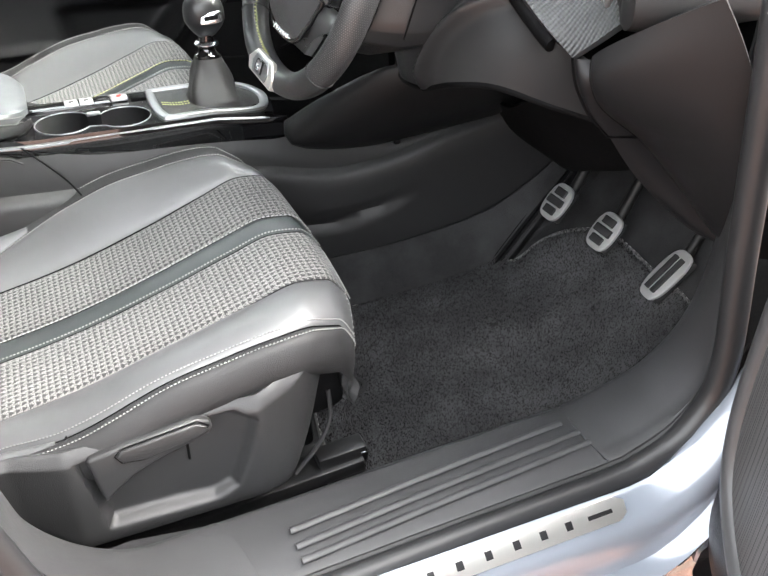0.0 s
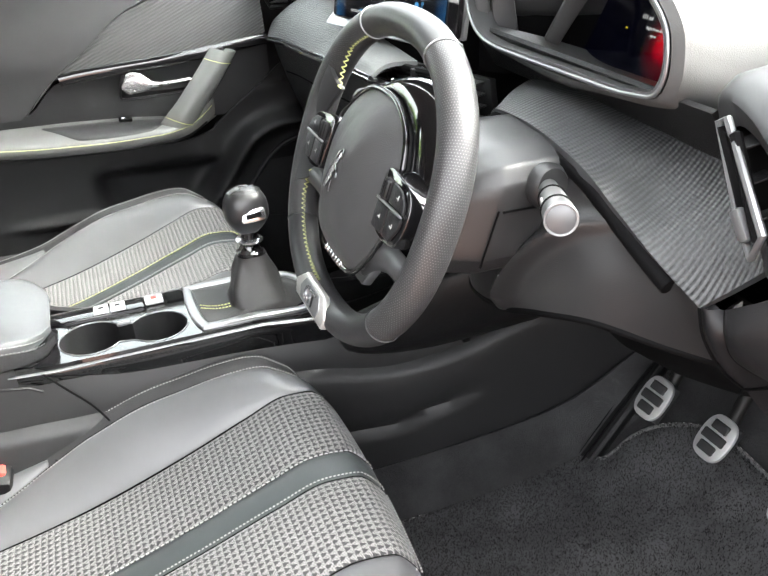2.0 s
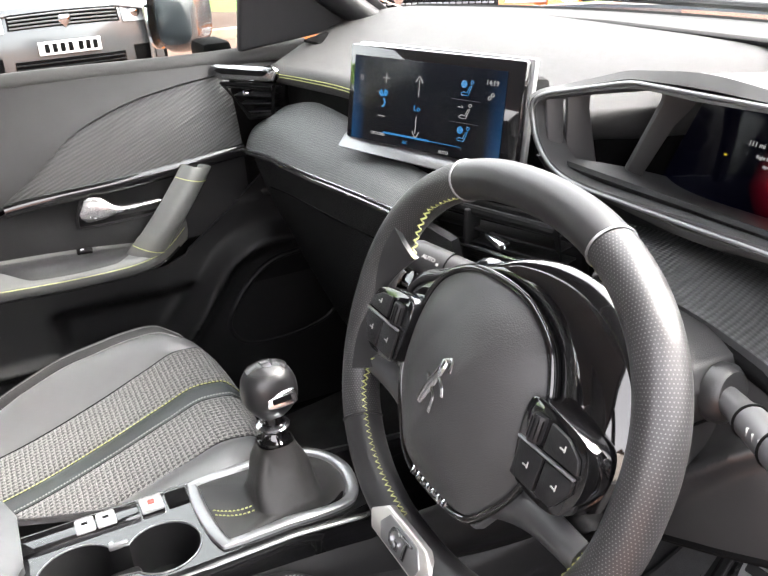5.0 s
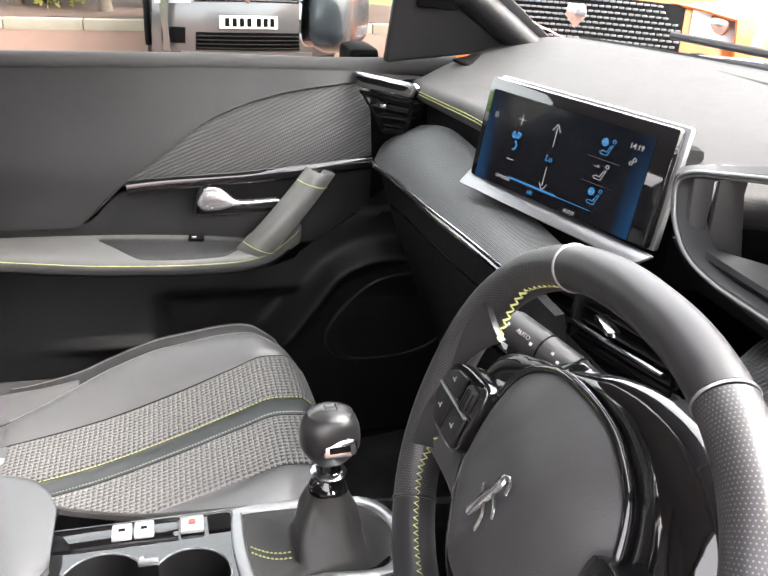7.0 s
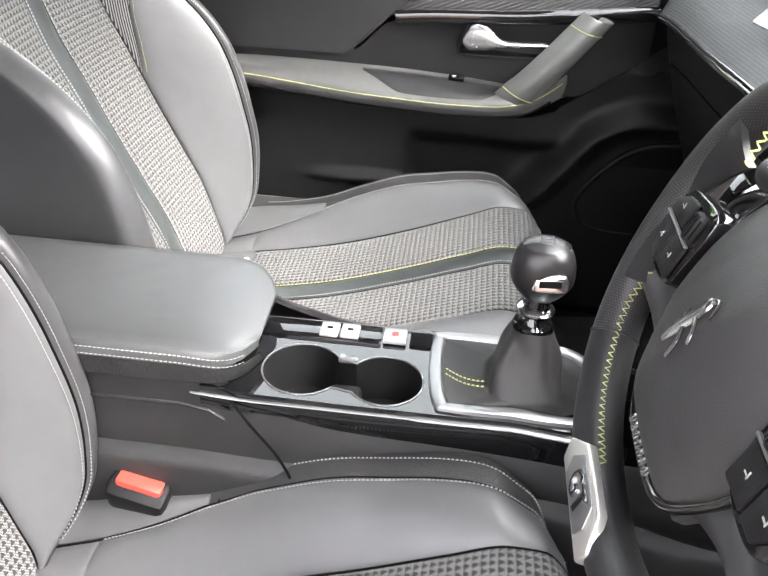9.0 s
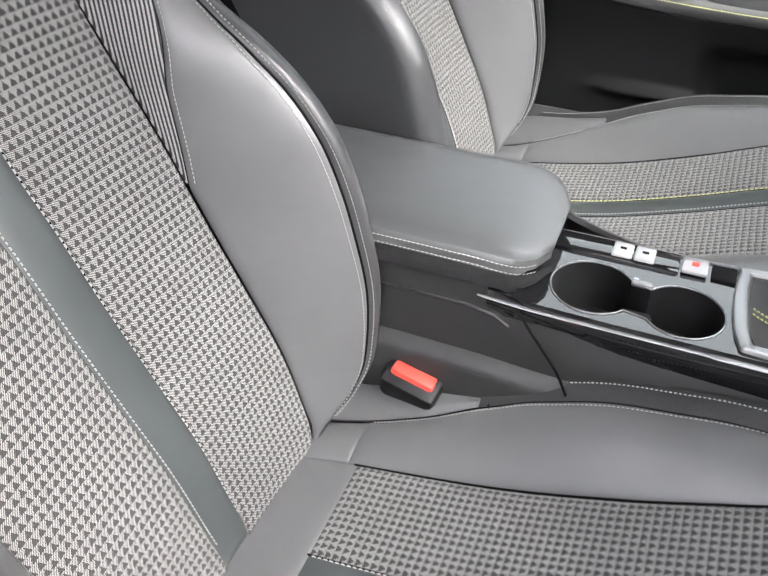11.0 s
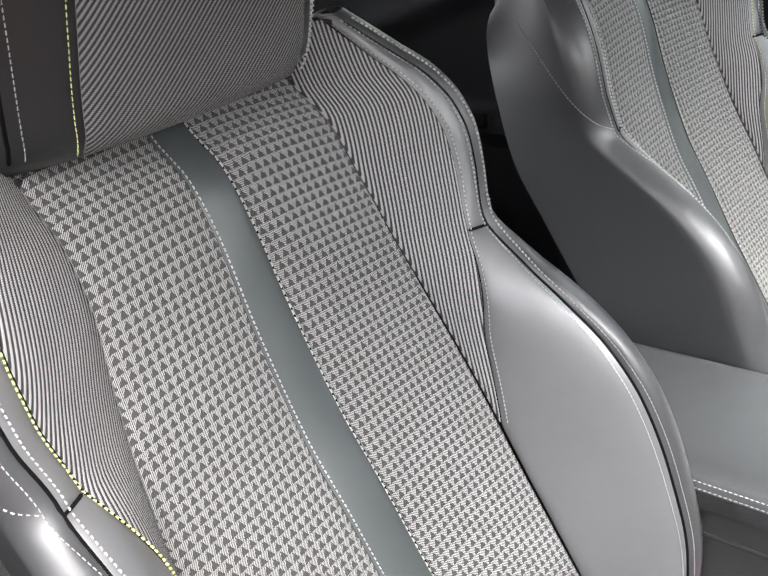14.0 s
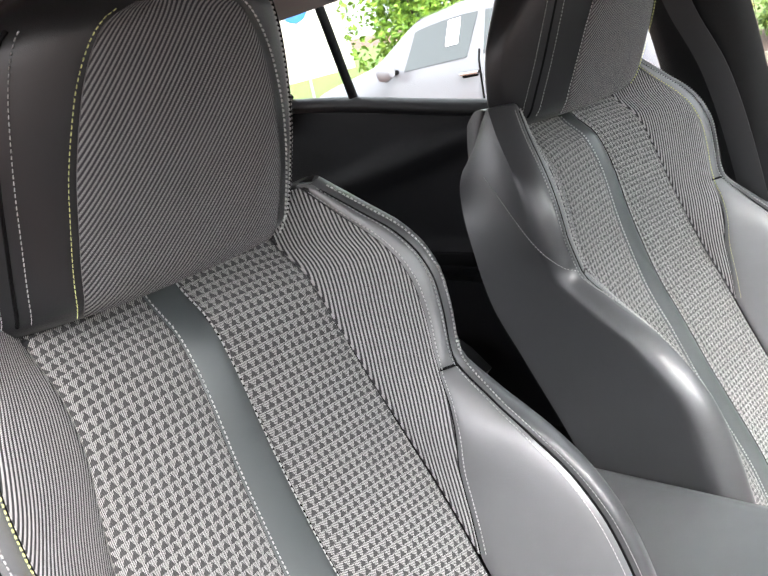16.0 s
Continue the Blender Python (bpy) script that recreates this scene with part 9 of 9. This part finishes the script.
# far buildings and woods that close the view
far_wall = mottled("far_pale_wall", (0.55, 0.50, 0.44), (0.66, 0.62, 0.57), 3, relief=0.1)
for x, y, w, h, lb in ((-33, 22, 14, 5.0, "low pale rendered building far beyond the road"), (26, 40, 30, 6.0, "long low pale showroom building far off"), (-40, -18, 18, 6, "pale two-storey building across the road")):
    e = thing("building", lb, "building", at=Matrix.Translation((x, y, 0)))
    part("wall", box((w, 8, h), (x, y, h / 2), 0.05), far_wall, e)
    part("roof", slab([(x - w / 2 - 0.4, y - 4.4, h), (x + w / 2 + 0.4, y - 4.4, h), (x + w / 2 + 0.4, y, h + 1.6), (x - w / 2 - 0.4, y, h + 1.6)], (0, 0, 0), (0, 0, 0.15), 0.03), plain("roof_tile", (0.12, 0.08, 0.07), 0.8), e)
    for k in range(int(w // 3)):
        part("window", box((1.4, 0.06, 1.3), (x - w / 2 + 1.7 + 3 * k, y - 4.01, 1.7), 0.02), GLOSS, e)


# parked cars
def parked_car(name, at, heading, paint, label, grille="bars", paper=False, size=1.0):
    """A hatchback built about its own middle, front along +x, then set on the ground."""
    e = thing(name, label, "car", "parked cars", at=pose(*at, 0, 0, heading) @ Matrix.Scale(size, 4))
    tz = smooth_table([-2.05, -1.95, -1.6, -1.0, -0.2, 0.35, 0.95, 1.2, 1.75, 2.0], [0.95, 1.15, 1.42, 1.52, 1.54, 1.48, 1.12, 1.05, 0.93, 0.82])
    bz = smooth_table([-2.05, -1.0, 0.5, 1.2, 2.0], [0.93, 0.99, 0.95, 0.90, 0.76])
    wx = smooth_table([-2.05, -1.8, -1.0, 0.5, 1.4, 1.8, 2.0], [0.74, 0.85, 0.89, 0.89, 0.87, 0.80, 0.70])

    def skin(x, s):
        a, sg = abs(s), (1 if s >= 0 else -1)
        w, t, b = wx(x), tz(x), min(bz(x), tz(x) - 0.03)
        lid = min(1.0, max(0.0, (t - b) / 0.5))
        top_w = w * (0.93 - 0.24 * lid)
        if a < 0.45:
            q = a / 0.45
            return Vector((x, sg * top_w * q, t - 0.05 * q ** 3))
        if a < 0.7:
            q = (a - 0.45) / 0.25
            return Vector((x, sg * (top_w + (w * 0.975 - top_w) * q), t - 0.05 + (b - t + 0.05) * q))
        q = (a - 0.7) / 0.3
        return Vector((x, sg * w * (0.975 + 0.035 * math.sin(q * math.pi * 0.8)), b + (0.24 - b) * q))

    ss = [-1 + i / 20 for i in range(41)]
    xs = np.linspace(-2.05, 2.0, 60)
    part("body", lattice([[skin(x, s) for s in ss] for x in xs], thick=0.01, out=(0, 0, 1)), paint, e, local=True)

    def inset(nm, x0, x1, s0, s1, mat, lift, parent=None, label="", skew=0.0):
        rows = []
        for k in np.linspace(0, 1, 8):
            s = s0 + (s1 - s0) * k
            row = []
            for j in np.linspace(0, 1, 14):
                x = x0 + (x1 - x0) * j + skew * k
                p = skin(x, s)
                a = skin(x + 0.01, s) - skin(x - 0.01, s)
                b = skin(x, s + 0.01) - skin(x, s - 0.01)
                nr = a.cross(b).normalized()
                if nr.dot(Vector((0, p.y, p.z - 0.6))) < 0:
                    nr = -nr
                row.append(p + nr * lift)
            rows.append(row)
        return part(nm, lattice(rows, thick=0.006, out=(0, s0 + s1, 0.6)), mat, parent or e, label, local=True)

    for sg in (-1, 1):
        f = inset("side_window", -0.30, 0.42, sg * 0.50, sg * 0.685, CAR_GLASS, 0.010, skew=0.10)
        if paper:
            inset("paper_sheet", -0.12, 0.02, sg * 0.51, sg * 0.62, PAPER, 0.018, f, "white paper sheet behind the glass", skew=0.02)
        inset("side_window", -1.12, -0.38, sg * 0.50, sg * 0.685, CAR_GLASS, 0.010)
        inset("quarter_window", -1.62, -1.2, sg * 0.52, sg * 0.67, CAR_GLASS, 0.010)
        for x0 in (-0.34, -1.16):
            inset("door_gap", x0, x0 + 0.02, sg * 0.66, sg * 0.97, PLASTIC_DEEP, 0.004)
        for x0 in (-0.22, -1.02):
            p = skin(x0, sg * 0.745)
            part("door_handle", box((0.20, 0.05, 0.035), p + Vector((0, sg * 0.02, 0)), 0.012), CHROME, e, local=True)
            part("handle_cup", box((0.17, 0.02, 0.06), p + Vector((0, sg * 0.002, -0.01)), 0.008), PLASTIC_DEEP, e, local=True)
        m = part("door_mirror", lathe([(0.0, -0.08), (0.06, -0.07), (0.10, 0.0), (0.09, 0.06), (0.0, 0.07)], skin(0.62, sg * 0.68) + Vector((0, sg * 0.17, 0.05)), pose(0, 0, 0, 0, 90, 0), 20), paint, e, local=True)
        part("mirror_foot", box((0.08, 0.16, 0.05), skin(0.62, sg * 0.68) + Vector((0, sg * 0.07, 0.02)), 0.02), PLASTIC_DEEP, m, local=True)
        inset("lower_cladding", -1.9, 1.7, sg * 0.92, sg * 0.998, PLASTIC_DEEP, 0.008)
        for x in (-1.28, 1.28):
            y = sg * 0.80
            tyre = part("tyre", lathe([(0.20, -0.09), (0.30, -0.10), (0.325, -0.07), (0.325, 0.07), (0.30, 0.10), (0.20, 0.09)], (x, y, 0.325), pose(0, 0, 0, 90, 0, 0), 36), RUBBER, e, local=True)
            rim = part("rim", lathe([(0.0, 0.02), (0.05, 0.05), (0.17, 0.03), (0.21, 0.08), (0.215, 0.0), (0.0, -0.05)], (x, y + sg * 0.02, 0.325), pose(0, 0, 0, 90 * -sg, 0, 0), 30), SILVER, e, local=True)
            for k in range(5):
                a = k * 2 * math.pi / 5
                part("spoke", box((0.16, 0.02, 0.045), (x + 0.11 * math.cos(a), y + sg * 0.085, 0.325 + 0.11 * math.sin(a)), 0.006, pose(0, 0, 0, 0, -math.degrees(a), 0)), SILVER, rim, local=True)
            arch = [(x + 0.37 * math.cos(a), sg * (wx(x) * 1.0 + 0.012), 0.325 + 0.37 * math.sin(a)) for a in np.linspace(-0.2, math.pi + 0.2, 24)]
            part("wheel_arch", tube(arch, 0.03, 8), PLASTIC_DEEP, e, local=True)
    inset("windscreen", 0.42, 0.90, -0.40, 0.40, CAR_GLASS, 0.010)

    # front face: nose, upper grille, lower intake, lamps, plate
    def nose(s, v, lift=0.0):
        a = abs(s)
        y = 0.86 * s
        x = 2.0 + 0.12 - 0.26 * a ** 2.6 - 0.10 * v ** 3 - 0.06 * (1 - v) ** 3
        return Vector((x + lift, y * (1 - 0.05 * v), 0.20 + (0.66 - 0.05 * a ** 2) * v))

    part("bumper", panel(nose, -1, 1, 0.0, 1.0, 40, 26, sides="", skirt=0.22, out=(1, 0, 0)), paint, e, local=True)

    def plate_on(nm, s0, s1, v0, v1, mat, lift, parent=e, label=""):
        return part(nm, lattice([[nose(s, v, lift) for s in np.linspace(s0, s1, 14)] for v in np.linspace(v0, v1, 8)], thick=0.008, out=(1, 0, 0)), mat, parent, label, local=True)

    g = plate_on("upper_grille", -0.56, 0.56, 0.60 if grille == "mesh" else 0.74, 0.93, PLASTIC_DEEP, 0.008)
    bm = bmesh.new()
    if grille == "mesh":
        for r in range(9):
            v = 0.62 + r * 0.036
            for k in range(-15, 16):
                s = (k + 0.5 * (r % 2)) * 0.036
                if abs(s) < 0.55 - 0.012 * r * (r > 5):
                    box((0.012, 0.024, 0.0085), nose(s, v, 0.016), 0.002, pose(0, 0, 0, 0, 0, 0), 1, bm)
        tagged(part("grille_studs", bm, SILVER, g, "bright silver dashes in rows", local=True), kind="stuff")
    else:
        bm.free()
        for r in range(4):
            part("grille_bar", tube([nose(s, 0.765 + 0.045 * r, 0.016) for s in np.linspace(-0.54, 0.54, 20)], 0.007, 6), SILVER, g, local=True)
    part("emblem", slab([nose(0, 0.80, 0.02) + Vector((0, y, z)) for y, z in ((-0.04, 0.05), (0.04, 0.05), (0.05, 0.0), (0.0, -0.06), (-0.05, 0.0))], (0, 0, 0), (0.015, 0, 0), 0.004), CHROME, e, "plain pale emblem", local=True)
    plate_on("lower_intake", -0.55, 0.55, 0.10, 0.34, PLASTIC_DEEP, 0.008)
    for k in range(4):
        part("intake_bar", tube([nose(s, 0.13 + 0.055 * k, 0.018) for s in np.linspace(-0.54, 0.54, 16)], 0.006, 6), PLASTIC_GREY, e, local=True)
    plate_on("splitter", -0.7, 0.7, 0.0, 0.07, SILVER, 0.012)
    pl_ = part("number_plate", box((0.012, 0.52, 0.112), nose(0, 0.48, 0.02), 0.006), PLATE, e, "white plate with plain dark bars", local=True)
    for k, y in enumerate((-0.19, -0.125, -0.06, 0.005, 0.09, 0.15, 0.21)):
        part("plate_bar", box((0.004, 0.038, 0.072), nose(0, 0.48, 0.028) + Vector((0, y, 0)), 0.002), PLASTIC_DEEP, pl_, local=True)
    for sg in (-1, 1):
        lamp = plate_on("headlight", sg * 0.60, sg * 0.97, 0.72, 0.95, LAMP, 0.014, e, "clear headlight")
        p = nose(sg * 0.74, 0.84, 0.022)
        part("lamp_lens", lathe([(0.0, 0.02), (0.03, 0.016), (0.045, 0.004), (0.05, 0.0)], p, pose(0, 0, 0, 0, 90, 0), 20), CHROME, lamp, local=True)
        plate_on("fog_pocket", sg * 0.66, sg * 0.9, 0.18, 0.40, PLASTIC_DEEP, 0.010)
    return e


CAR_GLASS = plain("dark_car_glass", (0.045, 0.05, 0.052), 0.05, spec=0.8, stain=0.0, coat=1.0)
PAPER = plain("white_paper", (0.85, 0.86, 0.87), 0.8, stain=0.02)
PLATE = plain("white_plate", (0.8, 0.8, 0.8), 0.4, stain=0.02)
LAMP = plain("headlight_cover", (0.55, 0.57, 0.6), 0.08, stain=0.3, coat=1.0)
parked_car("parked_car", (0.98, 9.05, 0), -90, plain("silver_car_paint", (0.15, 0.153, 0.16), 0.25, metal=0.5, stain=0.02, coat=1.0), "silver hatchback with a white number plate, parked nose out")
parked_car("parked_car", (4.30, 6.03, 0), -128, plain("orange_car_paint", (0.55, 0.15, 0.02), 0.25, metal=0.2, stain=0.02, coat=1.0), "orange car with a wide bright mesh grille", "mesh", size=1.3)
parked_car("parked_car", (-4.83, 6.44, 0), 188, plain("white_car_paint", (0.17, 0.165, 0.185), 0.25, stain=0.01, coat=1.0), "white car side-on with a paper sheet in its window", paper=True)
